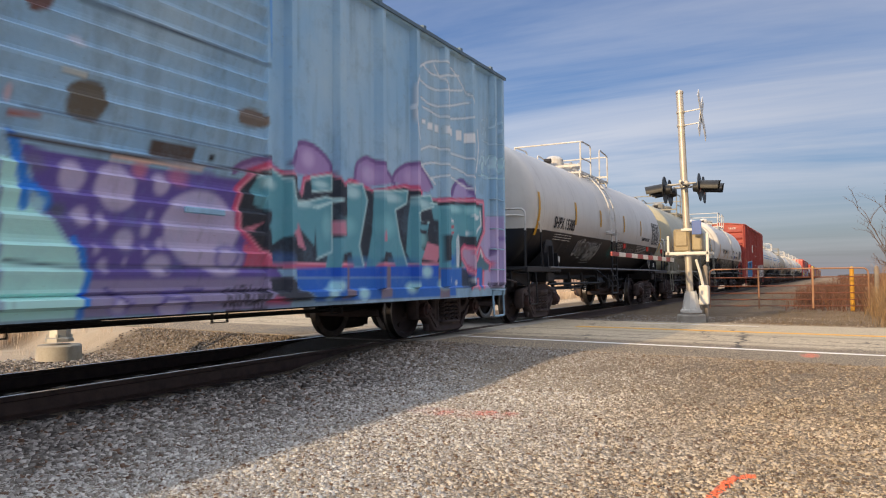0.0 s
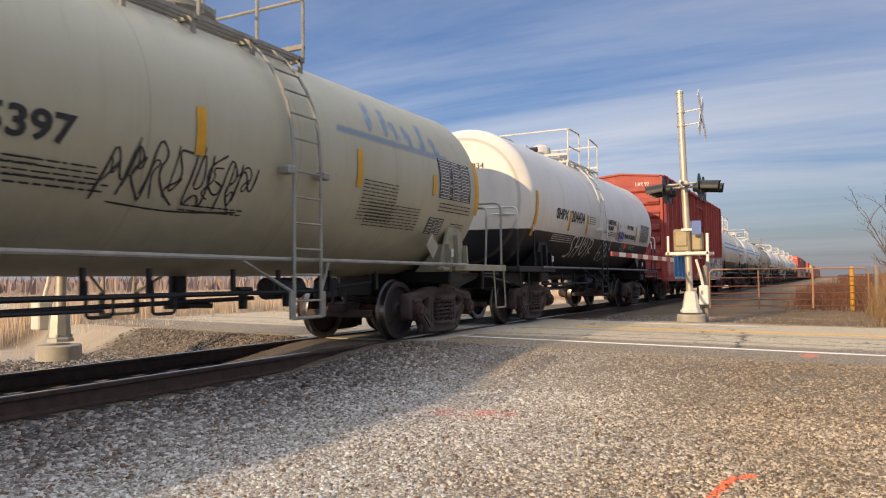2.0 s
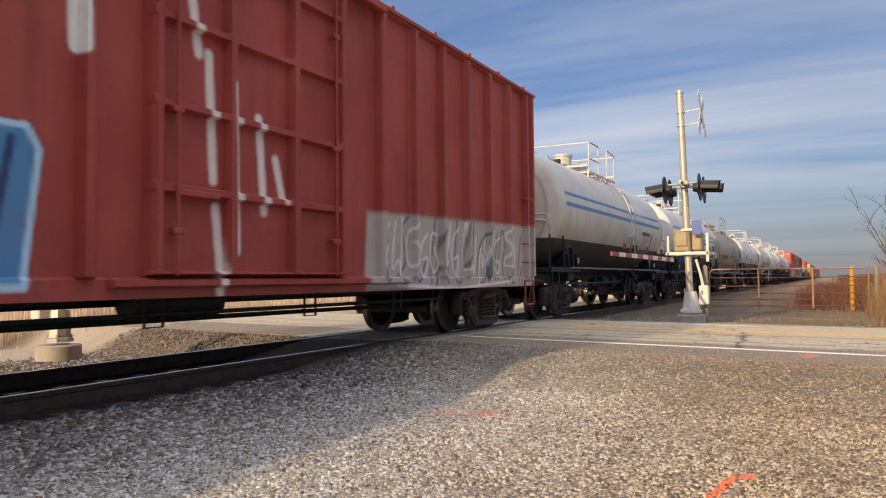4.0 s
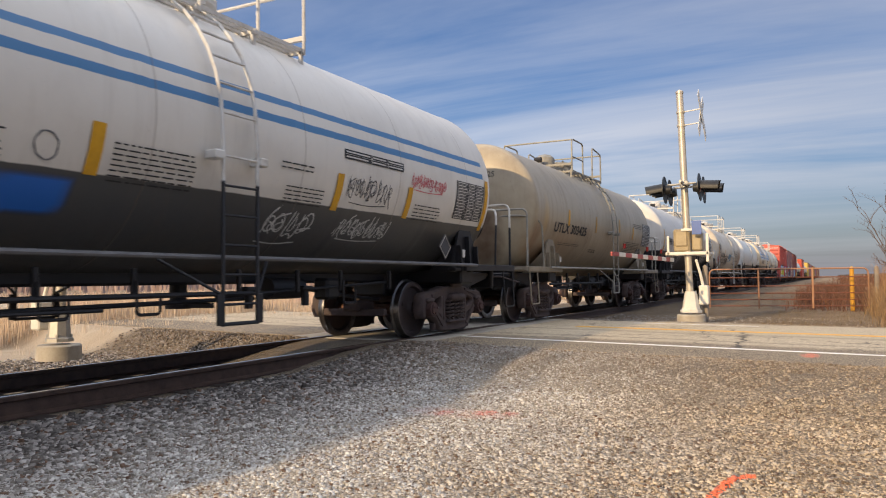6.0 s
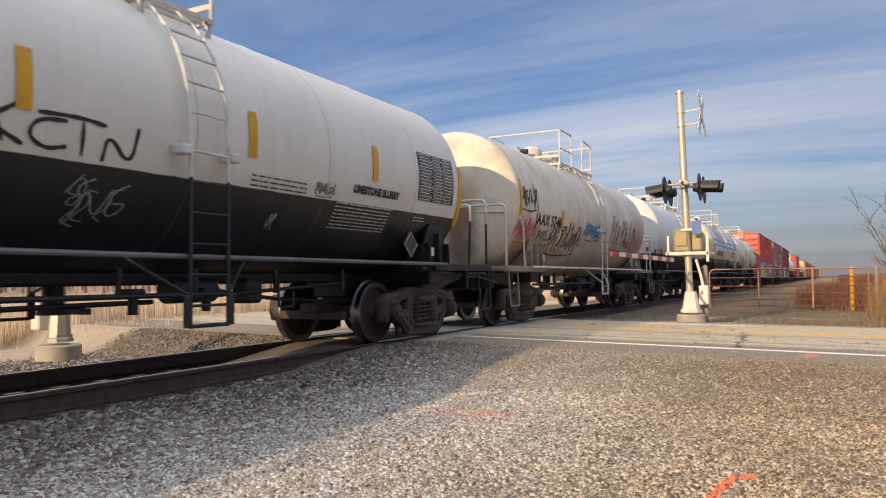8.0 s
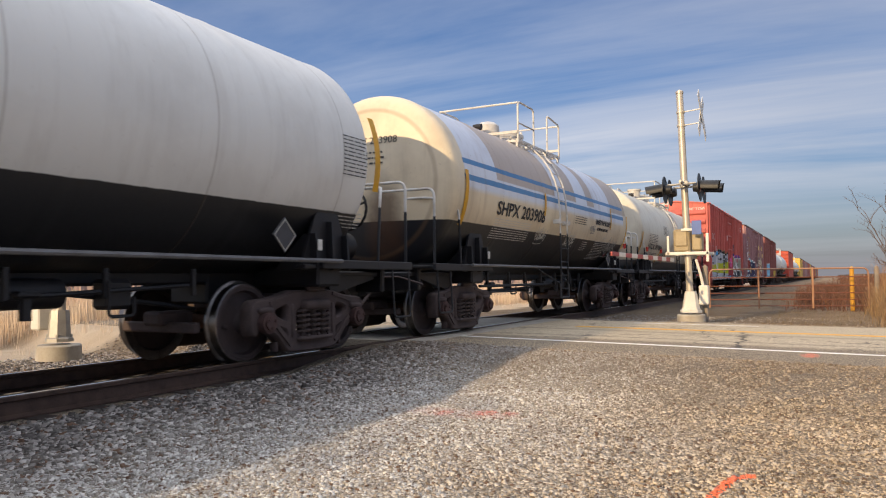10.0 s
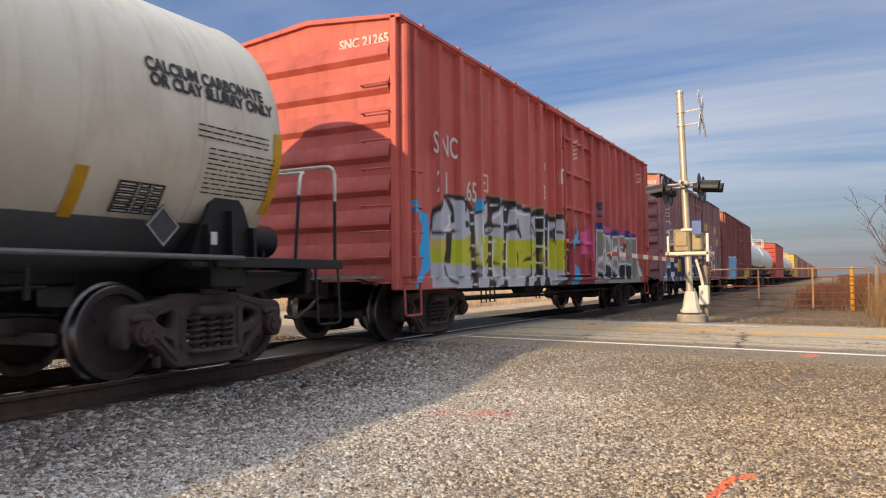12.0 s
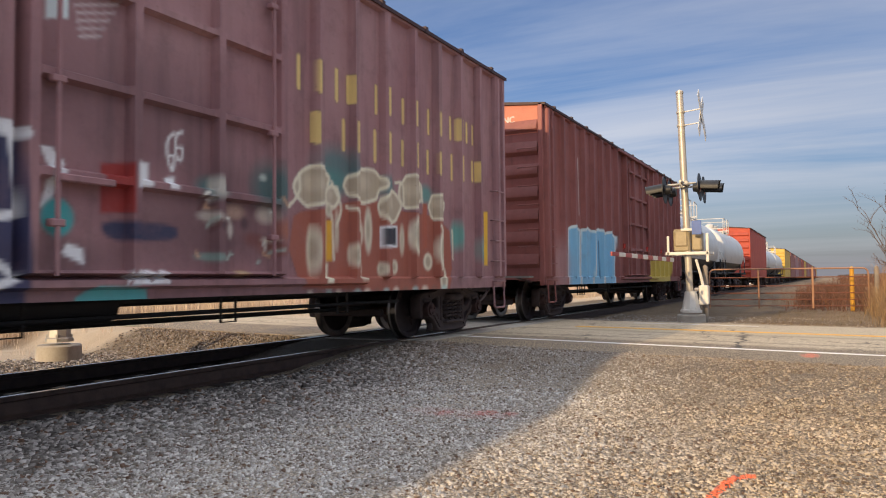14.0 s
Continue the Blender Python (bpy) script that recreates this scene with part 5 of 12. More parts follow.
def build_track():
    prof = [(-0.07, -0.19), (0.07, -0.19), (0.07, -0.178), (0.012, -0.155), (0.009, -0.05), (0.036, -0.038), (0.037, -0.008), (0.03, 0.0), (-0.03, 0.0), (-0.037, -0.008), (-0.036, -0.038), (-0.009, -0.05), (-0.012, -0.155), (-0.07, -0.178)]
    base = thing("track", "single railway track on crushed-stone ballast", "railway track", kind="structure")
    for x in (NEAR_RAIL - 0.005, TRACK - 0.75):
        g = Geo().prism([(x + p[0], p[1]) for p in prof], 1, -120, 900)
        part("rail", g, M_RAIL, base, "rusty rail with a polished head", smooth=0)
        g = Geo().box((x, 390, 0.0015), (0.05, 1020, 0.003))
        part("rail_head", g, M_RAILTOP, base, smooth=0)
    tie = Geo().box((0, 0, 0), (2.6, 0.23, 0.18), 0.015).mesh("tie", M_TIE)
    for k in range(130):
        y = -8 + k * 0.52
        if not 9.0 < y < 16.8:
            part("tie", tie, None, base, at=pose(TRACK + random.uniform(-0.03, 0.03), y, -0.28))


def stones_material():
    k = Mat("crushed_stone", 0.9)
    x, y, z = k.axes()
    r = k.n.new("ShaderNodeNewGeometry").outputs["Random Per Island"]
    tan = k.mix(r, srgb(88, 72, 54), srgb(248, 226, 194))
    grey = k.mix(k.math("POWER", r, 2.2), srgb(72, 66, 62), srgb(220, 212, 204))
    f = k.step(k.math("ADD", x, k.math("MULTIPLY_ADD", k.noise(0.8, 4), 2.0, -1.0)), -5.2, -3.5)
    pale = k.mix(r, srgb(128, 114, 98), srgb(255, 252, 244))
    f2 = k.step(k.math("ADD", x, k.math("MULTIPLY_ADD", k.noise(0.6, 4), 2.4, -1.2)), -2.6, -0.6)
    c = k.mix(f, grey, k.mix(f2, pale, tan))
    c = k.mix(k.step(r, 0.9, 0.93), c, srgb(112, 84, 64))
    c = k.mix(k.math("MULTIPLY", k.step(k.noise(0.7, 5), 0.45, 0.72), k.math("MULTIPLY", f2, 0.5)), c, srgb(110, 94, 76))
    # trodden, dirtier stone towards the road
    trod = k.step(k.math("ADD", k.math("ADD", y, k.math("MULTIPLY", x, 0.16)), k.math("MULTIPLY_ADD", k.noise(0.9, 4), 1.6, -0.8)), 6.4, 8.2)
    c = k.mix(k.math("MULTIPLY", trod, 0.5), c, srgb(124, 106, 86))
    grain = k.noise(140, 3)
    c = k.mix(k.math("MULTIPLY", grain, 0.35), c, srgb(84, 78, 70))
    def blob(u, v, a, b, rgb, amount):
        nonlocal c
        e = k.math("ADD", k.math("POWER", k.math("DIVIDE", k.math("SUBTRACT", x, u), a), 2.0), k.math("POWER", k.math("DIVIDE", k.math("SUBTRACT", y, v), b), 2.0))
        c = k.mix(k.math("MULTIPLY", k.step(k.math("ADD", e, k.math("MULTIPLY", k.noise(9, 4), 1.2)), 1.5, 1.0), amount), c, srgb(*rgb))
    for u, v in ((-0.61, 4.05), (-0.6, 4.13), (-0.588, 4.21), (-0.58, 4.29), (-0.57, 4.37), (-0.56, 4.45), (-0.547, 4.53), (-0.53, 4.6), (-0.505, 4.66), (-0.475, 4.7), (-0.445, 4.73)):
        blob(u, v, 0.04, 0.07, (240, 122, 84), 0.92)
    blob(-2.72, 5.95, 0.12, 0.16, (222, 96, 84), 0.4)
    blob(-3.05, 5.8, 0.09, 0.14, (222, 96, 84), 0.3)
    blob(-2.5, 6.02, 0.08, 0.12, (222, 96, 84), 0.3)
    blob(-2.9, 5.85, 0.6, 0.25, (214, 108, 92), 0.12)
    blob(-0.2, 9.55, 0.16, 0.4, (236, 110, 74), 0.9)
    k.colour(c)
    return k.bump(grain, 0.003, 0.6).m


def far_ballast():
    """Coarse grey ballast on the shoulder beyond the far rail."""
    rnd = np.random.RandomState(23)
    cube = np.array([(i, j, k) for i in (-1, 1) for j in (-1, 1) for k in (-1, 1)]) * 0.7
    faces = [(0, 1, 3, 2), (4, 6, 7, 5), (0, 4, 5, 1), (2, 3, 7, 6), (1, 5, 7, 3)]
    n = 15000
    x, y = rnd.uniform(-12.8, -7.75, n), 4.0 + 7.0 * rnd.uniform(0, 1, n)
    ok = (y < ROAD(x, 9.6)) & (rnd.uniform(0, 1, n) > np.clip((-11.2 - x) / 1.6, 0, 0.95))
    x, y = x[ok], y[ok]
    n = len(x)
    size = rnd.uniform(0.012, 0.024, n)
    V = (cube[None] + rnd.uniform(-0.4, 0.4, (n, 8, 3))) * size[:, None, None]
    V[..., 0] += x[:, None]
    V[..., 1] += y[:, None]
    V[..., 2] = V[..., 2] * 0.8 + (ground_z(x, y) + 0.3 * size)[:, None]
    me = bpy.data.meshes.new("ballast")
    me.from_pydata(V.reshape(-1, 3).tolist(), [], [tuple(i + 8 * k for i in q) for k in range(n) for q in faces])
    me.materials.append(stones_material())
    tagged(new("ballast", me), "coarse grey ballast on the shoulder of the track", "ballast", kind="stuff")


def build_gravel():
    """Loose crushed stone where the viewer stands, each stone a small solid."""
    rnd = np.random.RandomState(11)
    cube = np.array([(i, j, k) for i in (-1, 1) for j in (-1, 1) for k in (-1, 1)]) * 0.72
    tri = np.array([(0, 1, 3), (0, 3, 2), (4, 6, 7), (4, 7, 5), (0, 4, 5), (0, 5, 1), (2, 3, 7), (2, 7, 6), (1, 5, 7), (1, 7, 3)])
    n = 122000
    x = rnd.uniform(-5.75, 2.4, n * 3)
    y = 2.0 + 8.0 * rnd.uniform(0, 1, n * 3) ** 1.3
    sparse = np.clip((y + 0.16 * (x + 5.9) - 7.0) / 2.4, 0, 0.5)
    keep = (rnd.uniform(0, 1, n * 3) > sparse) & (y < 9.75 - 0.16 * (x + 5.9)) & (x > -5.85) & (x < 0.3 + 0.08 * y) & (0.885 * y - 0.465 * x > 3.8)
    x, y = x[keep][:n], y[keep][:n]
    # spilled along the road's edge, and the rough strip beyond the road
    ex = rnd.uniform(-5.6, 3.5, 5000)
    ey = 9.75 - 0.16 * (ex + 5.9) + np.minimum(rnd.normal(-0.04, 0.09, 5000), 0.2)
    fx = rnd.uniform(-5.2, 2.5, 9000)
    fy = 16.3 - 0.16 * (fx + 5.9) + 0.05 + 4.5 * rnd.uniform(0, 1, 9000) ** 2.0
    x, y = np.concatenate([x, ex, fx]), np.concatenate([y, ey, fy])
    extra = np.concatenate([np.zeros(n if len(x) - 14000 > n else len(x) - 14000), np.full(5000, 0.5), np.full(9000, 0.9)])
    n = len(x)
    ball = np.clip((-3.6 - x) / 1.6, 0, 1)
    size = (0.0056 + 0.0098 * rnd.uniform(0, 1, n) ** 2.4) * (1 + 1.15 * ball + 0.25 * extra)
    s = (cube[None] + rnd.uniform(-0.42, 0.42, (n, 8, 3))) * size[:, None, None] * rnd.uniform(0.7, 1.25, (n, 1, 3))
    tl = rnd.normal(0, 0.5, (n, 1))
    s[..., 2] = s[..., 2] * 0.62 + tl * 0.7 * s[..., 0]
    t = rnd.uniform(0, 6.28, n)
    c, q = np.cos(t)[:, None], np.sin(t)[:, None]
    sx, sy = s[..., 0] * c - s[..., 1] * q, s[..., 0] * q + s[..., 1] * c
    z = np.where(extra == 0.5, np.maximum(ground_z(x, y), -0.05 + 0.04 * (y > 9.75 - 0.16 * (x + 5.9))), ground_z(x, y)) + size * rnd.uniform(-0.25, 0.35, n)
    V = np.stack([sx + x[:, None], sy + y[:, None], s[..., 2] + z[:, None]], -1).reshape(-1, 3)
    F = (tri[None] + (np.arange(n) * 8)[:, None, None]).reshape(-1, 3)
    me = bpy.data.meshes.new("gravel")
    me.vertices.add(len(V))
    me.vertices.foreach_set("co", V.ravel())
    me.loops.add(len(F) * 3)
    me.loops.foreach_set("vertex_index", F.ravel())
    me.polygons.add(len(F))
    me.polygons.foreach_set("loop_start", np.arange(len(F)) * 3)
    me.update(calc_edges=True)
    me.materials.append(stones_material())
    far_ballast()
    tagged(new("gravel", me), "loose tan and grey crushed stone with orange survey marks", "gravel", kind="stuff")


def blades(name, label, category, spots, height, width, mat, seed, lean=0.35):
    """Dry stalks: thin tapered leaning triangles in one sheet of stuff."""
    rnd = np.random.RandomState(seed)
    P = np.asarray(spots)
    n = len(P)
    h = height[0] + (height[1] - height[0]) * rnd.uniform(0, 1, n)
    a = rnd.uniform(0, 6.28, n)
    b = rnd.uniform(0, 6.28, n)
    w = width * rnd.uniform(0.6, 1.4, n)
    l = h * lean * rnd.uniform(0, 1, n)
    dx, dy = np.cos(a) * w, np.sin(a) * w
    lx, ly = np.cos(b) * l, np.sin(b) * l
    v0 = np.stack([P[:, 0] - dx, P[:, 1] - dy, P[:, 2] - 0.03], 1)
    v1 = np.stack([P[:, 0] + dx, P[:, 1] + dy, P[:, 2] - 0.03], 1)
    v2 = np.stack([P[:, 0] + dx * 0.7 + lx * 0.4, P[:, 1] + dy * 0.7 + ly * 0.4, P[:, 2] + h * 0.6], 1)
    v3 = np.stack([P[:, 0] - dx * 0.7 + lx * 0.4, P[:, 1] - dy * 0.7 + ly * 0.4, P[:, 2] + h * 0.6], 1)
    v4 = np.stack([P[:, 0] + lx, P[:, 1] + ly, P[:, 2] + h], 1)
    V = np.stack([v0, v1, v2, v3, v4], 1).reshape(-1, 3)
    F = []
    for i in range(n):
        o = i * 5
        F += [(o, o + 1, o + 2, o + 3), (o + 3, o + 2, o + 4)]
    me = bpy.data.meshes.new(name)
    me.from_pydata(V.tolist(), [], F)
    me.materials.append(mat)
    return tagged(new(name, me), label, category, kind="stuff")


def straw(name, a, b):
    k = Mat(name, 0.85)
    r = k.n.new("ShaderNodeNewGeometry").outputs["Random Per Island"]
    k.colour(k.mix(r, srgb(*a), srgb(*b)))
    return k.m


def tufts(n, x0, x1, y0, y1, seed, per=14, spread=0.12):
    rnd = np.random.RandomState(seed)
    x, y = rnd.uniform(x0, x1, n), rnd.uniform(y0, y1, n)
    x = np.repeat(x, per) + rnd.normal(0, spread, n * per)
    y = np.repeat(y, per) + rnd.normal(0, spread, n * per)
    return np.stack([x, y, ground_z(x, y)], 1)


def build_plants():
    pale = straw("dry_reed", (190, 164, 136), (222, 204, 180))
    brown = straw("dry_weed", (104, 82, 60), (168, 138, 100))
    rust = straw("red_brown_bramble", (70, 46, 38), (124, 86, 64))
    blades("reed_bed", "pale dry reeds along the ditch", "reeds", tufts(3200, -20, -15.6, 6, 56, 1, 12, 0.2), (0.3, 0.75), 0.007, pale, 1, 0.2)
    blades("reed_bed", "pale dry reeds beyond the water", "reeds", tufts(2600, -75, -40, 0, 160, 2, 12, 0.8), (0.7, 1.4), 0.03, straw("reed_far", (194, 164, 142), (220, 196, 174)), 2)
    blades("dry_grass", "short dry grass beside the track bed", "grass", tufts(420, -15.5, -12.4, 1, 60, 3, 9, 0.1), (0.05, 0.16), 0.005, pale, 3)
    blades("weeds", "tangled red-brown winter weeds behind the gate", "weeds", tufts(1500, -1.0, 8, 24.0, 60, 4, 18, 0.3), (0.15, 0.8), 0.006, rust, 4, 0.8)
    blades("weeds", "dry brown weeds beside the gate post", "weeds", tufts(900, 1.2, 4.6, 16.4, 24, 5, 20, 0.2), (0.2, 1.0), 0.0045, brown, 5, 0.7)
    blades("weeds", "thicket of thin brown stems by the gate post", "weeds", tufts(420, 1.5, 4.0, 19.5, 25.5, 9, 22, 0.22), (0.6, 1.7), 0.0045, straw("brown_stems", (112, 78, 56), (178, 140, 100)), 11, 0.45)
    blades("weeds", "low red-brown scrub running out to the horizon", "scrub", tufts(1500, 2, 34, 58, 220, 7, 10, 0.8), (0.3, 0.9), 0.03, rust, 7, 0.6)
    blades("dry_grass", "short dry grass by the road edge", "grass", tufts(420, -1.4, 5, 15.8, 24, 6, 12, 0.2), (0.02, 0.07), 0.004, straw("trodden_grass", (88, 74, 54), (136, 114, 84)), 6)


def build_far():
    water = Geo().add([(-40, -300, -0.95), (-30, -300, -0.95), (-30, 700, -0.95), (-40, 700, -0.95)], [(0, 1, 2, 3)])
    k = Mat("still_water", 0.08)
    k.colour(srgb(70, 78, 86)).bump(k.noise(2.0, 3), 0.01, 0.2)
    whole("water", water, k.m, "still wetland water reflecting the sky", "water", kind="structure", smooth=0)
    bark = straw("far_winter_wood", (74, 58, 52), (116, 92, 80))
    # the same bark with the haze of distance mixed into its colour
    hazy = straw("haze_tinted_winter_wood", (138, 118, 112), (166, 146, 138))
    rnd = np.random.RandomState(8)
    n = 16000
    x = rnd.uniform(9, 260, n)
    y = rnd.uniform(380, 1000, n)
    P = np.stack([x, y, np.full(n, -0.3)], 1)
    blades("far_woods", "bare brown winter woods on the horizon", "woods", P, (2.0, 6.0), 0.5, bark, 8, 0.5)
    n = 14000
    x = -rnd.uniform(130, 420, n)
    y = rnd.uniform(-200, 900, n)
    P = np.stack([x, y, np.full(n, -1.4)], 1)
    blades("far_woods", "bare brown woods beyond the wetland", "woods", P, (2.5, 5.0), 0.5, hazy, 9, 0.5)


def build_tree(x, y, seed, tips, label):
    """A bare many-stemmed shrub: each stem arches from the base to its tip and carries thin side twigs."""
    rnd = random.Random(seed)
    z = float(ground_z(x, y)) - 0.05
    tree = thing("bare_tree", label, "tree", pose(x, y, z))
    crown = Geo()

    def shoot(p, q, r, depth, g):
        p, q = Vector(p), Vector(q)
        d = q - p
        sag = Vector((-d.x * 0.25, rnd.uniform(-0.1, 0.1) * d.length, abs(d.x) * 0.3))
        n = 7
        pts = [p + d * t + sag * (4 * t * (1 - t)) * 0.5 + Vector((rnd.uniform(-1, 1), rnd.uniform(-1, 1), rnd.uniform(-1, 1))) * 0.014 * d.length for t in (i / n for i in range(n + 1))]
        for i in range(n):
            g.cyl(pts[i], pts[i + 1], r * (1 - 0.11 * i), 5, r * (1 - 0.11 * (i + 1)))
        if depth:
            for i in range(2, n + 1):
                for _ in range(rnd.randint(1, 2)):
                    e = d.normalized() * rnd.uniform(0.5, 1.0) + Vector((rnd.uniform(-0.9, 0.9), rnd.uniform(-0.8, 0.8), rnd.uniform(-0.2, 0.7)))
                    shoot(pts[i], pts[i] + e.normalized() * d.length * rnd.uniform(0.12, 0.3), r * 0.42, depth - 1, crown)
    for k, tip in enumerate(tips):
        g = Geo()
        shoot((rnd.uniform(-0.12, 0.12), rnd.uniform(-0.12, 0.12), 0), tip, rnd.uniform(0.017, 0.024), 2, g)
        part("stem", g, M_TWIG, tree)
    part("crown", crown, M_TWIG, tree, "thin bare twigs")


M_TWIG = worn("grey_brown_bark", (96, 78, 68), 0.9, 0.0, (60, 48, 42), 0.5, 8)
build_ground()
build_road()
build_track()
build_gravel()
build_plants()
build_far()
build_tree(1.75, 21.5, 3, ((-1.0, 0.0, 2.75), (-0.85, 0.2, 2.3), (-0.5, -0.1, 2.9), (-0.25, 0.2, 2.8), (-0.6, 0.1, 1.8), (0.2, 0.1, 3.0)), "bare many-stemmed shrub with thin winter twigs")
build_tree(2.3, 22.6, 7, ((-0.9, 0.1, 1.9), (-0.5, 0.0, 2.5), (0.3, 0.1, 2.7), (-1.1, 0.1, 1.4)), "low bare shrub behind the gate post")

# ---- crossing signals and the field gate ----
M_HOOD = worn("black_signal_hood", (22, 23, 25), 0.5, 0.0, (52, 48, 46), 0.3, 5)
M_LENS = worn("dark_red_lens", (92, 16, 14), 0.12, 0.0, (60, 10, 10), 0.2, 5)
M_WHITE = worn("white_enamel", (222, 218, 208), 0.45, 0.0, (150, 138, 120), 0.3, 4)
M_TANBOX = worn("weathered_tan_housing", (170, 154, 122), 0.6, 0.0, (110, 96, 76), 0.45, 4)
M_BLUE = worn("blue_sign_enamel", (34, 82, 158), 0.4, 0.0, (30, 50, 90), 0.2, 4)
M_RED = worn("red_reflective", (160, 62, 58), 0.45, 0.0, (120, 40, 36), 0.3, 6)


def signal_mast(at, arm, label, foot=0.23):
    mast = thing("crossing_signal", label, "crossing signal", at)
    lean = Matrix.Rotation(radians(-1.6), 4, "Y")
    g = Geo()
    g.lathe([(0.0, 0.31), (0.2, 0.3), (0.22, 0.28), (0.22, 0.02)], (0, 0, -0.12), (0, 0, 1), 28)
    part("foundation", g, M_CONC, mast, "round concrete foundation")
    g = Geo()
    g.lathe([(0.0, foot), (0.05, foot), (0.07, foot * 0.84), (0.4, 0.135), (0.46, 0.125), (0.46, 0.09)], (0, 0, 0.14), (0, 0, 1), 8)
    for a in range(4):
        g.cyl((foot * 0.8 * math.cos(a * 1.57 + 0.78), foot * 0.8 * math.sin(a * 1.57 + 0.78), 0.14), (foot * 0.8 * math.cos(a * 1.57 + 0.78), foot * 0.8 * math.sin(a * 1.57 + 0.78), 0.25), 0.025, 6)
    part("base_casting", g, M_WHITE if arm else M_GALV, mast, "tapered base casting")
    g = Geo()
    g.cyl((0, 0, 0.5), (0, 0, 5.02), 0.075, 20)
    g.lathe([(0.0, 0.085), (0.05, 0.085), (0.09, 0.02)], (0, 0, 5.0), (0, 0, 1), 16)
    for z in (4.58, 4.28, 2.98, 1.9):
        g.cyl((0, 0, z - 0.025), (0, 0, z + 0.025), 0.092, 16)
    part("pole", g, M_ALU, mast, "aluminium pole", lean)
    g = Geo()
    for z in (4.58, 4.28):
        g.tube([(0.05, 0, z), (0.42, 0, z + 0.02)], 0.014, 6)
    for s in (-1, 1):
        m = Matrix.Rotation(radians(45 * s), 3, "X")
        g.box((0.44 + 0.012 * s, 0, 4.44), (0.012, 0.23, 1.22), 0.003, m)
    part("crossbuck", g, M_WHITE, mast, "white crossbuck boards on brackets", lean)
    g = Geo()
    g.cyl((0, -0.52, 2.98), (0, 0.52, 2.98), 0.03, 10)
    g.box((0, 0, 2.98), (0.2, 0.2, 0.12), 0.02)
    for s in (-1, 1):
        g.tube([(0, s * 0.3, 2.98), (s * 0.0, s * 0.3, 2.86)], 0.03, 8)
        g.cyl((-0.3, s * 0.3, 2.94), (0.3, s * 0.3, 2.94), 0.025, 8)
    part("lamp_arm", g, M_GALV, mast, "lamp cross arm", lean)
    for sx in (-1, 1):
        for sy in (-1, 1):
            c = Vector((sx * 0.36, sy * 0.3, 2.84))
            g = Geo()
            g.lathe([(0.0, 0.3), (0.012, 0.3), (0.012, 0.1)], c, (sx, 0, 0), 28)
            g.lathe([(-0.14, 0.02), (-0.13, 0.09), (-0.02, 0.11), (0.0, 0.11)], c, (sx, 0, 0), 20)
            lamp = part("lamp", g, M_HOOD, mast, "round black signal lamp", lean)
            g = Geo()
            n = 14
            vs = []
            for i in range(n + 1):
                a = math.radians(-15 + 210 * i / n)
                ln = 0.44 - 0.12 * abs(i / n - 0.5)
                for r in (0.15, 0.142):
                    vs += [(c.x + sx * 0.01, c.y + r * math.cos(a), c.z + r * math.sin(a)), (c.x + sx * ln, c.y + r * math.cos(a), c.z + r * math.sin(a) - 0.04)]
            fs = []
            for i in range(n):
                o = i * 4
                fs += [(o, o + 1, o + 5, o + 4), (o + 2, o + 6, o + 7, o + 3), (o + 1, o + 3, o + 7, o + 5)]
            g.add(vs, fs)
            part("hood", g, M_HOOD, lamp, "deep black hood")
            part("lens", Geo().lathe([(0.014, 0.11), (0.03, 0.07), (0.036, 0.01)], c, (sx, 0, 0), 20), M_LENS, lamp, "dark unlit red lens")
    # gate mechanism
    g = Geo()
    g.box((-0.16, 0.12, 1.72), (0.34, 0.42, 0.5), 0.03)
    g.box((-0.16, -0.1, 1.76), (0.26, 0.06, 0.34), 0.02)
    g.box((0.16, 0.1, 1.7), (0.2, 0.36, 0.42), 0.03)
    part("gate_motor", g, M_TANBOX, mast, "weathered tan gate motor housing")
    g = Geo()
    g.box((-0.02, -0.2, 1.43), (0.92, 0.06, 0.07), 0.01)
    g.box((-0.42, -0.2, 1.62), (0.05, 0.06, 0.4), 0.01)
    g.box((0.4, -0.2, 1.55), (0.06, 0.06, 0.62), 0.01)
    g.box((-0.02, 0.5, 1.43), (0.92, 0.06, 0.07), 0.01)
    for x in (-0.42, 0.4):
        g.box((x, 0.15, 1.43), (0.05, 0.76, 0.06), 0.01)
    g.box((0, -0.12, 1.95), (0.3, 0.08, 0.06), 0.01)
    part("gate_bracket", g, M_WHITE, mast, "white gate arm bracket")
    g = Geo()
    g.box((0.2, -0.3, 1.98), (0.2, 0.02, 0.3), 0.005)
    g.tube([(0.2, -0.29, 1.98), (0.05, -0.05, 1.98)], 0.012, 6)
    part("notice_sign", g, M_BLUE, mast, "small blue emergency notice")
    g = Geo()
    g.box((0.27, 0.1, 0.52), (0.2, 0.22, 0.42), 0.02)
    g.tube([(0.25, 0.1, 0.7), (0.2, 0.05, 1.0), (0.12, 0.05, 1.3)], 0.03, 8)
    part("junction_box", g, M_WHITE, mast, "white junction box with conduit")
    if arm:
        n = 12
        for k in range(n):
            y0 = -0.3 - k * 0.43
            g = Geo().box((-0.3, y0 - 0.215, 1.29), (0.03, 0.43, 0.09 - 0.002 * k), 0.004)
            part("arm_stripe", g, M_RED if k % 2 else M_WHITE, mast, "red band of the gate arm" if k % 2 else "white band of the gate arm")
        for k in (3, 6, 10):
            g = Geo().cyl((-0.3, -0.3 - k * 0.43, 1.4), (-0.3, -0.3 - k * 0.43, 1.48), 0.024, 10)
            part("arm_lamp", g, M_LENS, mast, "small red gate lamp")
    return mast


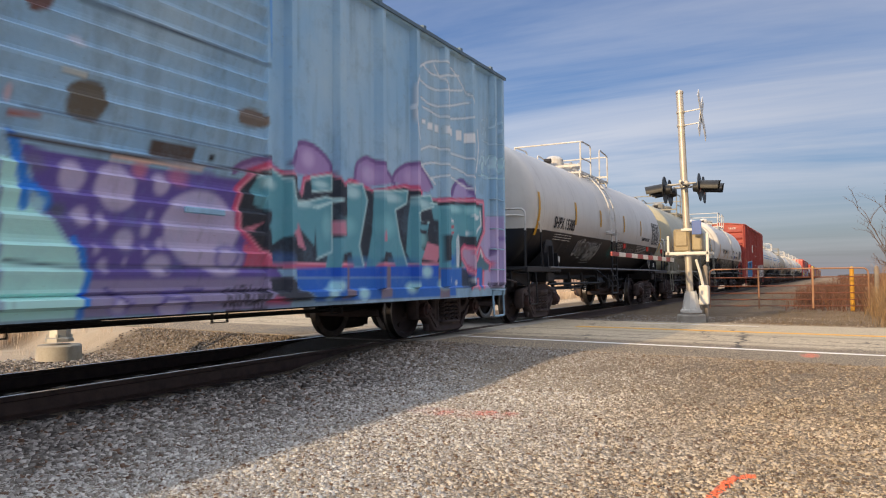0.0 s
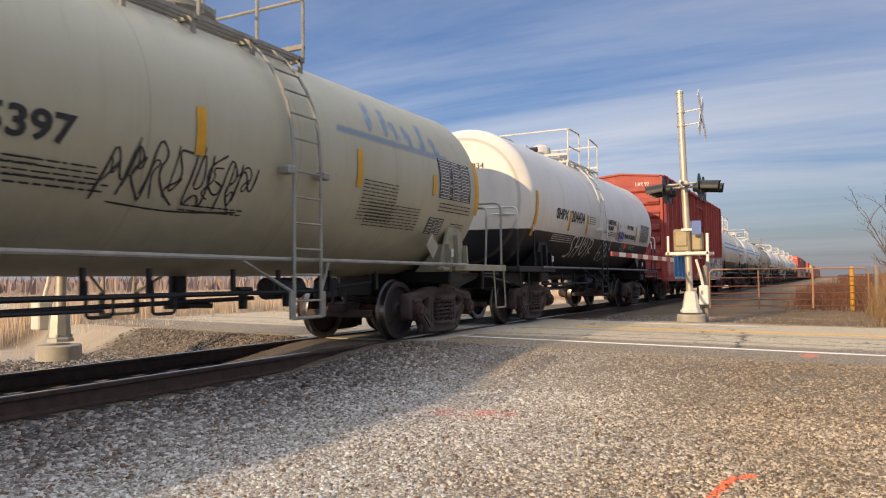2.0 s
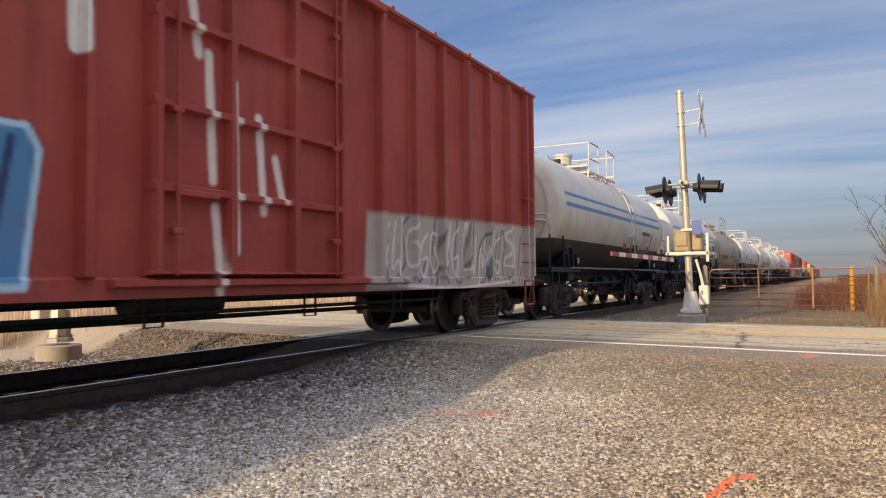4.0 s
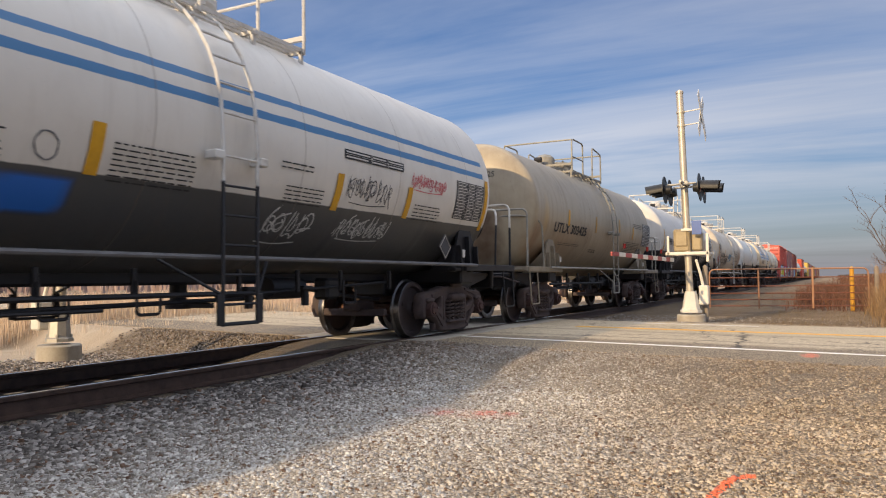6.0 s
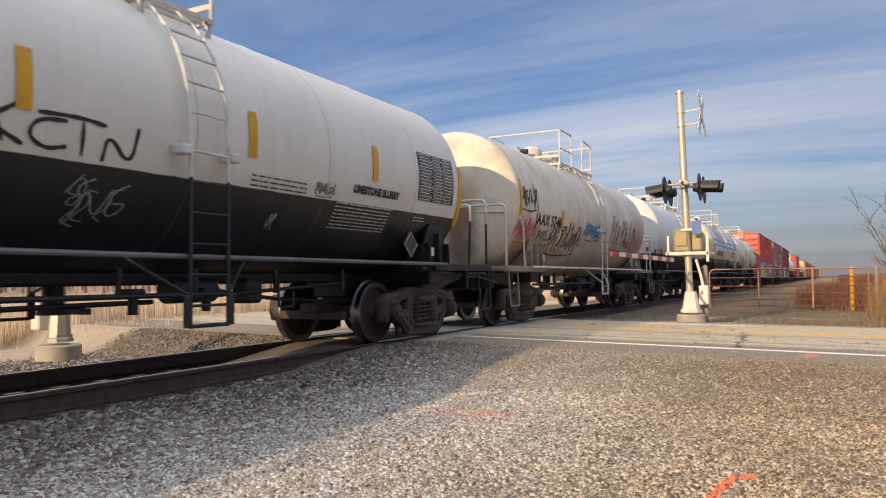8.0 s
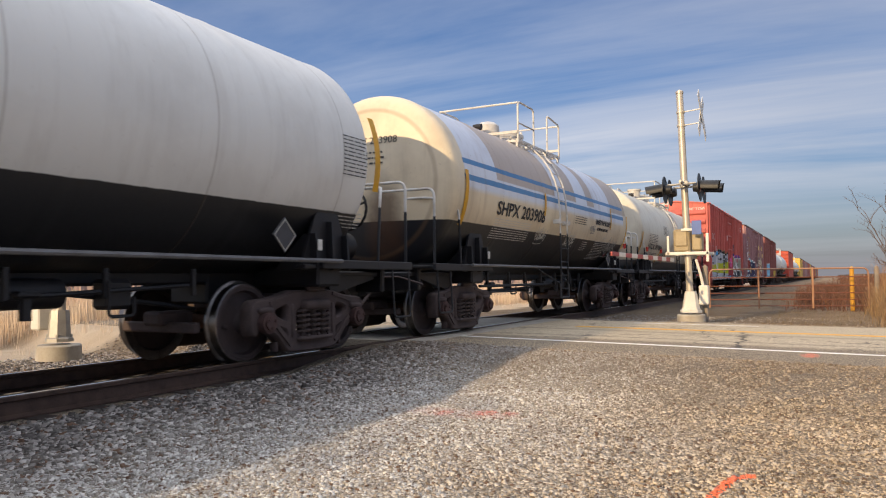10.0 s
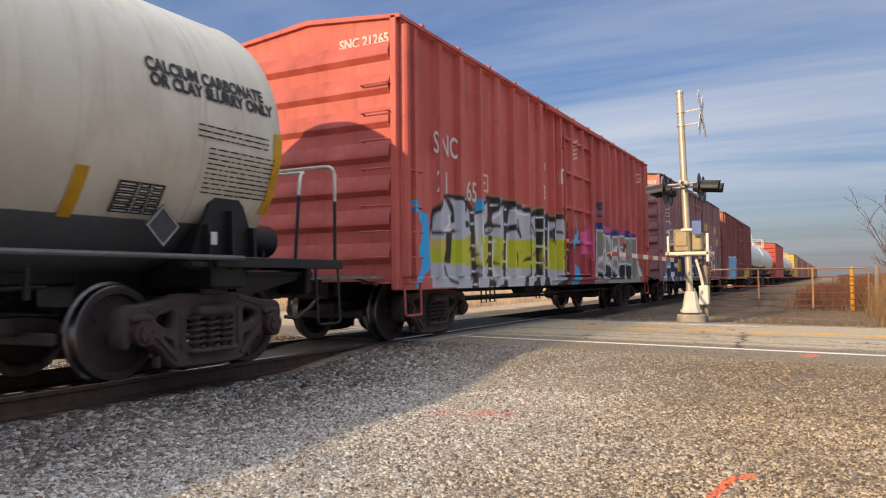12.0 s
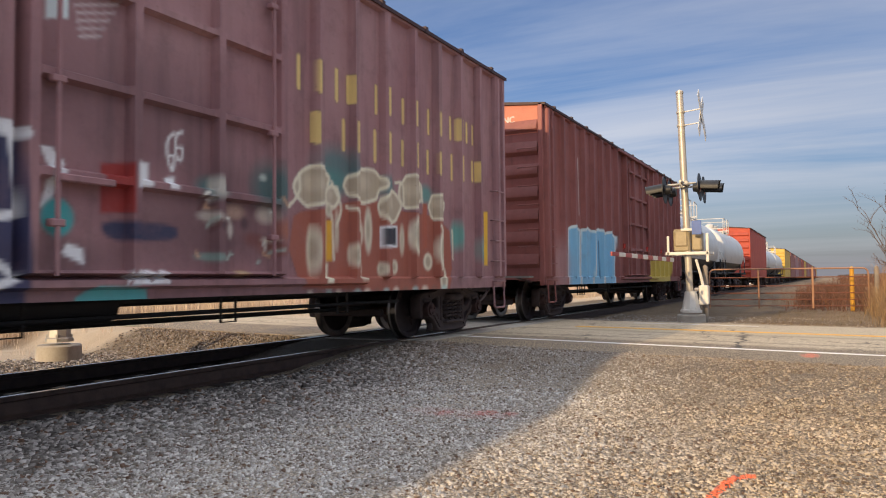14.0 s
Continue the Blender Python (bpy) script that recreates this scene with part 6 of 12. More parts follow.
signal_mast(pose(-2.70, 16.84, 0.02), True, "crossing signal with aluminium pole and lowered striped gate arm")
signal_mast(pose(-10.0, 6.95, -0.06, 0, 0, 180), False, "crossing signal with aluminium pole beyond the track", 0.19)

M_RUSTBAR = worn("rusty_orange_gate_paint", (112, 62, 40), 0.7, 0.0, (84, 50, 36), 0.55, 5)
M_PALEBAR = worn("faded_gate_paint", (168, 126, 96), 0.65, 0.0, (130, 84, 60), 0.5, 5)
M_YPOST = worn("yellow_bollard_paint", (208, 152, 44), 0.6, 0.0, (140, 90, 40), 0.4, 5)
M_POST = worn("weathered_post", (150, 140, 128), 0.85, 0.0, (96, 84, 72), 0.5, 6)


def build_gate():
    a, b = Vector((-3.05, 22.3, -0.1)), Vector((0.95, 23.2, -0.1))
    d = b - a
    turn = math.degrees(math.atan2(d.y, d.x))
    gate = thing("field_gate", "rusty orange tubular steel field gate, closed", "gate", pose(*a, 0, 0, turn))
    L = d.length
    top = pipe_path((0, 0, 0.14), (0, 0, 1.24), (L, 0, 1.24), (L, 0, 0.12), r=0.16)
    part("gate_frame", Geo().tube(top, 0.021, 8), M_PALEBAR, gate, "faded bent pipe frame")
    for z in (0.2, 0.38, 0.56, 0.76, 1.0):
        part("gate_bar", Geo().tube([(0, 0, z), (L, 0, z)], 0.016, 7), M_RUSTBAR, gate)
    for x in (L * 0.32, L * 0.66):
        part("gate_upright", Geo().box((x, 0.0, 0.7), (0.05, 0.035, 1.14), 0.006), M_PALEBAR, gate)
    g = Geo().cyl((0, 0, -0.2), (0, 0, 1.25), 0.06, 12)
    g.lathe([(0.0, 0.06), (0.03, 0.045), (0.05, 0.01)], (0, 0, 1.25), (0, 0, 1), 12)
    for x, y, m, lab in ((-2.44, 17.2, M_POST, "thin grey post beside the signal"), (0.58, 24.3, M_YPOST, "faded yellow steel post by the gate"), (1.15, 23.25, M_POST, "weathered grey gate post")):
        me = g.mesh("post", m)
        whole("post", me, None, lab, "post", pose(x, y, -0.1))


build_gate()

# ---- spray paint and lettering of each car, metres along the car and up its side ----


def draw_blue(c):
    c.poly([(-1.37, 1.86), (-1.23, 1.85), (-1.17, 1.54), (-0.96, 1.39), (-0.78, 1.2), (-0.65, 0.97), (-0.7, 0.66), (-1.35, 0.66)], (158, 200, 194), 1)
    c.poly([(-1.23, 1.97), (-1, 1.94), (0.01, 1.93), (1.1, 1.96), (1.05, 1.51), (1.42, 1.27), (1.76, 1), (1.82, 0.65), (-0.71, 0.66), (-0.65, 0.97), (-0.78, 1.23), (-1.02, 1.47)], (90, 76, 140), 1)
    c.poly([(-0.65, 0.96), (1.82, 0.98), (1.88, 0.64), (-0.7, 0.66)], (132, 122, 152), 0.85)
    c.line([(-1.31, 2.02), (-1.31, 2.02), (-1.3, 2), (-1.28, 1.97), (-1.25, 1.91), (-1.24, 1.87), (-1.22, 1.83), (-1.22, 1.8), (-1.21, 1.74), (-1.2, 1.72), (-1.18, 1.69), (-1.15, 1.67), (-1.1, 1.65), (-1.08, 1.63), (-1.05, 1.61), (-1.04, 1.59), (-1.02, 1.56), (-1.02, 1.54), (-1.01, 1.53), (-1.01, 1.52)], 0.035, (36, 112, 190), 1)
    c.line([(-0.78, 1.28), (-0.78, 1.28), (-0.76, 1.25), (-0.74, 1.21), (-0.7, 1.13), (-0.68, 1.08), (-0.67, 1), (-0.67, 0.93), (-0.69, 0.78), (-0.7, 0.72), (-0.7, 0.67), (-0.71, 0.66)], 0.025, (36, 112, 190), 1)
    c.line([(-1.2, 1.64), (-1.19, 1.51)], 0.03, (36, 112, 190), 1)
    c.cloud(-0.92, 1.49, 0.10, 0.08, (70, 70, 80), 0.8)
    c.cloud(-1.11, 1.84, 0.13, 0.10, (96, 92, 112), 0.7)
    c.cloud(-1.08, 1.54, 0.08, 0.06, (150, 190, 200), 0.8)
    c.disc(-0.81, 1.77, 0.12, (168, 158, 184), 0.8, 0.13)
    c.disc(-0.41, 1.72, 0.20, (168, 158, 184), 0.8, 0.20)
    c.disc(0.05, 1.8, 0.09, (168, 158, 184), 0.8, 0.10)
    c.disc(-0.32, 1.29, 0.10, (168, 158, 184), 0.8, 0.09)
    c.disc(-0.55, 1.43, 0.05, (168, 158, 184), 0.8, 0.07)
    c.disc(-0.12, 1.38, 0.05, (168, 158, 184), 0.8, 0.06)
    c.disc(-0.06, 1.52, 0.03, (168, 158, 184), 0.8, 0.04)
    c.disc(-0.6, 1.2, 0.03, (168, 158, 184), 0.8, 0.04)
    c.disc(-0.12, 1.21, 0.03, (168, 158, 184), 0.8, 0.04)
    c.disc(-0.52, 1.07, 0.05, (168, 158, 184), 0.8, 0.06)
    c.disc(-0.31, 1.11, 0.02, (168, 158, 184), 0.8, 0.03)
    c.disc(0.06, 1.28, 0.05, (168, 158, 184), 0.8, 0.05)
    c.disc(-0.73, 1.46, 0.08, (168, 158, 184), 0.8, 0.08)
    c.disc(0.04, 1.08, 0.14, (168, 158, 184), 0.8, 0.10)
    c.disc(0.54, 1.43, 0.47, (168, 158, 184), 0.9, 0.36)
    c.disc(0.8, 1.14, 0.28, (168, 158, 184), 0.8, 0.16)
    c.disc(0.86, 1.17, 0.17, (110, 100, 156), 1, 0.12)
    c.disc(0.86, 1.17, 0.12, (160, 150, 178), 1, 0.09)
    c.disc(0.21, 0.71, 0.19, (110, 100, 156), 1, 0.15)
    c.disc(0.21, 0.71, 0.14, (160, 150, 178), 1, 0.11)
    c.disc(-0.35, 0.74, 0.11, (110, 100, 156), 1, 0.09)
    c.disc(-0.35, 0.74, 0.08, (160, 150, 178), 1, 0.07)
    c.line([(-0.49, 0.88), (-0.38, 0.82), (-0.26, 0.73)], 0.016, (76, 66, 120), 0.8)
    c.line([(0.02, 0.71), (0.1, 0.79), (0.35, 0.77), (0.44, 0.7)], 0.016, (76, 66, 120), 0.8)
    c.line([(0.35, 0.87), (0.57, 0.86)], 0.016, (76, 66, 120), 0.8)
    c.line([(0.1, 1.03), (0.35, 1.06)], 0.016, (76, 66, 120), 0.8)
    c.scrawl(0.83, 0.78, 0.22, 5, (56, 52, 64), 3, 0.02, 0.9)
    c.cloud(-0.16, 1.91, 0.11, 0.11, (190, 110, 110), 0.6)
    c.cloud(0.26, 1.89, 0.17, 0.12, (180, 110, 130), 0.6)
    c.cloud(0.61, 1.94, 0.14, 0.07, (96, 80, 150), 0.6)
    c.poly([(1.85, 2.28), (1.88, 2.35), (1.9, 2.38), (1.93, 2.42), (1.97, 2.45), (2.05, 2.49), (2.1, 2.51), (2.16, 2.52), (2.2, 2.52), (2.29, 2.51), (2.34, 2.5), (2.4, 2.48), (2.46, 2.46), (2.56, 2.41), (2.6, 2.38), (2.64, 2.35), (2.66, 2.32), (2.67, 2.26), (2.64, 2.23), (2.54, 2.2), (2.4, 2.18), (2.1, 2.14), (1.97, 2.13), (1.87, 2.13), (1.84, 2.15), (1.83, 2.18), (1.83, 2.21), (1.84, 2.24)], (142, 116, 160), 0.85)
    c.line([(1.83, 2.22), (1.83, 2.23), (1.84, 2.25), (1.85, 2.28), (1.88, 2.35), (1.9, 2.38), (1.93, 2.42), (1.97, 2.45), (2.05, 2.49), (2.1, 2.51), (2.16, 2.52), (2.2, 2.52), (2.29, 2.51), (2.34, 2.5), (2.4, 2.48), (2.46, 2.46), (2.56, 2.41), (2.6, 2.38), (2.64, 2.35), (2.66, 2.32), (2.67, 2.26), (2.68, 2.24), (2.68, 2.22), (2.68, 2.21)], 0.025, (104, 76, 124), 0.9)
    c.poly([(3.17, 2.28), (3.19, 2.36), (3.2, 2.39), (3.23, 2.43), (3.27, 2.46), (3.35, 2.5), (3.4, 2.52), (3.45, 2.53), (3.51, 2.52), (3.6, 2.51), (3.66, 2.49), (3.72, 2.48), (3.78, 2.46), (3.88, 2.43), (3.93, 2.41), (3.99, 2.38), (4.03, 2.35), (4.09, 2.3), (4.07, 2.27), (3.97, 2.24), (3.81, 2.21), (3.45, 2.15), (3.31, 2.14), (3.2, 2.13), (3.16, 2.14), (3.16, 2.18), (3.16, 2.2), (3.17, 2.24)], (142, 116, 160), 0.85)
    c.line([(3.16, 2.21), (3.16, 2.22), (3.17, 2.25), (3.17, 2.28), (3.19, 2.36), (3.2, 2.39), (3.23, 2.43), (3.27, 2.46), (3.35, 2.5), (3.4, 2.52), (3.45, 2.53), (3.51, 2.52), (3.6, 2.51), (3.66, 2.49), (3.72, 2.48), (3.78, 2.46), (3.88, 2.43), (3.93, 2.41), (3.99, 2.38), (4.03, 2.35), (4.09, 2.3), (4.11, 2.28), (4.13, 2.26), (4.14, 2.26)], 0.025, (104, 76, 124), 0.9)
    c.poly([(4.08, 2.32), (4.12, 2.39), (4.15, 2.42), (4.21, 2.46), (4.28, 2.5), (4.44, 2.57), (4.53, 2.59), (4.63, 2.61), (4.71, 2.61), (4.85, 2.59), (4.92, 2.57), (5, 2.53), (5.05, 2.49), (5.14, 2.41), (5.17, 2.36), (5.19, 2.32), (5.17, 2.29), (5.12, 2.25), (5.05, 2.24), (4.9, 2.23), (4.72, 2.23), (4.36, 2.25), (4.21, 2.27), (4.11, 2.3)], (142, 116, 160), 0.85)
    c.line([(4.06, 2.27), (4.06, 2.28), (4.07, 2.3), (4.08, 2.32), (4.12, 2.39), (4.15, 2.42), (4.21, 2.46), (4.28, 2.5), (4.44, 2.57), (4.53, 2.59), (4.63, 2.61), (4.71, 2.61), (4.85, 2.59), (4.92, 2.57), (5, 2.53), (5.05, 2.49), (5.14, 2.41), (5.18, 2.37), (5.21, 2.34), (5.22, 2.33)], 0.025, (104, 76, 124), 0.9)
    c.poly([(5.85, 2.31), (5.9, 2.39), (5.94, 2.43), (5.99, 2.46), (6.04, 2.48), (6.13, 2.5), (6.18, 2.5), (6.24, 2.48), (6.28, 2.45), (6.34, 2.37), (6.34, 2.33), (6.29, 2.29), (6.2, 2.27), (5.99, 2.25), (5.91, 2.25), (5.85, 2.27)], (142, 116, 160), 0.85)
    c.line([(5.81, 2.24), (5.81, 2.25), (5.83, 2.27), (5.85, 2.31), (5.9, 2.39), (5.94, 2.43), (5.99, 2.46), (6.04, 2.48), (6.13, 2.5), (6.18, 2.51), (6.21, 2.51), (6.22, 2.52)], 0.025, (104, 76, 124), 0.9)
    c.poly([(1, 2.07), (1.08, 2.13), (1.14, 2.15), (1.21, 2.18), (1.28, 2.2), (1.42, 2.22), (1.5, 2.23), (1.58, 2.22), (1.63, 2.2), (1.73, 2.15), (1.73, 2.13), (1.65, 2.1), (1.51, 2.08), (1.19, 2.04), (1.07, 2.04), (1, 2.04)], (142, 116, 160), 0.85)
    c.line([(0.93, 2.02), (0.94, 2.02), (0.97, 2.04), (1, 2.07), (1.08, 2.13), (1.14, 2.15), (1.21, 2.18), (1.28, 2.2), (1.42, 2.22), (1.49, 2.23), (1.54, 2.24), (1.55, 2.24)], 0.025, (104, 76, 124), 0.9)
    c.cloud(2.22, 2.34, 0.16, 0.14, (182, 160, 192), 0.6)
    c.cloud(3.49, 2.31, 0.22, 0.15, (182, 160, 192), 0.6)
    c.cloud(4.59, 2.4, 0.26, 0.17, (182, 160, 192), 0.6)
    c.poly([(1.02, 1.42), (0.95, 1.61), (0.98, 1.88), (1.16, 2.08), (1.45, 2.2), (1.84, 2.14), (2.07, 1.92), (2.13, 2.13), (2.68, 2.25), (2.78, 2.13), (3.09, 2.22), (3.57, 2.13), (4.45, 2.3), (4.92, 2.25), (4.92, 2.15), (6.9, 2.26), (6.92, 2.01), (6.75, 1.45), (6.49, 1.22), (5.67, 1.11), (1.98, 1.07), (1.55, 1.07)], (176, 70, 104), 1)
    c.poly([(1.07, 1.44), (1, 1.61), (1.03, 1.86), (1.21, 2.05), (1.49, 2.16), (1.88, 2.11), (2.1, 1.9), (2.15, 2.1), (2.7, 2.21), (2.79, 2.1), (3.09, 2.19), (3.56, 2.1), (4.41, 2.26), (4.86, 2.21), (4.86, 2.12), (6.77, 2.22), (6.79, 2), (6.62, 1.48), (6.38, 1.27), (5.59, 1.16), (2.01, 1.11), (1.59, 1.11)], (206, 130, 146), 1)
    c.poly([(1.1, 1.44), (1.04, 1.61), (1.06, 1.85), (1.24, 2.03), (1.52, 2.14), (1.9, 2.09), (2.12, 1.89), (2.17, 2.08), (2.71, 2.19), (2.8, 2.08), (3.1, 2.17), (3.56, 2.09), (4.39, 2.24), (4.83, 2.19), (4.83, 2.11), (6.69, 2.21), (6.71, 1.99), (6.55, 1.49), (6.31, 1.3), (5.54, 1.19), (2.03, 1.14), (1.62, 1.13)], (38, 44, 54), 1)
    c.poly([(1.28, 2.01), (1.6, 2.14), (1.84, 2.04), (1.87, 1.86), (2.01, 1.8), (2.58, 1.93), (2.78, 1.91), (2.39, 1.78), (2.33, 1.34), (2.04, 1.55), (1.82, 1.43), (1.55, 1.3), (1.45, 1.51), (1.53, 1.66), (1.25, 1.72), (1.21, 1.87)], (84, 138, 150), 1)
    c.poly([(2.27, 2.13), (2.68, 2.21), (2.68, 2.02), (2.3, 1.97)], (84, 138, 150), 1)
    c.poly([(2.88, 2.1), (3.34, 2.17), (3.45, 1.97), (3.26, 1.37), (3.37, 1.09), (3.15, 1.09), (3.08, 1.29), (2.77, 1.26), (2.74, 1.08), (2.55, 1.08), (2.64, 1.43), (2.88, 1.48), (2.95, 1.72)], (84, 138, 150), 1)
    c.poly([(2.33, 1.79), (2.68, 1.88), (2.68, 1.28), (2.39, 1.19)], (84, 138, 150), 1)
    c.poly([(3.61, 2.11), (4.49, 2.2), (4.45, 2.02), (4.14, 1.9), (4.26, 1.5), (4.48, 1.1), (4.17, 1.09), (4.03, 1.31), (3.72, 1.31), (3.62, 1.09), (3.41, 1.09), (3.56, 1.56)], (84, 138, 150), 1)
    c.poly([(4.58, 2.12), (5.17, 2.2), (5.27, 2.04), (4.63, 1.89), (4.67, 1.78), (5.11, 1.79), (5.06, 1.63), (4.67, 1.59), (4.71, 1.43), (5.05, 1.34), (4.66, 1.1), (4.43, 1.33), (4.49, 1.79)], (84, 138, 150), 1)
    c.poly([(5.16, 2.08), (6.9, 2.2), (6.87, 1.95), (6.39, 1.92), (6.44, 1.65), (6.13, 1.11), (5.84, 1.11), (5.96, 1.58), (5.69, 1.84), (5.26, 1.84)], (84, 138, 150), 1)
    c.cloud(1.5, 1.97, 0.21, 0.09, (172, 204, 200), 0.7)
    c.cloud(3.12, 2.04, 0.22, 0.10, (172, 204, 200), 0.7)
    c.cloud(3.97, 2.06, 0.43, 0.09, (172, 204, 200), 0.7)
    c.cloud(4.87, 2.05, 0.40, 0.09, (172, 204, 200), 0.7)
    c.cloud(6.03, 2.05, 0.74, 0.10, (172, 204, 200), 0.7)
    c.cloud(2.46, 2.07, 0.21, 0.06, (172, 204, 200), 0.7)
    c.cloud(2.98, 1.61, 0.28, 0.16, (116, 172, 176), 0.7)
    c.cloud(3.88, 1.66, 0.34, 0.22, (116, 172, 176), 0.7)
    c.cloud(6.14, 1.64, 0.44, 0.26, (116, 172, 176), 0.7)
    c.cloud(2.1, 1.81, 0.29, 0.06, (172, 204, 200), 0.7)
    c.cloud(4.86, 1.53, 0.25, 0.19, (116, 172, 176), 0.7)
    c.cloud(2.58, 1.58, 0.13, 0.20, (116, 172, 176), 0.7)
    c.cloud(1.71, 1.18, 0.21, 0.10, (60, 90, 140), 0.7)
    c.cloud(3.26, 1.17, 0.46, 0.10, (56, 110, 150), 0.7)
    c.cloud(4.3, 1.19, 0.46, 0.10, (56, 110, 150), 0.7)
    c.line([(1.28, 2.01), (1.6, 2.14), (1.84, 2.04), (1.87, 1.86), (2.01, 1.8), (2.58, 1.93), (2.78, 1.91), (2.39, 1.78)], 0.01, (172, 204, 200), 0.7)
    c.line([(2.27, 2.13), (2.68, 2.21), (2.68, 2.02), (2.3, 1.97)], 0.01, (172, 204, 200), 0.7)
    c.line([(2.88, 2.1), (3.34, 2.17), (3.45, 1.97), (3.26, 1.37), (3.37, 1.09), (3.15, 1.09)], 0.01, (172, 204, 200), 0.7)
    c.line([(2.33, 1.79), (2.68, 1.88), (2.68, 1.28), (2.39, 1.19)], 0.01, (172, 204, 200), 0.7)
    c.line([(3.61, 2.11), (4.49, 2.2), (4.45, 2.02), (4.14, 1.9), (4.26, 1.5), (4.48, 1.1)], 0.01, (172, 204, 200), 0.7)
    c.line([(4.58, 2.12), (5.17, 2.2), (5.27, 2.04), (4.63, 1.89), (4.67, 1.78), (5.11, 1.79)], 0.01, (172, 204, 200), 0.7)
    c.line([(5.16, 2.08), (6.9, 2.2), (6.87, 1.95), (6.39, 1.92), (6.44, 1.65)], 0.01, (172, 204, 200), 0.7)
    c.poly([(1.84, 1.47), (2.04, 1.59), (2.18, 1.28), (1.9, 1.38)], (178, 112, 128), 1)
    c.poly([(4.9, 1.24), (5.05, 1.49), (5.57, 1.43), (5.35, 1.2)], (178, 112, 128), 1)
    c.poly([(6.19, 1.46), (6.56, 1.39), (6.89, 1.78), (6.68, 1.34), (6.25, 1.11)], (178, 112, 128), 1)
    c.poly([(2.68, 1.65), (2.81, 1.65), (2.83, 1.48), (2.68, 1.49)], (178, 112, 128), 1)
    c.poly([(3.72, 1.61), (3.84, 1.44), (3.69, 1.45)], (178, 112, 128), 1)
    c.poly([(1.07, 1.46), (1.4, 1.55), (1.25, 1.45)], (178, 112, 128), 1)
    c.poly([(4.67, 1.78), (5.06, 1.8), (5.06, 1.75), (4.67, 1.73)], (38, 44, 54), 1)
    c.poly([(4.65, 1.66), (5.06, 1.67), (5.02, 1.61), (4.65, 1.61)], (38, 44, 54), 1)
    c.poly([(1.11, 1.33), (1.4, 1.24), (1.55, 1.07), (1.11, 1.07)], (170, 80, 104), 0.8)
    c.poly([(1.4, 0.97), (1.81, 0.98), (2.27, 0.71), (1.45, 0.7), (1.6, 0.83)], (52, 56, 66), 0.9)
    c.poly([(1.55, 0.78), (1.92, 0.68), (1.45, 0.7)], (176, 70, 104), 0.8)
    c.poly([(1.87, 1.07), (5.57, 1.16), (5.62, 0.98), (1.9, 0.97)], (30, 80, 170), 1)
    c.poly([(1.87, 0.96), (5.89, 0.98), (5.94, 0.67), (2.33, 0.69)], (38, 92, 166), 0.95)
    c.poly([(2.85, 1.1), (3.04, 1.1), (3.04, 0.72), (2.84, 0.71)], (112, 100, 112), 0.85)
    c.poly([(3.74, 1.11), (4.02, 1.12), (4.01, 0.7), (3.73, 0.68)], (112, 100, 112), 0.85)
    c.poly([(5.4, 1.13), (5.73, 1.13), (5.72, 0.65), (5.39, 0.64)], (112, 100, 112), 0.85)
    c.cloud(2.58, 0.77, 0.14, 0.10, (160, 200, 222), 0.85)
    c.cloud(3.33, 0.76, 0.17, 0.10, (160, 200, 222), 0.85)
    c.cloud(4.56, 0.82, 0.22, 0.11, (160, 200, 222), 0.85)
    c.cloud(2.71, 0.87, 0.15, 0.09, (160, 200, 222), 0.85)
    c.cloud(5.04, 1.05, 0.23, 0.12, (160, 200, 222), 0.85)
    c.cloud(5.56, 0.86, 0.25, 0.12, (160, 200, 222), 0.85)
    c.poly([(6.9, 2.01), (7.74, 2.07), (7.84, 0.8), (6.61, 0.79), (6.49, 1.12), (6.82, 1.39)], (150, 140, 172), 0.75)
    c.poly([(5.41, 2.09), (7.04, 2.22), (7.03, 1.73), (6.64, 1.37), (6.4, 1.16), (6.22, 1.13), (5.42, 1.11)], (84, 140, 152), 1)
    c.cloud(5.88, 2.06, 0.44, 0.09, (150, 196, 196), 0.7)
    c.cloud(6.63, 2.07, 0.38, 0.11, (150, 196, 196), 0.7)
    c.cloud(5.84, 1.75, 0.23, 0.13, (120, 170, 176), 0.5)
    c.cloud(6.48, 1.83, 0.39, 0.14, (96, 150, 158), 0.5)
    c.cloud(5.8, 1.22, 0.31, 0.14, (40, 96, 170), 0.85)
    c.cloud(6.05, 1.33, 0.17, 0.15, (60, 100, 150), 0.6)
    c.poly([(5.5, 1.62), (5.9, 1.64), (5.82, 1.48), (5.63, 1.23), (5.51, 1.21)], (44, 52, 60), 1)
    c.poly([(6.12, 1.64), (6.7, 1.64), (6.77, 1.56), (6.61, 1.34), (6.48, 1.4), (6.22, 1.46), (6.19, 1.13), (6.12, 1.13)], (44, 52, 60), 1)
    c.poly([(6.49, 0.98), (6.74, 1.25), (6.94, 1.46), (7.09, 1.29), (7.33, 1.23), (7.31, 1.11), (7.02, 1.06), (6.95, 0.78), (6.52, 0.78)], (70, 104, 116), 1)
    c.poly([(5.47, 1.1), (6.98, 1.13), (6.98, 0.78), (5.47, 0.8)], (40, 96, 170), 0.9)
    c.poly([(6.19, 1.13), (6.4, 1.08), (6.55, 0.79), (6.2, 0.8)], (52, 62, 80), 0.8)
    c.poly([(7.23, 2.04), (7.42, 2.04), (7.57, 1.9), (7.59, 1.63), (7.91, 1.55), (7.9, 0.78), (7.02, 0.77), (7.05, 1.06), (7.35, 1.12), (7.31, 1.24), (7.12, 1.32), (7.08, 1.73)], (160, 148, 180), 0.8)
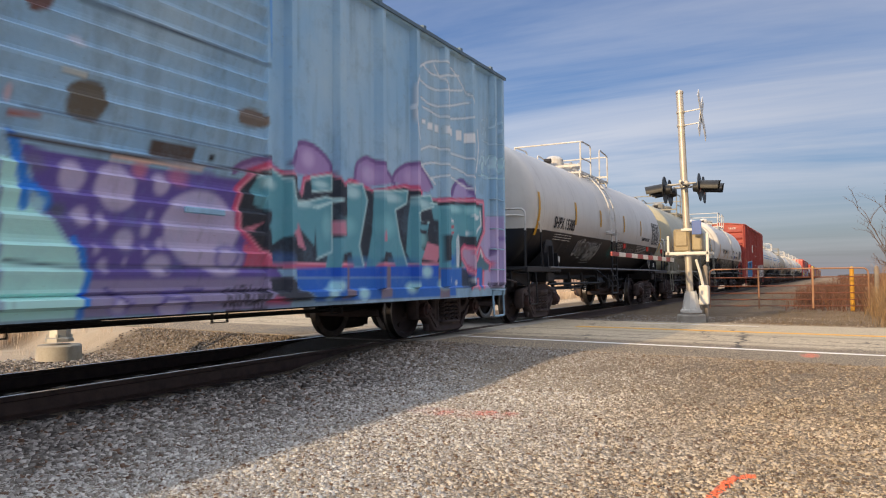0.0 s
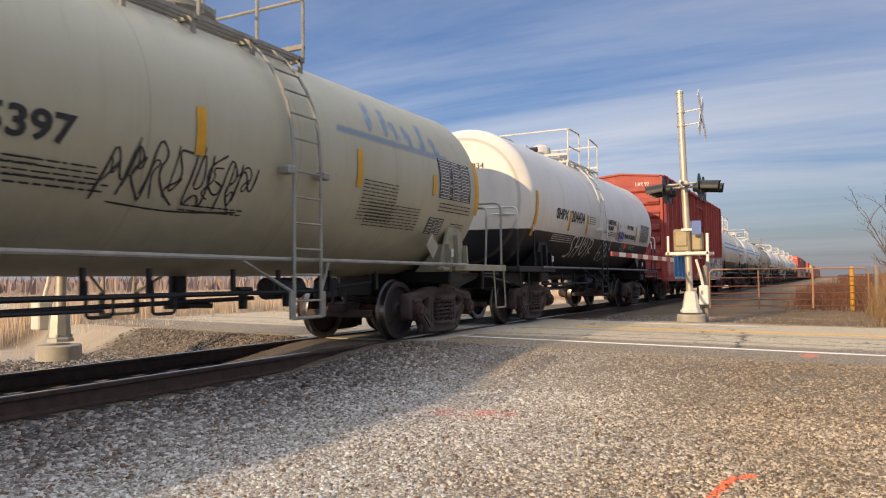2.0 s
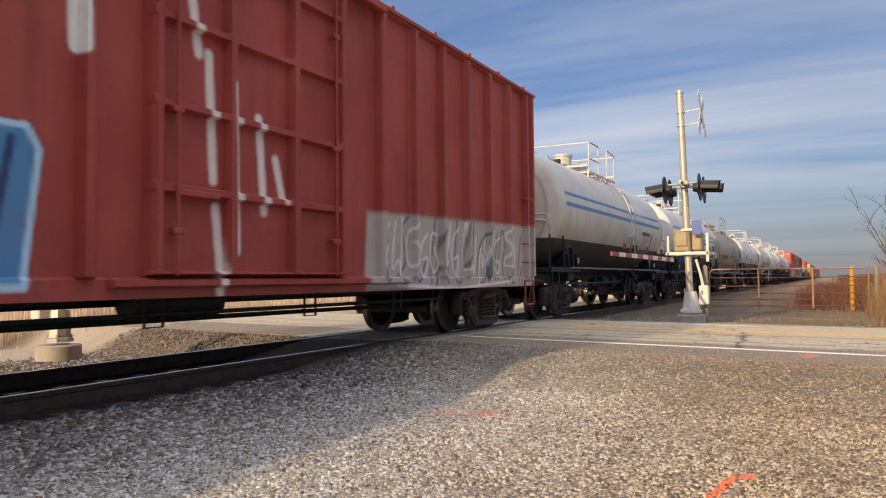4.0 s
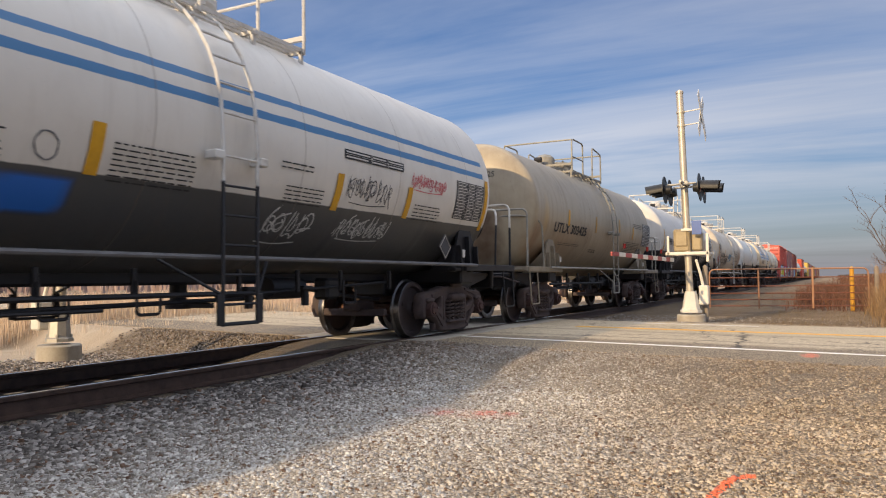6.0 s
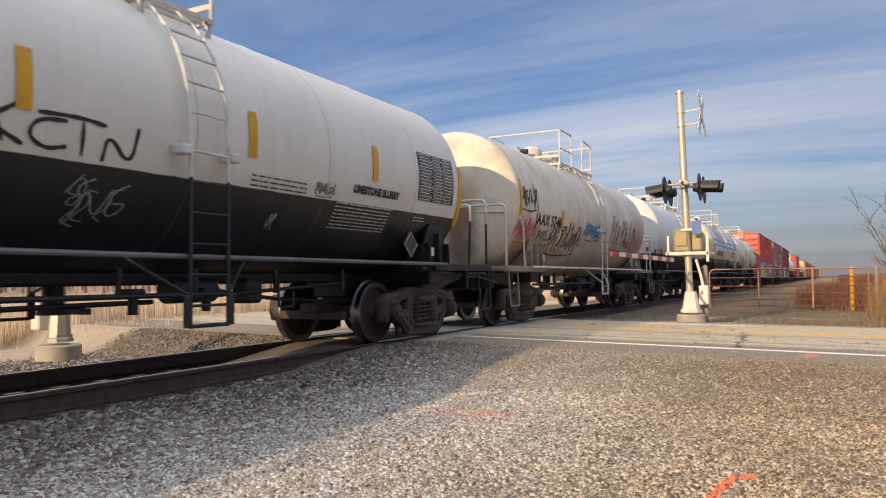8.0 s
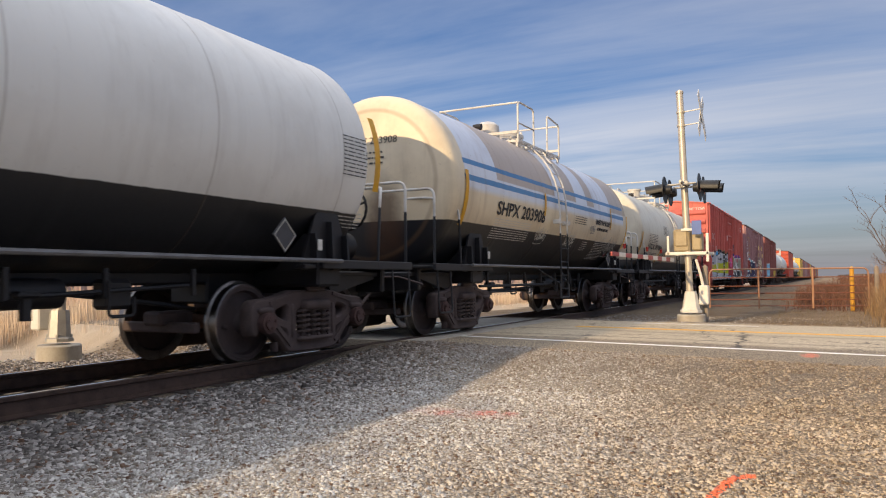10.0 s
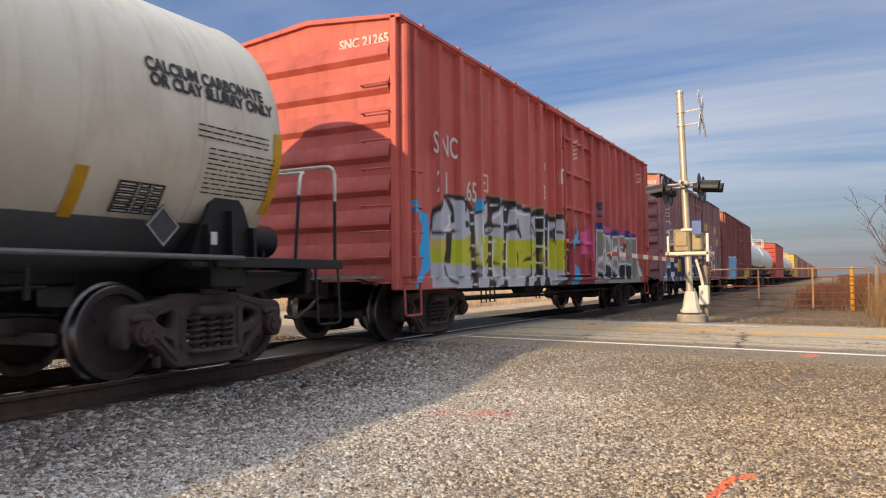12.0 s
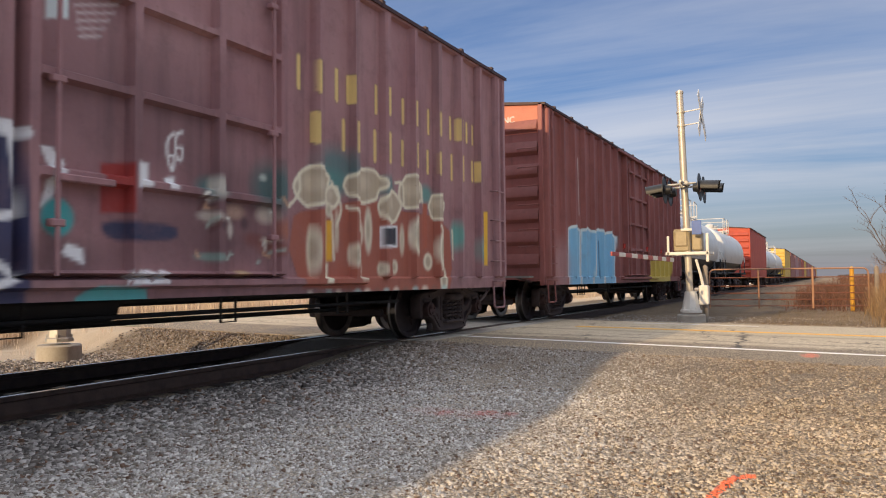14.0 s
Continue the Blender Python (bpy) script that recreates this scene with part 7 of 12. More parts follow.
    c.poly([(6.22, 1.44), (6.36, 1.48), (6.53, 1.43), (6.63, 1.36), (6.77, 1.39), (6.49, 1), (6.28, 1.24)], (166, 140, 164), 0.9)
    c.poly([(6.54, 0.79), (6.65, 0.89), (6.83, 0.92), (6.83, 0.77)], (178, 130, 152), 1)
    c.line([(5.41, 2.15), (5.88, 2.2), (6.54, 2.26), (7.07, 2.27), (7.1, 1.76), (6.8, 1.45), (6.61, 1.34), (6.5, 1.37), (6.53, 1.43), (6.3, 1.48), (6.2, 1.41), (6.22, 1.28), (6.4, 1.13), (6.49, 1.02), (6.81, 1.28), (6.94, 1.46), (7.12, 1.28), (7.34, 1.21), (7.31, 1.11)], 0.034, (176, 70, 104), 0.9)
    c.line([(5.41, 2.14), (5.89, 2.19), (6.55, 2.25), (7.08, 2.26), (7.11, 1.75), (6.82, 1.44), (6.62, 1.33), (6.51, 1.36), (6.54, 1.42), (6.31, 1.46), (6.21, 1.4), (6.23, 1.27), (6.4, 1.12), (6.5, 1), (6.82, 1.27), (6.95, 1.45), (7.13, 1.27), (7.35, 1.2), (7.32, 1.09)], 0.014, (206, 130, 146), 0.9)
    c.line([(6.54, 0.79), (6.65, 0.88), (6.83, 0.92), (6.83, 0.78)], 0.034, (176, 70, 104), 0.9)
    c.line([(6.55, 0.77), (6.66, 0.87), (6.84, 0.91), (6.84, 0.77)], 0.014, (206, 130, 146), 0.9)
    c.line([(7.05, 1.06), (7.02, 0.79)], 0.034, (176, 70, 104), 0.9)
    c.line([(7.06, 1.05), (7.03, 0.77)], 0.014, (206, 130, 146), 0.9)
    c.line([(5.41, 2.09), (5.88, 2.15), (6.51, 2.19), (7.01, 2.19), (7.02, 1.78), (6.74, 1.45)], 0.02, (38, 44, 54), 0.95)
    c.line([(6.48, 1.99), (6.87, 1.99)], 0.018, (196, 216, 214), 0.85)
    c.line([(6.51, 1.94), (6.83, 1.96)], 0.018, (196, 216, 214), 0.85)
    c.line([(6.7, 1.64), (6.84, 1.78), (6.97, 1.86)], 0.018, (196, 216, 214), 0.85)
    c.line([(6.08, 1.63), (6.11, 1.43), (6.08, 1.15)], 0.018, (196, 216, 214), 0.85)
    c.line([(6.04, 1.58), (6.04, 1.15)], 0.018, (196, 216, 214), 0.85)
    c.line([(5.74, 1.89), (5.91, 1.86)], 0.018, (196, 216, 214), 0.85)
    c.line([(6.94, 2.09), (6.97, 1.89)], 0.018, (196, 216, 214), 0.85)
    c.line([(6.94, 1.43), (7.01, 1.32)], 0.018, (196, 216, 214), 0.85)
    c.cloud(5.81, 1.87, 0.05, 0.06, (196, 214, 220), 0.8)
    c.cloud(6.39, 1.69, 0.06, 0.06, (196, 214, 220), 0.8)
    c.cloud(6, 0.88, 0.06, 0.06, (196, 214, 220), 0.8)
    c.cloud(6.49, 0.92, 0.06, 0.07, (196, 214, 220), 0.8)
    c.cloud(5.65, 0.93, 0.05, 0.06, (196, 214, 220), 0.8)
    c.poly([(5.79, 1.78), (5.94, 1.8), (5.94, 1.75), (5.79, 1.73)], (178, 70, 80), 0.8)
    c.poly([(5.79, 1.68), (5.94, 1.7), (5.94, 1.66), (5.79, 1.64)], (178, 70, 80), 0.8)
    c.poly([(5.94, 2.36), (5.98, 2.42), (6, 2.45), (6.03, 2.48), (6.06, 2.5), (6.12, 2.53), (6.16, 2.54), (6.2, 2.55), (6.23, 2.56), (6.29, 2.55), (6.33, 2.54), (6.36, 2.53), (6.39, 2.51), (6.43, 2.47), (6.45, 2.44), (6.47, 2.41), (6.48, 2.39), (6.49, 2.34), (6.47, 2.31), (6.4, 2.29), (6.29, 2.27), (6.07, 2.25), (5.98, 2.24), (5.91, 2.24), (5.89, 2.25), (5.9, 2.28), (5.91, 2.3), (5.92, 2.33)], (150, 134, 176), 0.9)
    c.line([(5.88, 2.28), (5.89, 2.29), (5.9, 2.31), (5.91, 2.34), (5.95, 2.4), (5.97, 2.44), (6.01, 2.47), (6.04, 2.49), (6.11, 2.53), (6.15, 2.54), (6.2, 2.55), (6.24, 2.55), (6.31, 2.55), (6.35, 2.53), (6.39, 2.5), (6.42, 2.46), (6.46, 2.38), (6.48, 2.34), (6.5, 2.31), (6.51, 2.3)], 0.03, (96, 76, 130), 0.9)
    c.poly([(7.27, 1.48), (7.43, 1.49), (7.37, 1.34), (7.27, 1.3)], (110, 96, 140), 0.7)
    c.cloud(7.63, 1.66, 0.23, 0.06, (120, 104, 160), 0.8)
    c.scrawl(6.91, 2.98, 0.38, 4, (170, 200, 216), 19, 0.014, 0.7)
    c.scrawl(7.21, 0.83, 0.08, 12, (70, 66, 80), 21, 0.01, 0.8)
    c.line([(6.87, 3.49), (6.87, 3.48), (6.88, 3.44), (6.88, 3.39), (6.9, 3.28), (6.9, 3.22), (6.9, 3.14), (6.88, 3.07), (6.85, 2.93), (6.83, 2.86), (6.78, 2.76), (6.73, 2.67), (6.63, 2.51), (6.58, 2.44), (6.55, 2.39), (6.54, 2.37)], 0.014, (206, 220, 228), 0.9)
    c.poly([(-0.82, 2.5), (-0.74, 2.55), (-0.68, 2.56), (-0.58, 2.56), (-0.53, 2.54), (-0.5, 2.49), (-0.49, 2.45), (-0.5, 2.39), (-0.52, 2.34), (-0.58, 2.24), (-0.65, 2.21), (-0.78, 2.21), (-0.83, 2.23), (-0.86, 2.3), (-0.87, 2.36), (-0.85, 2.46)], (88, 82, 72), 0.9)
    c.poly([(1.03, 2.66), (1.16, 2.71), (1.25, 2.72), (1.39, 2.7), (1.45, 2.67), (1.46, 2.59), (1.41, 2.55), (1.25, 2.52), (1.16, 2.52), (1.05, 2.53), (1.01, 2.56), (1, 2.62)], (104, 94, 86), 0.9)
    c.poly([(-0.06, 2.18), (0.45, 2.19), (0.44, 2.05), (-0.06, 2.04)], (72, 62, 58), 0.95)
    c.poly([(0.63, 2.15), (0.7, 2.15), (0.7, 2.09), (0.63, 2.09)], (20, 20, 24), 1)
    c.poly([(-0.92, 2.61), (-0.69, 2.61), (-0.69, 2.56), (-0.91, 2.57)], (170, 172, 164), 0.9)
    c.poly([(-1.18, 3.08), (-1.01, 3.14), (-0.96, 3.13), (-0.98, 3.06), (-1.02, 3.02), (-1.13, 2.97), (-1.17, 2.97), (-1.22, 3.04)], (96, 70, 66), 0.9)
    c.poly([(-1.34, 2.2), (-1.08, 2.21), (-1.08, 2.17), (-1.34, 2.14)], (140, 92, 84), 0.8)
    c.cloud(-1.32, 2.32, 0.04, 0.09, (190, 150, 150), 0.7)
    c.cloud(-0.77, 2.85, 0.11, 0.06, (180, 180, 190), 0.8)
    c.line([(-1.33, 2.01), (-0.43, 2), (1.53, 2.07)], 0.016, (60, 54, 56), 0.9)
    c.line([(-1.2, 2.24), (-0.14, 2.24), (1.56, 2.24)], 0.012, (50, 60, 72), 0.8)
    c.line([(-0.46, 1.97), (0.52, 1.99)], 0.012, (206, 170, 150), 0.8)
    c.line([(-0.77, 3.19), (1.47, 3.22)], 0.012, (50, 64, 80), 0.8)
    c.line([(1.47, 3.95), (1.5, 3.33)], 0.016, (50, 130, 200), 0.8)
    c.line([(-1.32, 1.1), (-0.84, 1.06), (1.76, 1.08)], 0.01, (40, 40, 50), 0.8)
    c.line([(4.6, 3.44), (4.6, 3.45), (4.61, 3.5), (4.61, 3.56), (4.61, 3.7), (4.62, 3.77), (4.66, 3.85), (4.7, 3.92), (4.81, 4.03), (4.87, 4.09), (4.97, 4.15), (5.06, 4.2), (5.25, 4.27), (5.35, 4.3), (5.48, 4.33), (5.59, 4.33), (5.79, 4.33), (5.9, 4.32), (6.02, 4.28), (6.12, 4.23), (6.29, 4.13), (6.38, 4.07), (6.47, 3.98), (6.54, 3.9), (6.65, 3.74), (6.7, 3.65), (6.74, 3.53), (6.76, 3.43), (6.78, 3.23), (6.78, 3.11), (6.75, 2.97), (6.71, 2.85), (6.61, 2.62), (6.57, 2.51), (6.53, 2.44), (6.52, 2.41)], 0.011, (204, 216, 222), 0.9)
    c.line([(4.59, 3.43), (4.59, 3.42), (4.6, 3.37), (4.6, 3.3), (4.63, 3.15), (4.64, 3.07), (4.66, 2.99), (4.69, 2.92), (4.74, 2.81), (4.77, 2.75), (4.82, 2.69), (4.87, 2.65), (4.98, 2.57), (5.03, 2.54), (5.1, 2.5), (5.15, 2.47), (5.24, 2.43), (5.28, 2.41), (5.31, 2.39), (5.32, 2.39)], 0.011, (204, 216, 222), 0.9)
    c.line([(4.95, 4.14), (4.96, 4.14), (5, 4.13), (5.05, 4.11), (5.16, 4.08), (5.24, 4.07), (5.38, 4.08), (5.54, 4.11), (5.87, 4.2), (6.02, 4.23), (6.14, 4.26), (6.18, 4.27)], 0.012, (204, 216, 222), 0.8)
    c.line([(4.75, 3.92), (4.77, 3.92), (4.82, 3.91), (4.89, 3.89), (5.05, 3.85), (5.16, 3.84), (5.34, 3.85), (5.53, 3.88), (5.92, 3.97), (6.11, 4.01), (6.25, 4.04), (6.29, 4.06)], 0.012, (204, 216, 222), 0.8)
    c.line([(4.7, 3.67), (4.73, 3.67), (4.79, 3.65), (4.89, 3.64), (5.1, 3.59), (5.24, 3.59), (5.44, 3.61), (5.64, 3.65), (6.05, 3.76), (6.24, 3.82), (6.39, 3.86), (6.44, 3.87)], 0.012, (204, 216, 222), 0.8)
    c.line([(4.94, 3.51), (4.97, 3.5), (5.04, 3.5), (5.15, 3.49), (5.39, 3.46), (5.54, 3.46), (5.74, 3.48), (5.93, 3.51), (6.31, 3.59), (6.48, 3.63), (6.61, 3.66), (6.66, 3.67)], 0.012, (204, 216, 222), 0.8)
    c.line([(4.74, 2.8), (4.75, 2.8), (4.8, 2.82), (4.87, 2.85), (5.03, 2.91), (5.13, 2.94), (5.24, 2.95), (5.35, 2.96), (5.54, 2.95), (5.66, 2.95), (5.84, 2.94), (6.02, 2.94), (6.39, 2.94), (6.55, 2.93), (6.68, 2.93), (6.73, 2.93)], 0.012, (204, 216, 222), 0.8)
    c.line([(4.88, 2.63), (4.89, 2.63), (4.94, 2.64), (5, 2.66), (5.15, 2.69), (5.25, 2.71), (5.4, 2.72), (5.55, 2.72), (5.87, 2.72), (6.03, 2.72), (6.19, 2.7), (6.3, 2.69), (6.45, 2.65), (6.52, 2.63), (6.57, 2.62), (6.59, 2.61)], 0.012, (204, 216, 222), 0.8)
    c.line([(5.17, 2.46), (5.19, 2.47), (5.25, 2.48), (5.34, 2.5), (5.53, 2.54), (5.64, 2.56), (5.8, 2.56), (5.94, 2.54), (6.21, 2.48), (6.34, 2.46), (6.43, 2.44), (6.46, 2.43)], 0.012, (204, 216, 222), 0.8)
    c.line([(5.31, 4.23), (5.32, 4.22), (5.36, 4.19), (5.41, 4.15), (5.52, 4.05), (5.57, 3.99), (5.61, 3.91), (5.62, 3.84), (5.62, 3.71), (5.62, 3.65), (5.62, 3.61), (5.62, 3.6)], 0.012, (204, 216, 222), 0.8)
    c.line([(5.63, 4.32), (5.64, 4.31), (5.65, 4.29), (5.67, 4.26), (5.7, 4.2), (5.72, 4.17), (5.73, 4.15), (5.74, 4.14)], 0.012, (204, 216, 222), 0.8)
    c.line([(5.77, 2.9), (5.77, 2.88), (5.77, 2.81), (5.76, 2.72), (5.76, 2.52), (5.76, 2.43), (5.76, 2.36), (5.75, 2.33)], 0.012, (204, 216, 222), 0.8)
    c.poly([(4.79, 3.31), (4.88, 3.32), (4.88, 3.15), (4.79, 3.15)], (222, 228, 230), 0.85)
    c.poly([(4.91, 3.32), (5.03, 3.33), (5.03, 3.26), (4.91, 3.25)], (222, 228, 230), 0.85)
    c.poly([(5.09, 3.3), (5.25, 3.32), (5.25, 3.21), (5.08, 3.19)], (222, 228, 230), 0.85)
    c.poly([(5.31, 3.31), (5.44, 3.32), (5.44, 3.2), (5.31, 3.19)], (222, 228, 230), 0.85)
    c.poly([(5.52, 3.32), (5.68, 3.34), (5.67, 3.21), (5.52, 3.19)], (222, 228, 230), 0.85)
    c.poly([(5.77, 3.34), (5.9, 3.35), (5.9, 3.22), (5.76, 3.21)], (222, 228, 230), 0.85)
    c.poly([(6.04, 3.35), (6.25, 3.38), (6.25, 3.21), (6.04, 3.18)], (222, 228, 230), 0.85)
    c.poly([(6.33, 3.35), (6.57, 3.38), (6.57, 3.21), (6.32, 3.18)], (222, 228, 230), 0.85)
    c.scrawl(6.95, 3.63, 0.44, 3, (170, 190, 200), 4, 0.012, 0.7)
    c.scrawl(6.79, 2.97, 0.40, 3, (170, 190, 200), 14, 0.012, 0.6)


def draw_lrs(c):
    c.poly([(-5.88, 1.85), (-5.73, 2), (-5.4, 2.01), (-5.32, 1.8), (-5.41, 0.91), (-5.91, 0.9)], (64, 112, 150), 0.9, (150, 180, 196), 0.025)
    c.line([(-5.69, 1.68), (-5.61, 1.08)], 0.03, (150, 186, 200), 1)
    c.line([(-5.48, 1.85), (-5.58, 1.18)], 0.03, (30, 52, 84), 1)
    c.poly([(-5.27, 1.87), (-5.1, 2.03), (-4.8, 2.03), (-4.72, 1.84), (-4.81, 0.91), (-5.3, 0.9)], (64, 112, 150), 0.9, (150, 180, 196), 0.025)
    c.line([(-5.06, 1.71), (-4.97, 1.08)], 0.03, (150, 186, 200), 1)
    c.line([(-4.89, 1.88), (-4.99, 1.18)], 0.03, (30, 52, 84), 1)
    c.poly([(-4.66, 1.88), (-4.48, 2.05), (-3.9, 2.06), (-3.81, 1.88), (-3.91, 0.9), (-4.7, 0.9)], (64, 112, 150), 0.9, (150, 180, 196), 0.025)
    c.line([(-4.43, 1.74), (-4.34, 1.08)], 0.03, (150, 186, 200), 1)
    c.line([(-4, 1.93), (-4.12, 1.2)], 0.03, (30, 52, 84), 1)
    c.poly([(-3.71, 1.91), (-3.51, 2.09), (-2.67, 2.12), (-2.57, 1.95), (-2.69, 0.9), (-3.75, 0.89)], (64, 112, 150), 0.9, (150, 180, 196), 0.025)
    c.line([(-3.45, 1.79), (-3.35, 1.09)], 0.03, (150, 186, 200), 1)
    c.line([(-2.79, 2), (-2.93, 1.21)], 0.03, (30, 52, 84), 1)
    c.poly([(1.88, 1.85), (8.11, 2.01), (7.98, 0.76), (1.8, 0.78)], (150, 140, 134), 0.3)
    c.scrawl(2.01, 1.37, 1.08, 8, (84, 88, 88), 17, 0.04, 0.8)
    c.scrawl(2.13, 1.39, 0.86, 9, (196, 192, 188), 18, 0.03, 0.7)
    c.scrawl(-7.81, 3.17, 0.81, 1, (206, 186, 178), 3, 0.02, 0.9)
    c.line([(-1.13, 3.76), (-1.03, 3.1)], 0.06, (190, 178, 170), 0.5)
    c.line([(-0.9, 3.12), (-0.84, 1.91)], 0.06, (190, 178, 170), 0.5)
    c.line([(-0.56, 2.88), (-0.52, 1.24)], 0.06, (190, 178, 170), 0.5)
    c.line([(-0.2, 2.63), (-0.12, 1.66)], 0.06, (190, 178, 170), 0.5)
    c.line([(-0.81, 1.64), (-0.72, 0.83)], 0.06, (190, 178, 170), 0.5)
    c.line([(0.06, 2.23), (0.18, 1.81)], 0.06, (190, 178, 170), 0.5)
    c.line([(-2.28, 3.28), (-2.27, 2.84)], 0.07, (206, 198, 190), 1)
    c.poly([(-7.76, 2.15), (-7.67, 2.16), (-7.68, 1.66), (-7.77, 1.66)], (206, 160, 50), 1)
    c.cloud(-7.49, 1.33, 0.32, 0.36, (186, 150, 140), 0.55)
    c.cloud(-6.67, 1.31, 0.41, 0.37, (186, 150, 140), 0.55)
    c.cloud(-6.98, 1.62, 0.21, 0.37, (186, 150, 140), 0.55)


def draw_snc1(c):
    c.line([(-6.12, 2.2), (-5.82, 2.29), (-5.68, 2.27), (-5.55, 2.2), (-5.39, 2.08), (-5.24, 2.18), (-5.07, 2.27), (-4.79, 2.38), (-4.55, 2.38), (-4.43, 2.29), (-4.16, 2.36), (-3.87, 2.39), (-3.55, 2.36), (-3.2, 2.37), (-2.96, 2.3), (-2.9, 2.16), (-2.62, 2.27), (-2.23, 2.39), (-2.09, 2.26), (-1.76, 2.32), (-1.51, 2.24), (-1.18, 2.34), (-0.72, 2.36), (-0.5, 2.2)], 0.05, (130, 110, 56), 0.55)
    c.poly([(-6.12, 2.17), (-5.82, 2.26), (-5.68, 2.24), (-5.55, 2.16), (-5.39, 2.04), (-5.24, 2.15), (-5.07, 2.23), (-4.79, 2.35), (-4.54, 2.34), (-4.43, 2.25), (-4.16, 2.32), (-3.87, 2.35), (-3.54, 2.31), (-3.2, 2.33), (-2.96, 2.26), (-2.9, 2.11), (-2.62, 2.23), (-2.23, 2.33), (-2.09, 2.21), (-1.76, 2.27), (-1.51, 2.18), (-1.18, 2.28), (-0.72, 2.3), (-0.51, 2.14), (-0.37, 1.06), (-0.56, 0.65), (-3.98, 0.67), (-5.8, 0.69), (-6.1, 0.69)], (158, 161, 170), 1)
    c.poly([(-6.11, 1.59), (-5.02, 1.69), (-3.86, 1.66), (-0.4, 1.82), (-0.41, 1.11), (-3.86, 1.14), (-5.01, 1.14), (-6.11, 1.17)], (160, 164, 40), 1)
    c.line([(-6.12, 2.17), (-5.82, 2.26), (-5.68, 2.24), (-5.55, 2.16), (-5.39, 2.04), (-5.24, 2.15), (-5.07, 2.23), (-4.79, 2.35), (-4.54, 2.34), (-4.43, 2.25), (-4.16, 2.32), (-3.87, 2.35), (-3.54, 2.31), (-3.2, 2.33), (-2.96, 2.26), (-2.9, 2.11), (-2.62, 2.23), (-2.23, 2.33), (-2.09, 2.21), (-1.76, 2.27), (-1.51, 2.18), (-1.18, 2.28), (-0.72, 2.3), (-0.51, 2.14)], 0.05, (24, 26, 31), 1)
    c.cloud(-5.17, 1.43, 0.03, 0.04, (178, 80, 84), 0.75)
    c.cloud(-4.9, 1.39, 0.03, 0.04, (178, 80, 84), 0.75)
    c.cloud(-4.48, 1.38, 0.04, 0.05, (178, 80, 84), 0.75)
    c.cloud(-4.3, 1.43, 0.05, 0.04, (178, 80, 84), 0.75)
    c.cloud(-3.23, 1.46, 0.06, 0.06, (178, 80, 84), 0.75)
    c.cloud(-2.58, 1.42, 0.07, 0.06, (178, 80, 84), 0.75)
    c.cloud(-5.56, 1.43, 0.04, 0.03, (178, 80, 84), 0.75)
    c.cloud(-2, 1.39, 0.07, 0.06, (178, 80, 84), 0.75)
    c.cloud(-4.43, 1.33, 0.04, 0.05, (178, 80, 84), 0.75)
    c.cloud(-4.95, 1.35, 0.04, 0.04, (178, 80, 84), 0.75)
    c.cloud(-1.02, 1.49, 0.09, 0.07, (178, 80, 84), 0.75)
    c.poly([(-5.53, 2.15), (-5.4, 2.07), (-5.35, 1.96), (-5.33, 1.71), (-5.33, 1.56), (-5.33, 1.33), (-5.32, 1.19), (-5.3, 0.98), (-5.27, 0.88), (-5.2, 0.76), (-5.27, 0.71), (-5.51, 0.69), (-5.56, 0.72), (-5.51, 0.84), (-5.49, 0.98), (-5.5, 1.29), (-5.51, 1.49), (-5.52, 1.77), (-5.54, 1.93), (-5.56, 2.12)], (24, 26, 31), 1)
    c.poly([(-5.78, 2.27), (-5.65, 2.25), (-5.57, 2.21), (-5.45, 2.13), (-5.43, 2.07), (-5.48, 2.01), (-5.52, 2.01), (-5.58, 2.09), (-5.65, 2.12), (-5.78, 2.15), (-5.82, 2.18), (-5.82, 2.25)], (24, 26, 31), 1)
    c.poly([(-6.06, 1.89), (-5.88, 1.89), (-5.78, 1.9), (-5.64, 1.9), (-5.58, 1.89), (-5.53, 1.84), (-5.51, 1.78), (-5.5, 1.66), (-5.52, 1.65), (-5.56, 1.75), (-5.63, 1.79), (-5.77, 1.8), (-5.88, 1.81), (-6.06, 1.81), (-6.12, 1.82), (-6.12, 1.87)], (24, 26, 31), 1)
    c.poly([(-4.76, 2.31), (-4.58, 2.33), (-4.52, 2.3), (-4.5, 2.22), (-4.52, 2.16), (-4.59, 2.09), (-4.62, 2.04), (-4.62, 1.96), (-4.6, 1.92), (-4.56, 1.89), (-4.55, 1.87), (-4.56, 1.85), (-4.65, 1.85), (-4.88, 1.86), (-4.93, 1.87), (-4.86, 1.91), (-4.83, 1.96), (-4.81, 2.06), (-4.81, 2.14), (-4.82, 2.27)], (24, 26, 31), 1)
    c.poly([(-4.77, 1.7), (-4.66, 1.71), (-4.62, 1.67), (-4.63, 1.53), (-4.64, 1.42), (-4.65, 1.22), (-4.64, 1.11), (-4.6, 0.96), (-4.57, 0.9), (-4.51, 0.88), (-4.52, 0.84), (-4.6, 0.73), (-4.7, 0.69), (-4.88, 0.68), (-4.92, 0.71), (-4.85, 0.8), (-4.82, 0.9), (-4.81, 1.12), (-4.8, 1.29), (-4.81, 1.59)], (24, 26, 31), 1)
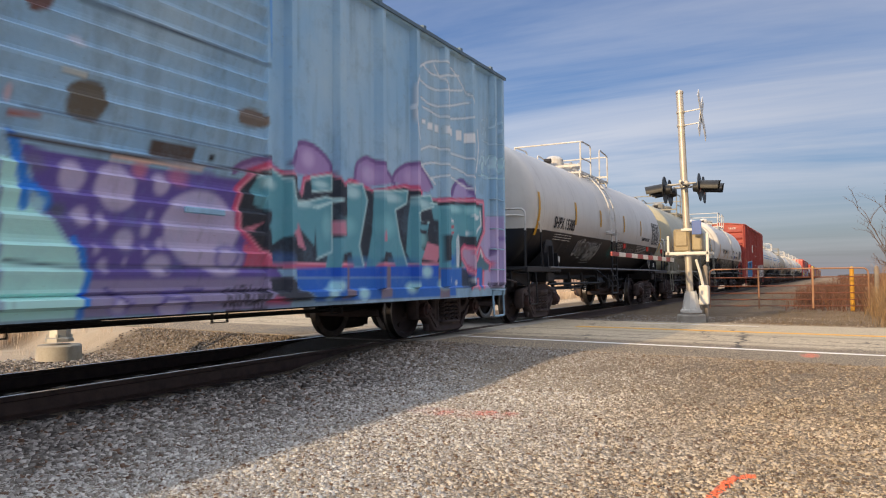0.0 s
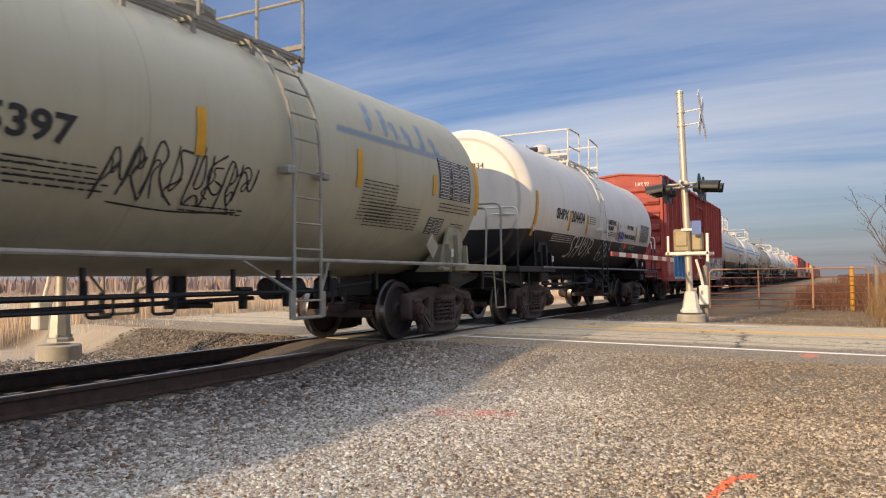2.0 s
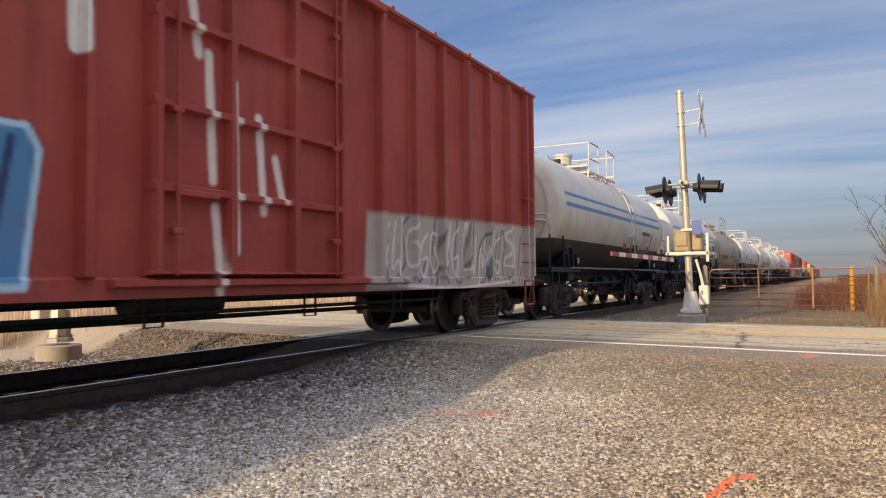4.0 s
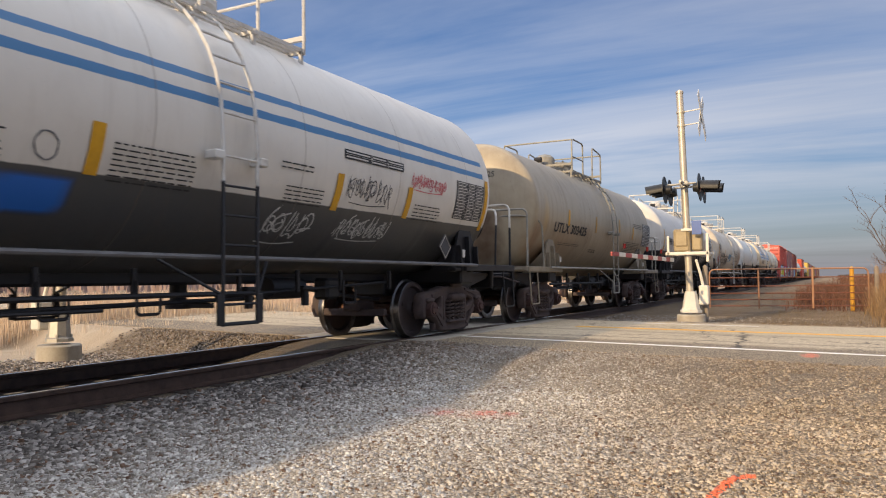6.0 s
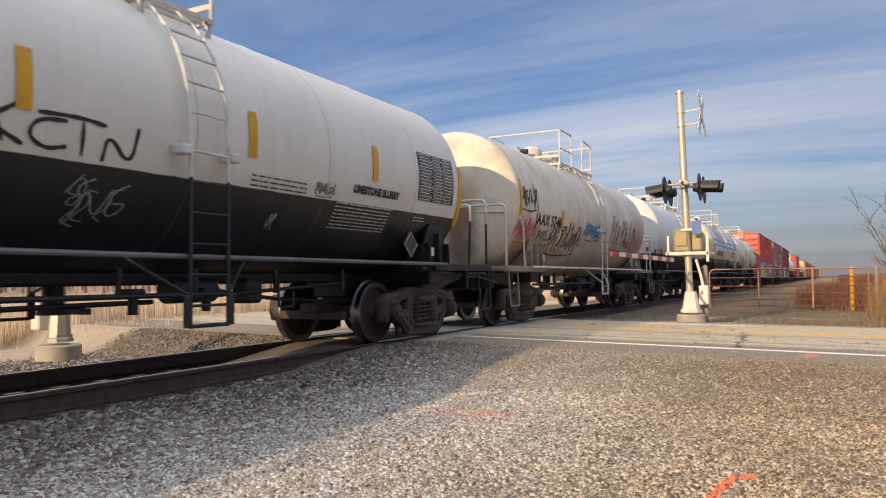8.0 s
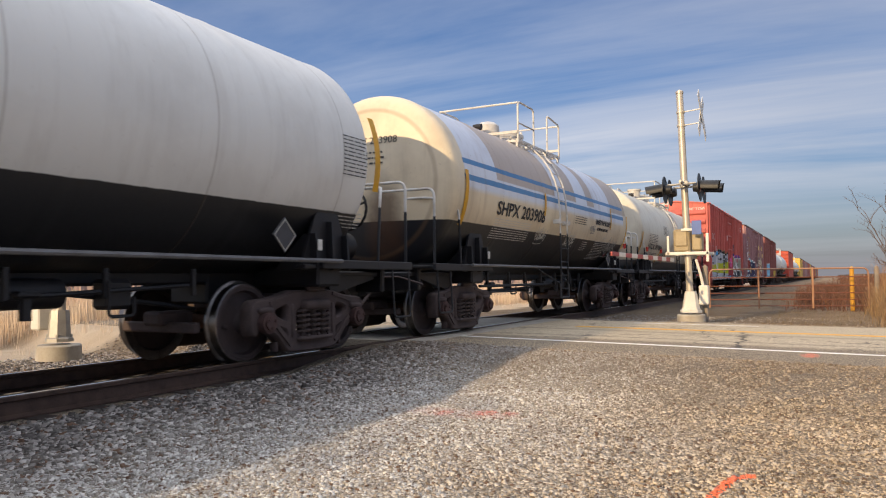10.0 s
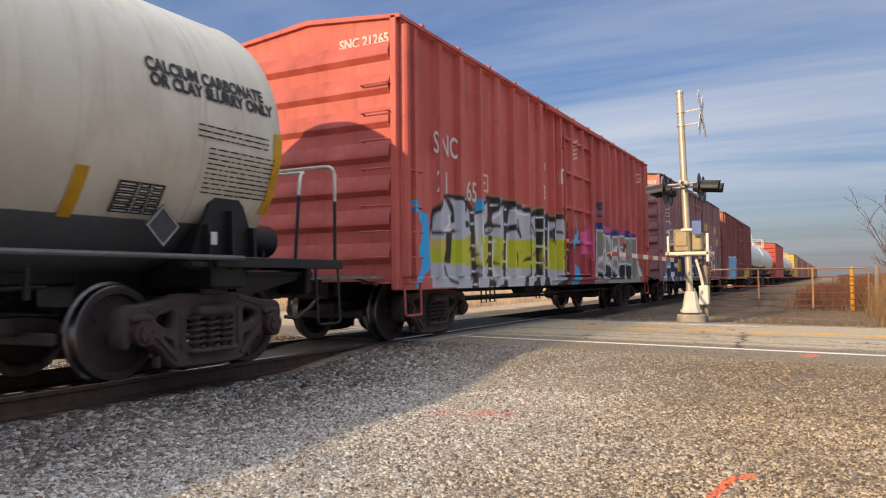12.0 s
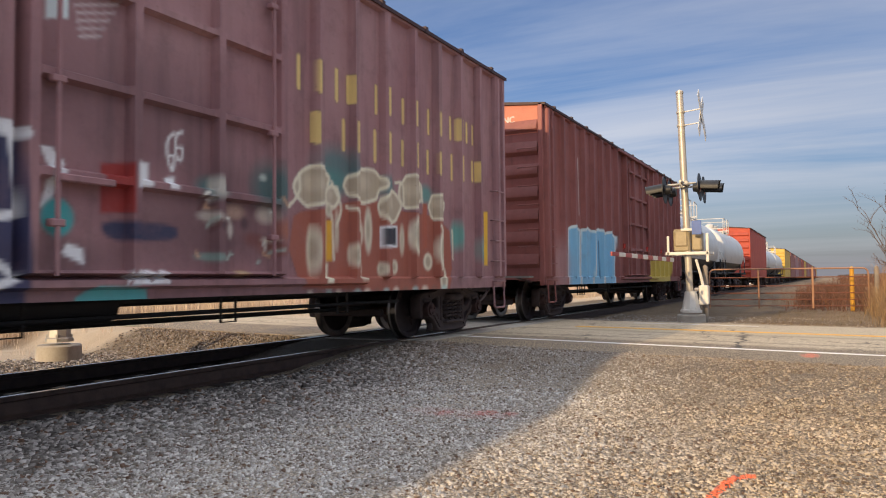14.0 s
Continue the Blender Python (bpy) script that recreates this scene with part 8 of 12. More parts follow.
    c.poly([(-4.05, 2.3), (-3.84, 2.31), (-3.79, 2.27), (-3.85, 2.14), (-3.88, 2.05), (-3.94, 1.87), (-3.97, 1.74), (-4, 1.52), (-4.01, 1.36), (-4.03, 1.12), (-4.02, 0.97), (-3.97, 0.76), (-4.06, 0.69), (-4.35, 0.7), (-4.42, 0.72), (-4.39, 0.79), (-4.33, 0.82), (-4.19, 0.83), (-4.14, 0.93), (-4.13, 1.21), (-4.11, 1.41), (-4.09, 1.74), (-4.09, 1.94), (-4.11, 2.21)], (24, 26, 31), 1)
    c.poly([(-3.91, 1.91), (-3.73, 1.97), (-3.61, 1.97), (-3.41, 1.93), (-3.31, 1.89), (-3.22, 1.8), (-3.2, 1.75), (-3.22, 1.71), (-3.27, 1.72), (-3.39, 1.81), (-3.5, 1.84), (-3.68, 1.85), (-3.78, 1.84), (-3.9, 1.79), (-3.94, 1.8), (-3.96, 1.87)], (24, 26, 31), 1)
    c.poly([(-3.58, 1.67), (-3.52, 1.56), (-3.48, 1.5), (-3.4, 1.44), (-3.38, 1.36), (-3.39, 1.17), (-3.46, 1.14), (-3.67, 1.23), (-3.73, 1.3), (-3.73, 1.43), (-3.7, 1.52), (-3.63, 1.66)], (24, 26, 31), 1)
    c.poly([(-3.6, 1.16), (-3.55, 1.12), (-3.55, 1.09), (-3.6, 1.04), (-3.64, 1.04), (-3.69, 1.09), (-3.69, 1.12), (-3.64, 1.16)], (24, 26, 31), 1)
    c.poly([(-2.99, 2.14), (-2.93, 2.14), (-2.91, 2.03), (-2.92, 1.71), (-2.92, 1.5), (-2.9, 1.15), (-2.9, 0.97), (-2.92, 0.78), (-2.97, 0.71), (-3.1, 0.71), (-3.13, 0.74), (-3.12, 0.85), (-3.1, 0.92), (-3.03, 1.01), (-3, 1.26), (-3.01, 1.92)], (24, 26, 31), 1)
    c.poly([(-2.42, 2.27), (-2.26, 2.3), (-2.22, 2.24), (-2.24, 2.01), (-2.26, 1.85), (-2.29, 1.58), (-2.3, 1.4), (-2.29, 1.13), (-2.27, 0.97), (-2.22, 0.74), (-2.3, 0.67), (-2.6, 0.68), (-2.68, 0.72), (-2.64, 0.83), (-2.59, 0.88), (-2.48, 0.9), (-2.44, 1.05), (-2.43, 1.5), (-2.43, 1.77), (-2.46, 2.13)], (24, 26, 31), 1)
    c.poly([(-1.83, 2.25), (-1.7, 2.26), (-1.67, 2.15), (-1.71, 1.81), (-1.73, 1.56), (-1.74, 1.18), (-1.72, 0.99), (-1.65, 0.8), (-1.72, 0.73), (-2, 0.71), (-2.07, 0.74), (-2, 0.84), (-1.95, 0.91), (-1.89, 1.01), (-1.86, 1.29), (-1.87, 2)], (24, 26, 31), 1)
    c.poly([(-0.61, 2.17), (-0.5, 2.08), (-0.45, 1.88), (-0.4, 1.36), (-0.4, 1.08), (-0.47, 0.78), (-0.65, 0.69), (-1.11, 0.72), (-1.24, 0.75), (-1.2, 0.8), (-1.08, 0.83), (-0.77, 0.88), (-0.64, 1.04), (-0.61, 1.49), (-0.61, 1.75), (-0.63, 2.09)], (24, 26, 31), 1)
    c.poly([(-2.13, 2.01), (-1.93, 2.02), (-1.85, 1.95), (-1.84, 1.73), (-1.91, 1.65), (-2.1, 1.65), (-2.17, 1.72), (-2.19, 1.94)], (24, 26, 31), 1)
    c.poly([(-5.33, 1.4), (-5.27, 1.33), (-5.23, 1.3), (-5.33, 1.33)], (24, 26, 31), 1)
    c.poly([(-5.32, 1.21), (-5.27, 1.13), (-5.23, 1.07), (-5.32, 1.14)], (24, 26, 31), 1)
    c.poly([(-5.32, 1.06), (-5.28, 1.01), (-5.25, 0.97), (-5.32, 0.99)], (24, 26, 31), 1)
    c.poly([(-5.5, 1.5), (-5.55, 1.45), (-5.58, 1.38), (-5.5, 1.43)], (24, 26, 31), 1)
    c.poly([(-5.5, 1.02), (-5.55, 0.97), (-5.59, 0.9), (-5.49, 0.96)], (24, 26, 31), 1)
    c.poly([(-4.8, 1.31), (-4.87, 1.26), (-4.91, 1.18), (-4.8, 1.24)], (24, 26, 31), 1)
    c.poly([(-4.8, 1.07), (-4.85, 1), (-4.88, 0.96), (-4.8, 0.99)], (24, 26, 31), 1)
    c.poly([(-4.61, 1.28), (-4.54, 1.21), (-4.49, 1.17), (-4.61, 1.2)], (24, 26, 31), 1)
    c.poly([(-4.6, 0.92), (-4.54, 0.84), (-4.5, 0.8), (-4.6, 0.85)], (24, 26, 31), 1)
    c.poly([(-4.12, 1.48), (-4.18, 1.4), (-4.21, 1.3), (-4.12, 1.4)], (24, 26, 31), 1)
    c.poly([(-4.12, 1.21), (-4.21, 1.12), (-4.26, 1.04), (-4.12, 1.13)], (24, 26, 31), 1)
    c.poly([(-4.03, 1.17), (-3.94, 1.1), (-3.89, 1.06), (-4.03, 1.08)], (24, 26, 31), 1)
    c.poly([(-3.01, 1.39), (-3.1, 1.3), (-3.16, 1.24), (-3.01, 1.3)], (24, 26, 31), 1)
    c.poly([(-3.01, 0.93), (-3.08, 0.85), (-3.12, 0.78), (-3.01, 0.84)], (24, 26, 31), 1)
    c.poly([(-2.91, 1.55), (-2.84, 1.48), (-2.79, 1.4), (-2.91, 1.46)], (24, 26, 31), 1)
    c.poly([(-2.91, 1.35), (-2.81, 1.26), (-2.74, 1.21), (-2.91, 1.25)], (24, 26, 31), 1)
    c.poly([(-2.44, 1.53), (-2.52, 1.44), (-2.57, 1.38), (-2.44, 1.43)], (24, 26, 31), 1)
    c.poly([(-2.44, 1.09), (-2.51, 1), (-2.56, 0.96), (-2.44, 0.99)], (24, 26, 31), 1)
    c.poly([(-2.27, 1.37), (-2.18, 1.29), (-2.12, 1.18), (-2.27, 1.27)], (24, 26, 31), 1)
    c.poly([(-1.86, 1.45), (-1.97, 1.33), (-2.04, 1.24), (-1.86, 1.34)], (24, 26, 31), 1)
    c.poly([(-1.86, 1.04), (-1.95, 0.93), (-2.01, 0.88), (-1.86, 0.94)], (24, 26, 31), 1)
    c.poly([(-0.6, 1.24), (-0.72, 1.14), (-0.8, 1.05), (-0.6, 1.13)], (24, 26, 31), 1)
    c.line([(-5.32, 2.01), (-5.32, 2), (-5.32, 1.95), (-5.31, 1.89), (-5.31, 1.76), (-5.31, 1.68), (-5.3, 1.6), (-5.3, 1.54), (-5.28, 1.43), (-5.28, 1.37), (-5.27, 1.3), (-5.26, 1.23), (-5.24, 1.13), (-5.24, 1.06), (-5.23, 0.99), (-5.23, 0.93), (-5.24, 0.82), (-5.24, 0.77), (-5.24, 0.74), (-5.24, 0.72)], 0.013, (216, 218, 220), 0.9)
    c.line([(-4.48, 2.15), (-4.49, 2.14), (-4.5, 2.12), (-4.52, 2.1), (-4.56, 2.05), (-4.58, 2.02), (-4.59, 2.01), (-4.59, 2)], 0.013, (216, 218, 220), 0.9)
    c.line([(-4.58, 1.62), (-4.58, 1.6), (-4.59, 1.55), (-4.59, 1.49), (-4.6, 1.33), (-4.61, 1.26), (-4.6, 1.18), (-4.6, 1.12), (-4.57, 1.03), (-4.56, 0.99), (-4.56, 0.96), (-4.55, 0.95)], 0.013, (216, 218, 220), 0.9)
    c.line([(-3.92, 1.77), (-3.93, 1.76), (-3.93, 1.71), (-3.94, 1.65), (-3.96, 1.52), (-3.97, 1.44), (-3.98, 1.36), (-3.98, 1.28), (-3.97, 1.15), (-3.97, 1.09), (-3.97, 1.05), (-3.97, 1.03)], 0.013, (216, 218, 220), 0.9)
    c.line([(-5.58, 1.79), (-5.58, 1.79), (-5.57, 1.77), (-5.56, 1.76), (-5.54, 1.72), (-5.52, 1.7), (-5.52, 1.69), (-5.51, 1.69)], 0.013, (216, 218, 220), 0.9)
    c.line([(-2.87, 2.09), (-2.87, 2.07), (-2.87, 2.01), (-2.88, 1.93), (-2.89, 1.76), (-2.89, 1.67), (-2.88, 1.56), (-2.87, 1.46), (-2.83, 1.3), (-2.82, 1.22), (-2.81, 1.17), (-2.8, 1.15)], 0.013, (216, 218, 220), 0.9)
    c.line([(-2.18, 2.06), (-2.18, 2.04), (-2.18, 1.98), (-2.19, 1.89), (-2.21, 1.71), (-2.22, 1.61), (-2.22, 1.49), (-2.21, 1.39), (-2.18, 1.21), (-2.17, 1.13), (-2.16, 1.07), (-2.16, 1.05)], 0.013, (216, 218, 220), 0.9)
    c.line([(-1.62, 2.12), (-1.62, 2.1), (-1.63, 2.03), (-1.64, 1.95), (-1.66, 1.75), (-1.67, 1.65), (-1.67, 1.53), (-1.66, 1.45), (-1.64, 1.3), (-1.63, 1.23), (-1.63, 1.18), (-1.63, 1.17)], 0.013, (216, 218, 220), 0.9)
    c.line([(-3.8, 2.21), (-3.78, 2.21), (-3.69, 2.21), (-3.58, 2.2), (-3.31, 2.2), (-3.18, 2.2), (-3.08, 2.19), (-3.05, 2.19)], 0.013, (216, 218, 220), 0.9)
    c.line([(-5.2, 2.03), (-5.2, 2.02), (-5.21, 1.99), (-5.21, 1.94), (-5.23, 1.84), (-5.23, 1.79), (-5.23, 1.74), (-5.22, 1.7), (-5.21, 1.63), (-5.2, 1.6), (-5.2, 1.58), (-5.19, 1.57)], 0.013, (216, 218, 220), 0.9)
    c.line([(-0.69, 2.09), (-0.69, 2.07), (-0.69, 2.02), (-0.68, 1.95), (-0.68, 1.78), (-0.67, 1.71), (-0.67, 1.66), (-0.67, 1.64)], 0.013, (216, 218, 220), 0.9)
    c.line([(-5.5, 2.05), (-5.36, 2.06)], 0.011, (216, 218, 220), 0.95)
    c.line([(-5.5, 1.86), (-5.38, 1.87)], 0.011, (216, 218, 220), 0.95)
    c.line([(-5.47, 1.5), (-5.36, 1.49)], 0.011, (216, 218, 220), 0.95)
    c.line([(-5.47, 1.27), (-5.36, 1.27)], 0.011, (216, 218, 220), 0.95)
    c.line([(-5.48, 1.07), (-5.35, 1.06)], 0.011, (216, 218, 220), 0.95)
    c.line([(-5.46, 0.85), (-5.32, 0.84)], 0.011, (216, 218, 220), 0.95)
    c.line([(-4.78, 1.59), (-4.65, 1.59)], 0.011, (216, 218, 220), 0.95)
    c.line([(-4.78, 1.38), (-4.68, 1.38)], 0.011, (216, 218, 220), 0.95)
    c.line([(-4.78, 1.12), (-4.67, 1.11)], 0.011, (216, 218, 220), 0.95)
    c.line([(-4.78, 0.95), (-4.65, 0.94)], 0.011, (216, 218, 220), 0.95)
    c.line([(-4.79, 0.78), (-4.65, 0.77)], 0.011, (216, 218, 220), 0.95)
    c.line([(-4.69, 2.24), (-4.56, 2.25)], 0.011, (216, 218, 220), 0.95)
    c.line([(-4.05, 2.22), (-3.95, 2.22)], 0.011, (216, 218, 220), 0.95)
    c.line([(-4.06, 1.95), (-3.96, 1.94)], 0.011, (216, 218, 220), 0.95)
    c.line([(-4.12, 1.62), (-4.03, 1.62)], 0.011, (216, 218, 220), 0.95)
    c.line([(-4.13, 1.26), (-4.04, 1.25)], 0.011, (216, 218, 220), 0.95)
    c.line([(-4.11, 0.95), (-4.01, 0.94)], 0.011, (216, 218, 220), 0.95)
    c.line([(-4.26, 0.77), (-4.16, 0.75)], 0.011, (216, 218, 220), 0.95)
    c.line([(-2.4, 2.19), (-2.27, 2.19)], 0.011, (216, 218, 220), 0.95)
    c.line([(-2.4, 1.93), (-2.27, 1.92)], 0.011, (216, 218, 220), 0.95)
    c.line([(-2.41, 1.6), (-2.29, 1.59)], 0.011, (216, 218, 220), 0.95)
    c.line([(-2.43, 1.27), (-2.31, 1.25)], 0.011, (216, 218, 220), 0.95)
    c.line([(-2.41, 0.99), (-2.27, 0.98)], 0.011, (216, 218, 220), 0.95)
    c.line([(-2.42, 0.77), (-2.26, 0.75)], 0.011, (216, 218, 220), 0.95)
    c.line([(-1.83, 1.99), (-1.73, 1.98)], 0.011, (216, 218, 220), 0.95)
    c.line([(-1.85, 1.58), (-1.75, 1.56)], 0.011, (216, 218, 220), 0.95)
    c.line([(-1.85, 1.17), (-1.75, 1.15)], 0.011, (216, 218, 220), 0.95)
    c.line([(-0.55, 1.59), (-0.45, 1.57)], 0.011, (216, 218, 220), 0.95)
    c.line([(-0.56, 1.06), (-0.45, 1.04)], 0.011, (216, 218, 220), 0.95)
    c.line([(-2.99, 1.77), (-2.92, 1.76)], 0.011, (216, 218, 220), 0.95)
    c.line([(-3.01, 1.25), (-2.94, 1.24)], 0.011, (216, 218, 220), 0.95)
    c.line([(-5.02, 1.77), (-5, 1.79), (-4.93, 1.82), (-4.87, 1.84), (-4.77, 1.87), (-4.7, 1.87), (-4.61, 1.85), (-4.61, 1.82), (-4.68, 1.77), (-4.73, 1.75), (-4.82, 1.73), (-4.88, 1.73), (-4.94, 1.75), (-4.97, 1.75), (-5.01, 1.77), (-5.02, 1.77)], 0.016, (24, 26, 31), 1)
    c.line([(-5, 1.83), (-4.97, 1.85), (-4.87, 1.89), (-4.8, 1.9), (-4.68, 1.91), (-4.61, 1.9), (-4.53, 1.88), (-4.5, 1.87)], 0.02, (24, 26, 31), 1)
    c.disc(-4.76, 1.8, 0.07, (120, 122, 128), 1, 0.03)
    c.disc(-4.76, 1.8, 0.03, (24, 26, 31), 1, 0.02)
    c.line([(-5.04, 2.18), (-5.05, 2.17), (-5.05, 2.16), (-5.06, 2.14), (-5.07, 2.09), (-5.07, 2.07), (-5.07, 2.03), (-5.06, 2), (-5.04, 1.95), (-5.03, 1.93), (-5.02, 1.93), (-5.01, 1.95), (-4.99, 2.02), (-4.98, 2.04), (-4.97, 2.06), (-4.97, 2.07)], 0.02, (24, 26, 31), 1)
    c.line([(-4.38, 1.81), (-4.38, 1.81), (-4.38, 1.8), (-4.37, 1.79), (-4.35, 1.76), (-4.35, 1.74), (-4.35, 1.72), (-4.35, 1.69), (-4.36, 1.65), (-4.36, 1.64), (-4.37, 1.62), (-4.37, 1.62)], 0.02, (24, 26, 31), 1)
    c.line([(-4.27, 1.85), (-4.27, 1.84), (-4.27, 1.83), (-4.26, 1.81), (-4.25, 1.77), (-4.25, 1.75), (-4.25, 1.73), (-4.25, 1.7), (-4.26, 1.66), (-4.27, 1.64), (-4.27, 1.63), (-4.27, 1.63)], 0.02, (24, 26, 31), 1)
    c.line([(-5.16, 2), (-5.16, 1.99), (-5.16, 1.98), (-5.16, 1.95), (-5.17, 1.89), (-5.17, 1.86), (-5.17, 1.82), (-5.16, 1.78), (-5.13, 1.71), (-5.11, 1.68), (-5.1, 1.66), (-5.09, 1.64), (-5.08, 1.63), (-5.07, 1.62), (-5.07, 1.61), (-5.06, 1.61)], 0.02, (24, 26, 31), 1)
    c.line([(-3.39, 2.07), (-3.39, 2.07), (-3.39, 2.05), (-3.38, 2.03), (-3.36, 1.97), (-3.35, 1.94), (-3.33, 1.9), (-3.32, 1.87), (-3.3, 1.8), (-3.29, 1.77), (-3.28, 1.74), (-3.28, 1.74)], 0.02, (24, 26, 31), 1)
    c.line([(-3.48, 2.01), (-3.47, 2.01), (-3.47, 1.99), (-3.46, 1.96), (-3.44, 1.91), (-3.43, 1.89), (-3.42, 1.87), (-3.42, 1.86)], 0.02, (24, 26, 31), 1)
    c.line([(-2.7, 2.05), (-2.69, 2.05), (-2.68, 2.04), (-2.66, 2.02), (-2.61, 1.99), (-2.59, 1.97), (-2.56, 1.94), (-2.54, 1.91), (-2.51, 1.86), (-2.49, 1.83), (-2.48, 1.81), (-2.47, 1.81)], 0.02, (24, 26, 31), 1)
    c.line([(-2.77, 1.89), (-2.77, 1.88), (-2.75, 1.88), (-2.73, 1.87), (-2.69, 1.85), (-2.68, 1.84), (-2.66, 1.84), (-2.66, 1.83)], 0.02, (24, 26, 31), 1)
    c.line([(-1.45, 2.14), (-1.46, 2.13), (-1.47, 2.1), (-1.49, 2.06), (-1.54, 1.97), (-1.56, 1.92), (-1.56, 1.86), (-1.55, 1.81), (-1.53, 1.73), (-1.51, 1.69), (-1.5, 1.66), (-1.5, 1.65)], 0.02, (24, 26, 31), 1)
    c.line([(-1.3, 2.03), (-1.28, 2.03), (-1.25, 2.01), (-1.21, 1.98), (-1.11, 1.92), (-1.06, 1.91), (-1, 1.91), (-0.96, 1.94), (-0.9, 2.01), (-0.87, 2.04), (-0.85, 2.07), (-0.84, 2.08)], 0.02, (24, 26, 31), 1)
    c.poly([(-5.39, 2.33), (-5.17, 2.25), (-5.17, 2.15), (-5.33, 2.07), (-5.32, 2.21)], (48, 150, 206), 1)
    c.poly([(-4.48, 2.41), (-4.25, 2.34), (-4.45, 2.24)], (48, 150, 206), 1)
    c.poly([(-2.88, 2.26), (-2.59, 2.37), (-2.67, 2.22), (-2.9, 2.13)], (48, 150, 206), 1)
    c.poly([(-2.19, 2.25), (-1.99, 2.32), (-2.14, 2.14)], (48, 150, 206), 1)
    c.cloud(-3.12, 2.36, 0.10, 0.06, (206, 150, 176), 0.6)
    c.cloud(-2.9, 2.4, 0.08, 0.06, (206, 150, 176), 0.6)
    c.cloud(-2.14, 2.42, 0.09, 0.06, (206, 150, 176), 0.6)
    c.cloud(-1.86, 2.33, 0.10, 0.07, (206, 150, 176), 0.6)
    c.cloud(-4.96, 2.32, 0.12, 0.05, (206, 150, 176), 0.6)
    c.poly([(-6.9, 1.58), (-6.87, 1.89), (-6.71, 2.1), (-6.37, 2.25), (-6.08, 2.25), (-5.75, 2.1), (-5.68, 1.77), (-5.74, 0.8), (-6.91, 0.81)], (158, 161, 170), 1)
    c.poly([(-6.9, 1.55), (-5.71, 1.59), (-5.72, 1.17), (-6.91, 1.18)], (160, 164, 40), 0.9)
    c.cloud(-6.65, 1.47, 0.38, 0.12, (190, 150, 110), 0.6)
    c.line([(-6.88, 1.7), (-6.88, 1.71), (-6.88, 1.74), (-6.87, 1.77), (-6.86, 1.85), (-6.85, 1.9), (-6.83, 1.95), (-6.8, 1.99), (-6.73, 2.07), (-6.69, 2.11), (-6.63, 2.15), (-6.58, 2.18), (-6.47, 2.22), (-6.4, 2.23), (-6.32, 2.25), (-6.25, 2.25), (-6.12, 2.25), (-6.05, 2.24), (-5.97, 2.22), (-5.9, 2.19), (-5.78, 2.13), (-5.73, 2.1), (-5.69, 2.08), (-5.67, 2.08)], 0.03, (24, 26, 31), 1)
    c.poly([(-6.39, 1.68), (-6.18, 1.69), (-6.22, 1.42), (-6.26, 1.18), (-6.48, 1.2), (-6.41, 1.41)], (24, 26, 31), 1)
    c.poly([(-6.44, 2.21), (-6.28, 2.22), (-6.12, 2.07), (-6.09, 1.85), (-6.29, 1.8), (-6.2, 1.97)], (24, 26, 31), 1)
    c.line([(-6.85, 1.64), (-6.84, 1.64), (-6.81, 1.64), (-6.77, 1.64), (-6.69, 1.63), (-6.65, 1.63), (-6.59, 1.64), (-6.54, 1.65), (-6.46, 1.68), (-6.41, 1.69), (-6.34, 1.7), (-6.29, 1.7), (-6.19, 1.7), (-6.14, 1.7), (-6.11, 1.7), (-6.09, 1.7)], 0.022, (24, 26, 31), 1)
    c.line([(-6.63, 1.09), (-6.62, 1.09), (-6.6, 1.1), (-6.57, 1.11), (-6.51, 1.14), (-6.48, 1.14), (-6.45, 1.12), (-6.43, 1.09), (-6.39, 1.01), (-6.36, 0.97), (-6.31, 0.93), (-6.26, 0.91), (-6.14, 0.89), (-6.09, 0.88), (-6.05, 0.87), (-6.04, 0.87)], 0.02, (24, 26, 31), 1)
    c.line([(-6.3, 1.93), (-6.25, 1.82), (-6.38, 1.73)], 0.02, (216, 218, 220), 0.9)
    c.line([(-6.47, 1.7), (-6.24, 1.72)], 0.02, (216, 218, 220), 0.9)
    c.line([(-6.56, 2.04), (-6.61, 1.85)], 0.02, (216, 218, 220), 0.9)
    c.poly([(-7.6, 2.06), (-7.51, 2.07), (-7.28, 1.95), (-6.97, 1.91), (-6.94, 1.58), (-6.91, 1.09), (-7.17, 0.97), (-7.33, 0.81), (-7.41, 0.82), (-7.35, 0.97), (-7.2, 1.07), (-7.17, 1.24), (-7.4, 1.25), (-7.38, 1.32), (-7.19, 1.48), (-7.16, 1.75), (-7.31, 1.86), (-7.6, 1.92)], (40, 146, 206), 1)
    c.poly([(-0.41, 2.07), (0.3, 2.17), (0.64, 1.99), (1.63, 2.06), (1.6, 0.66), (-0.43, 0.67)], (140, 56, 62), 0.5)
    c.poly([(-0.36, 1.79), (0.4, 2.06), (0.28, 1.87), (-0.1, 1.53), (0.03, 1.26), (0.41, 1.14), (0.37, 0.71), (-0.24, 0.71), (-0.15, 1.14)], (64, 150, 190), 1)
    c.line([(0.12, 2.38), (0.2, 2.18), (0.28, 1.98)], 0.02, (64, 150, 190), 1)
    c.poly([(0.47, 2.05), (1.08, 2.1), (1.07, 1.52), (0.46, 1.49)], (196, 90, 140), 0.7)
    c.cloud(1.38, 1.78, 0.41, 0.55, (196, 84, 140), 0.8)
    c.cloud(2.14, 2.69, 0.32, 0.29, (110, 96, 110), 0.7)
    c.poly([(1.73, 0.84), (6.22, 0.97), (6.4, 0.7), (1.72, 0.63)], (150, 146, 140), 0.9)
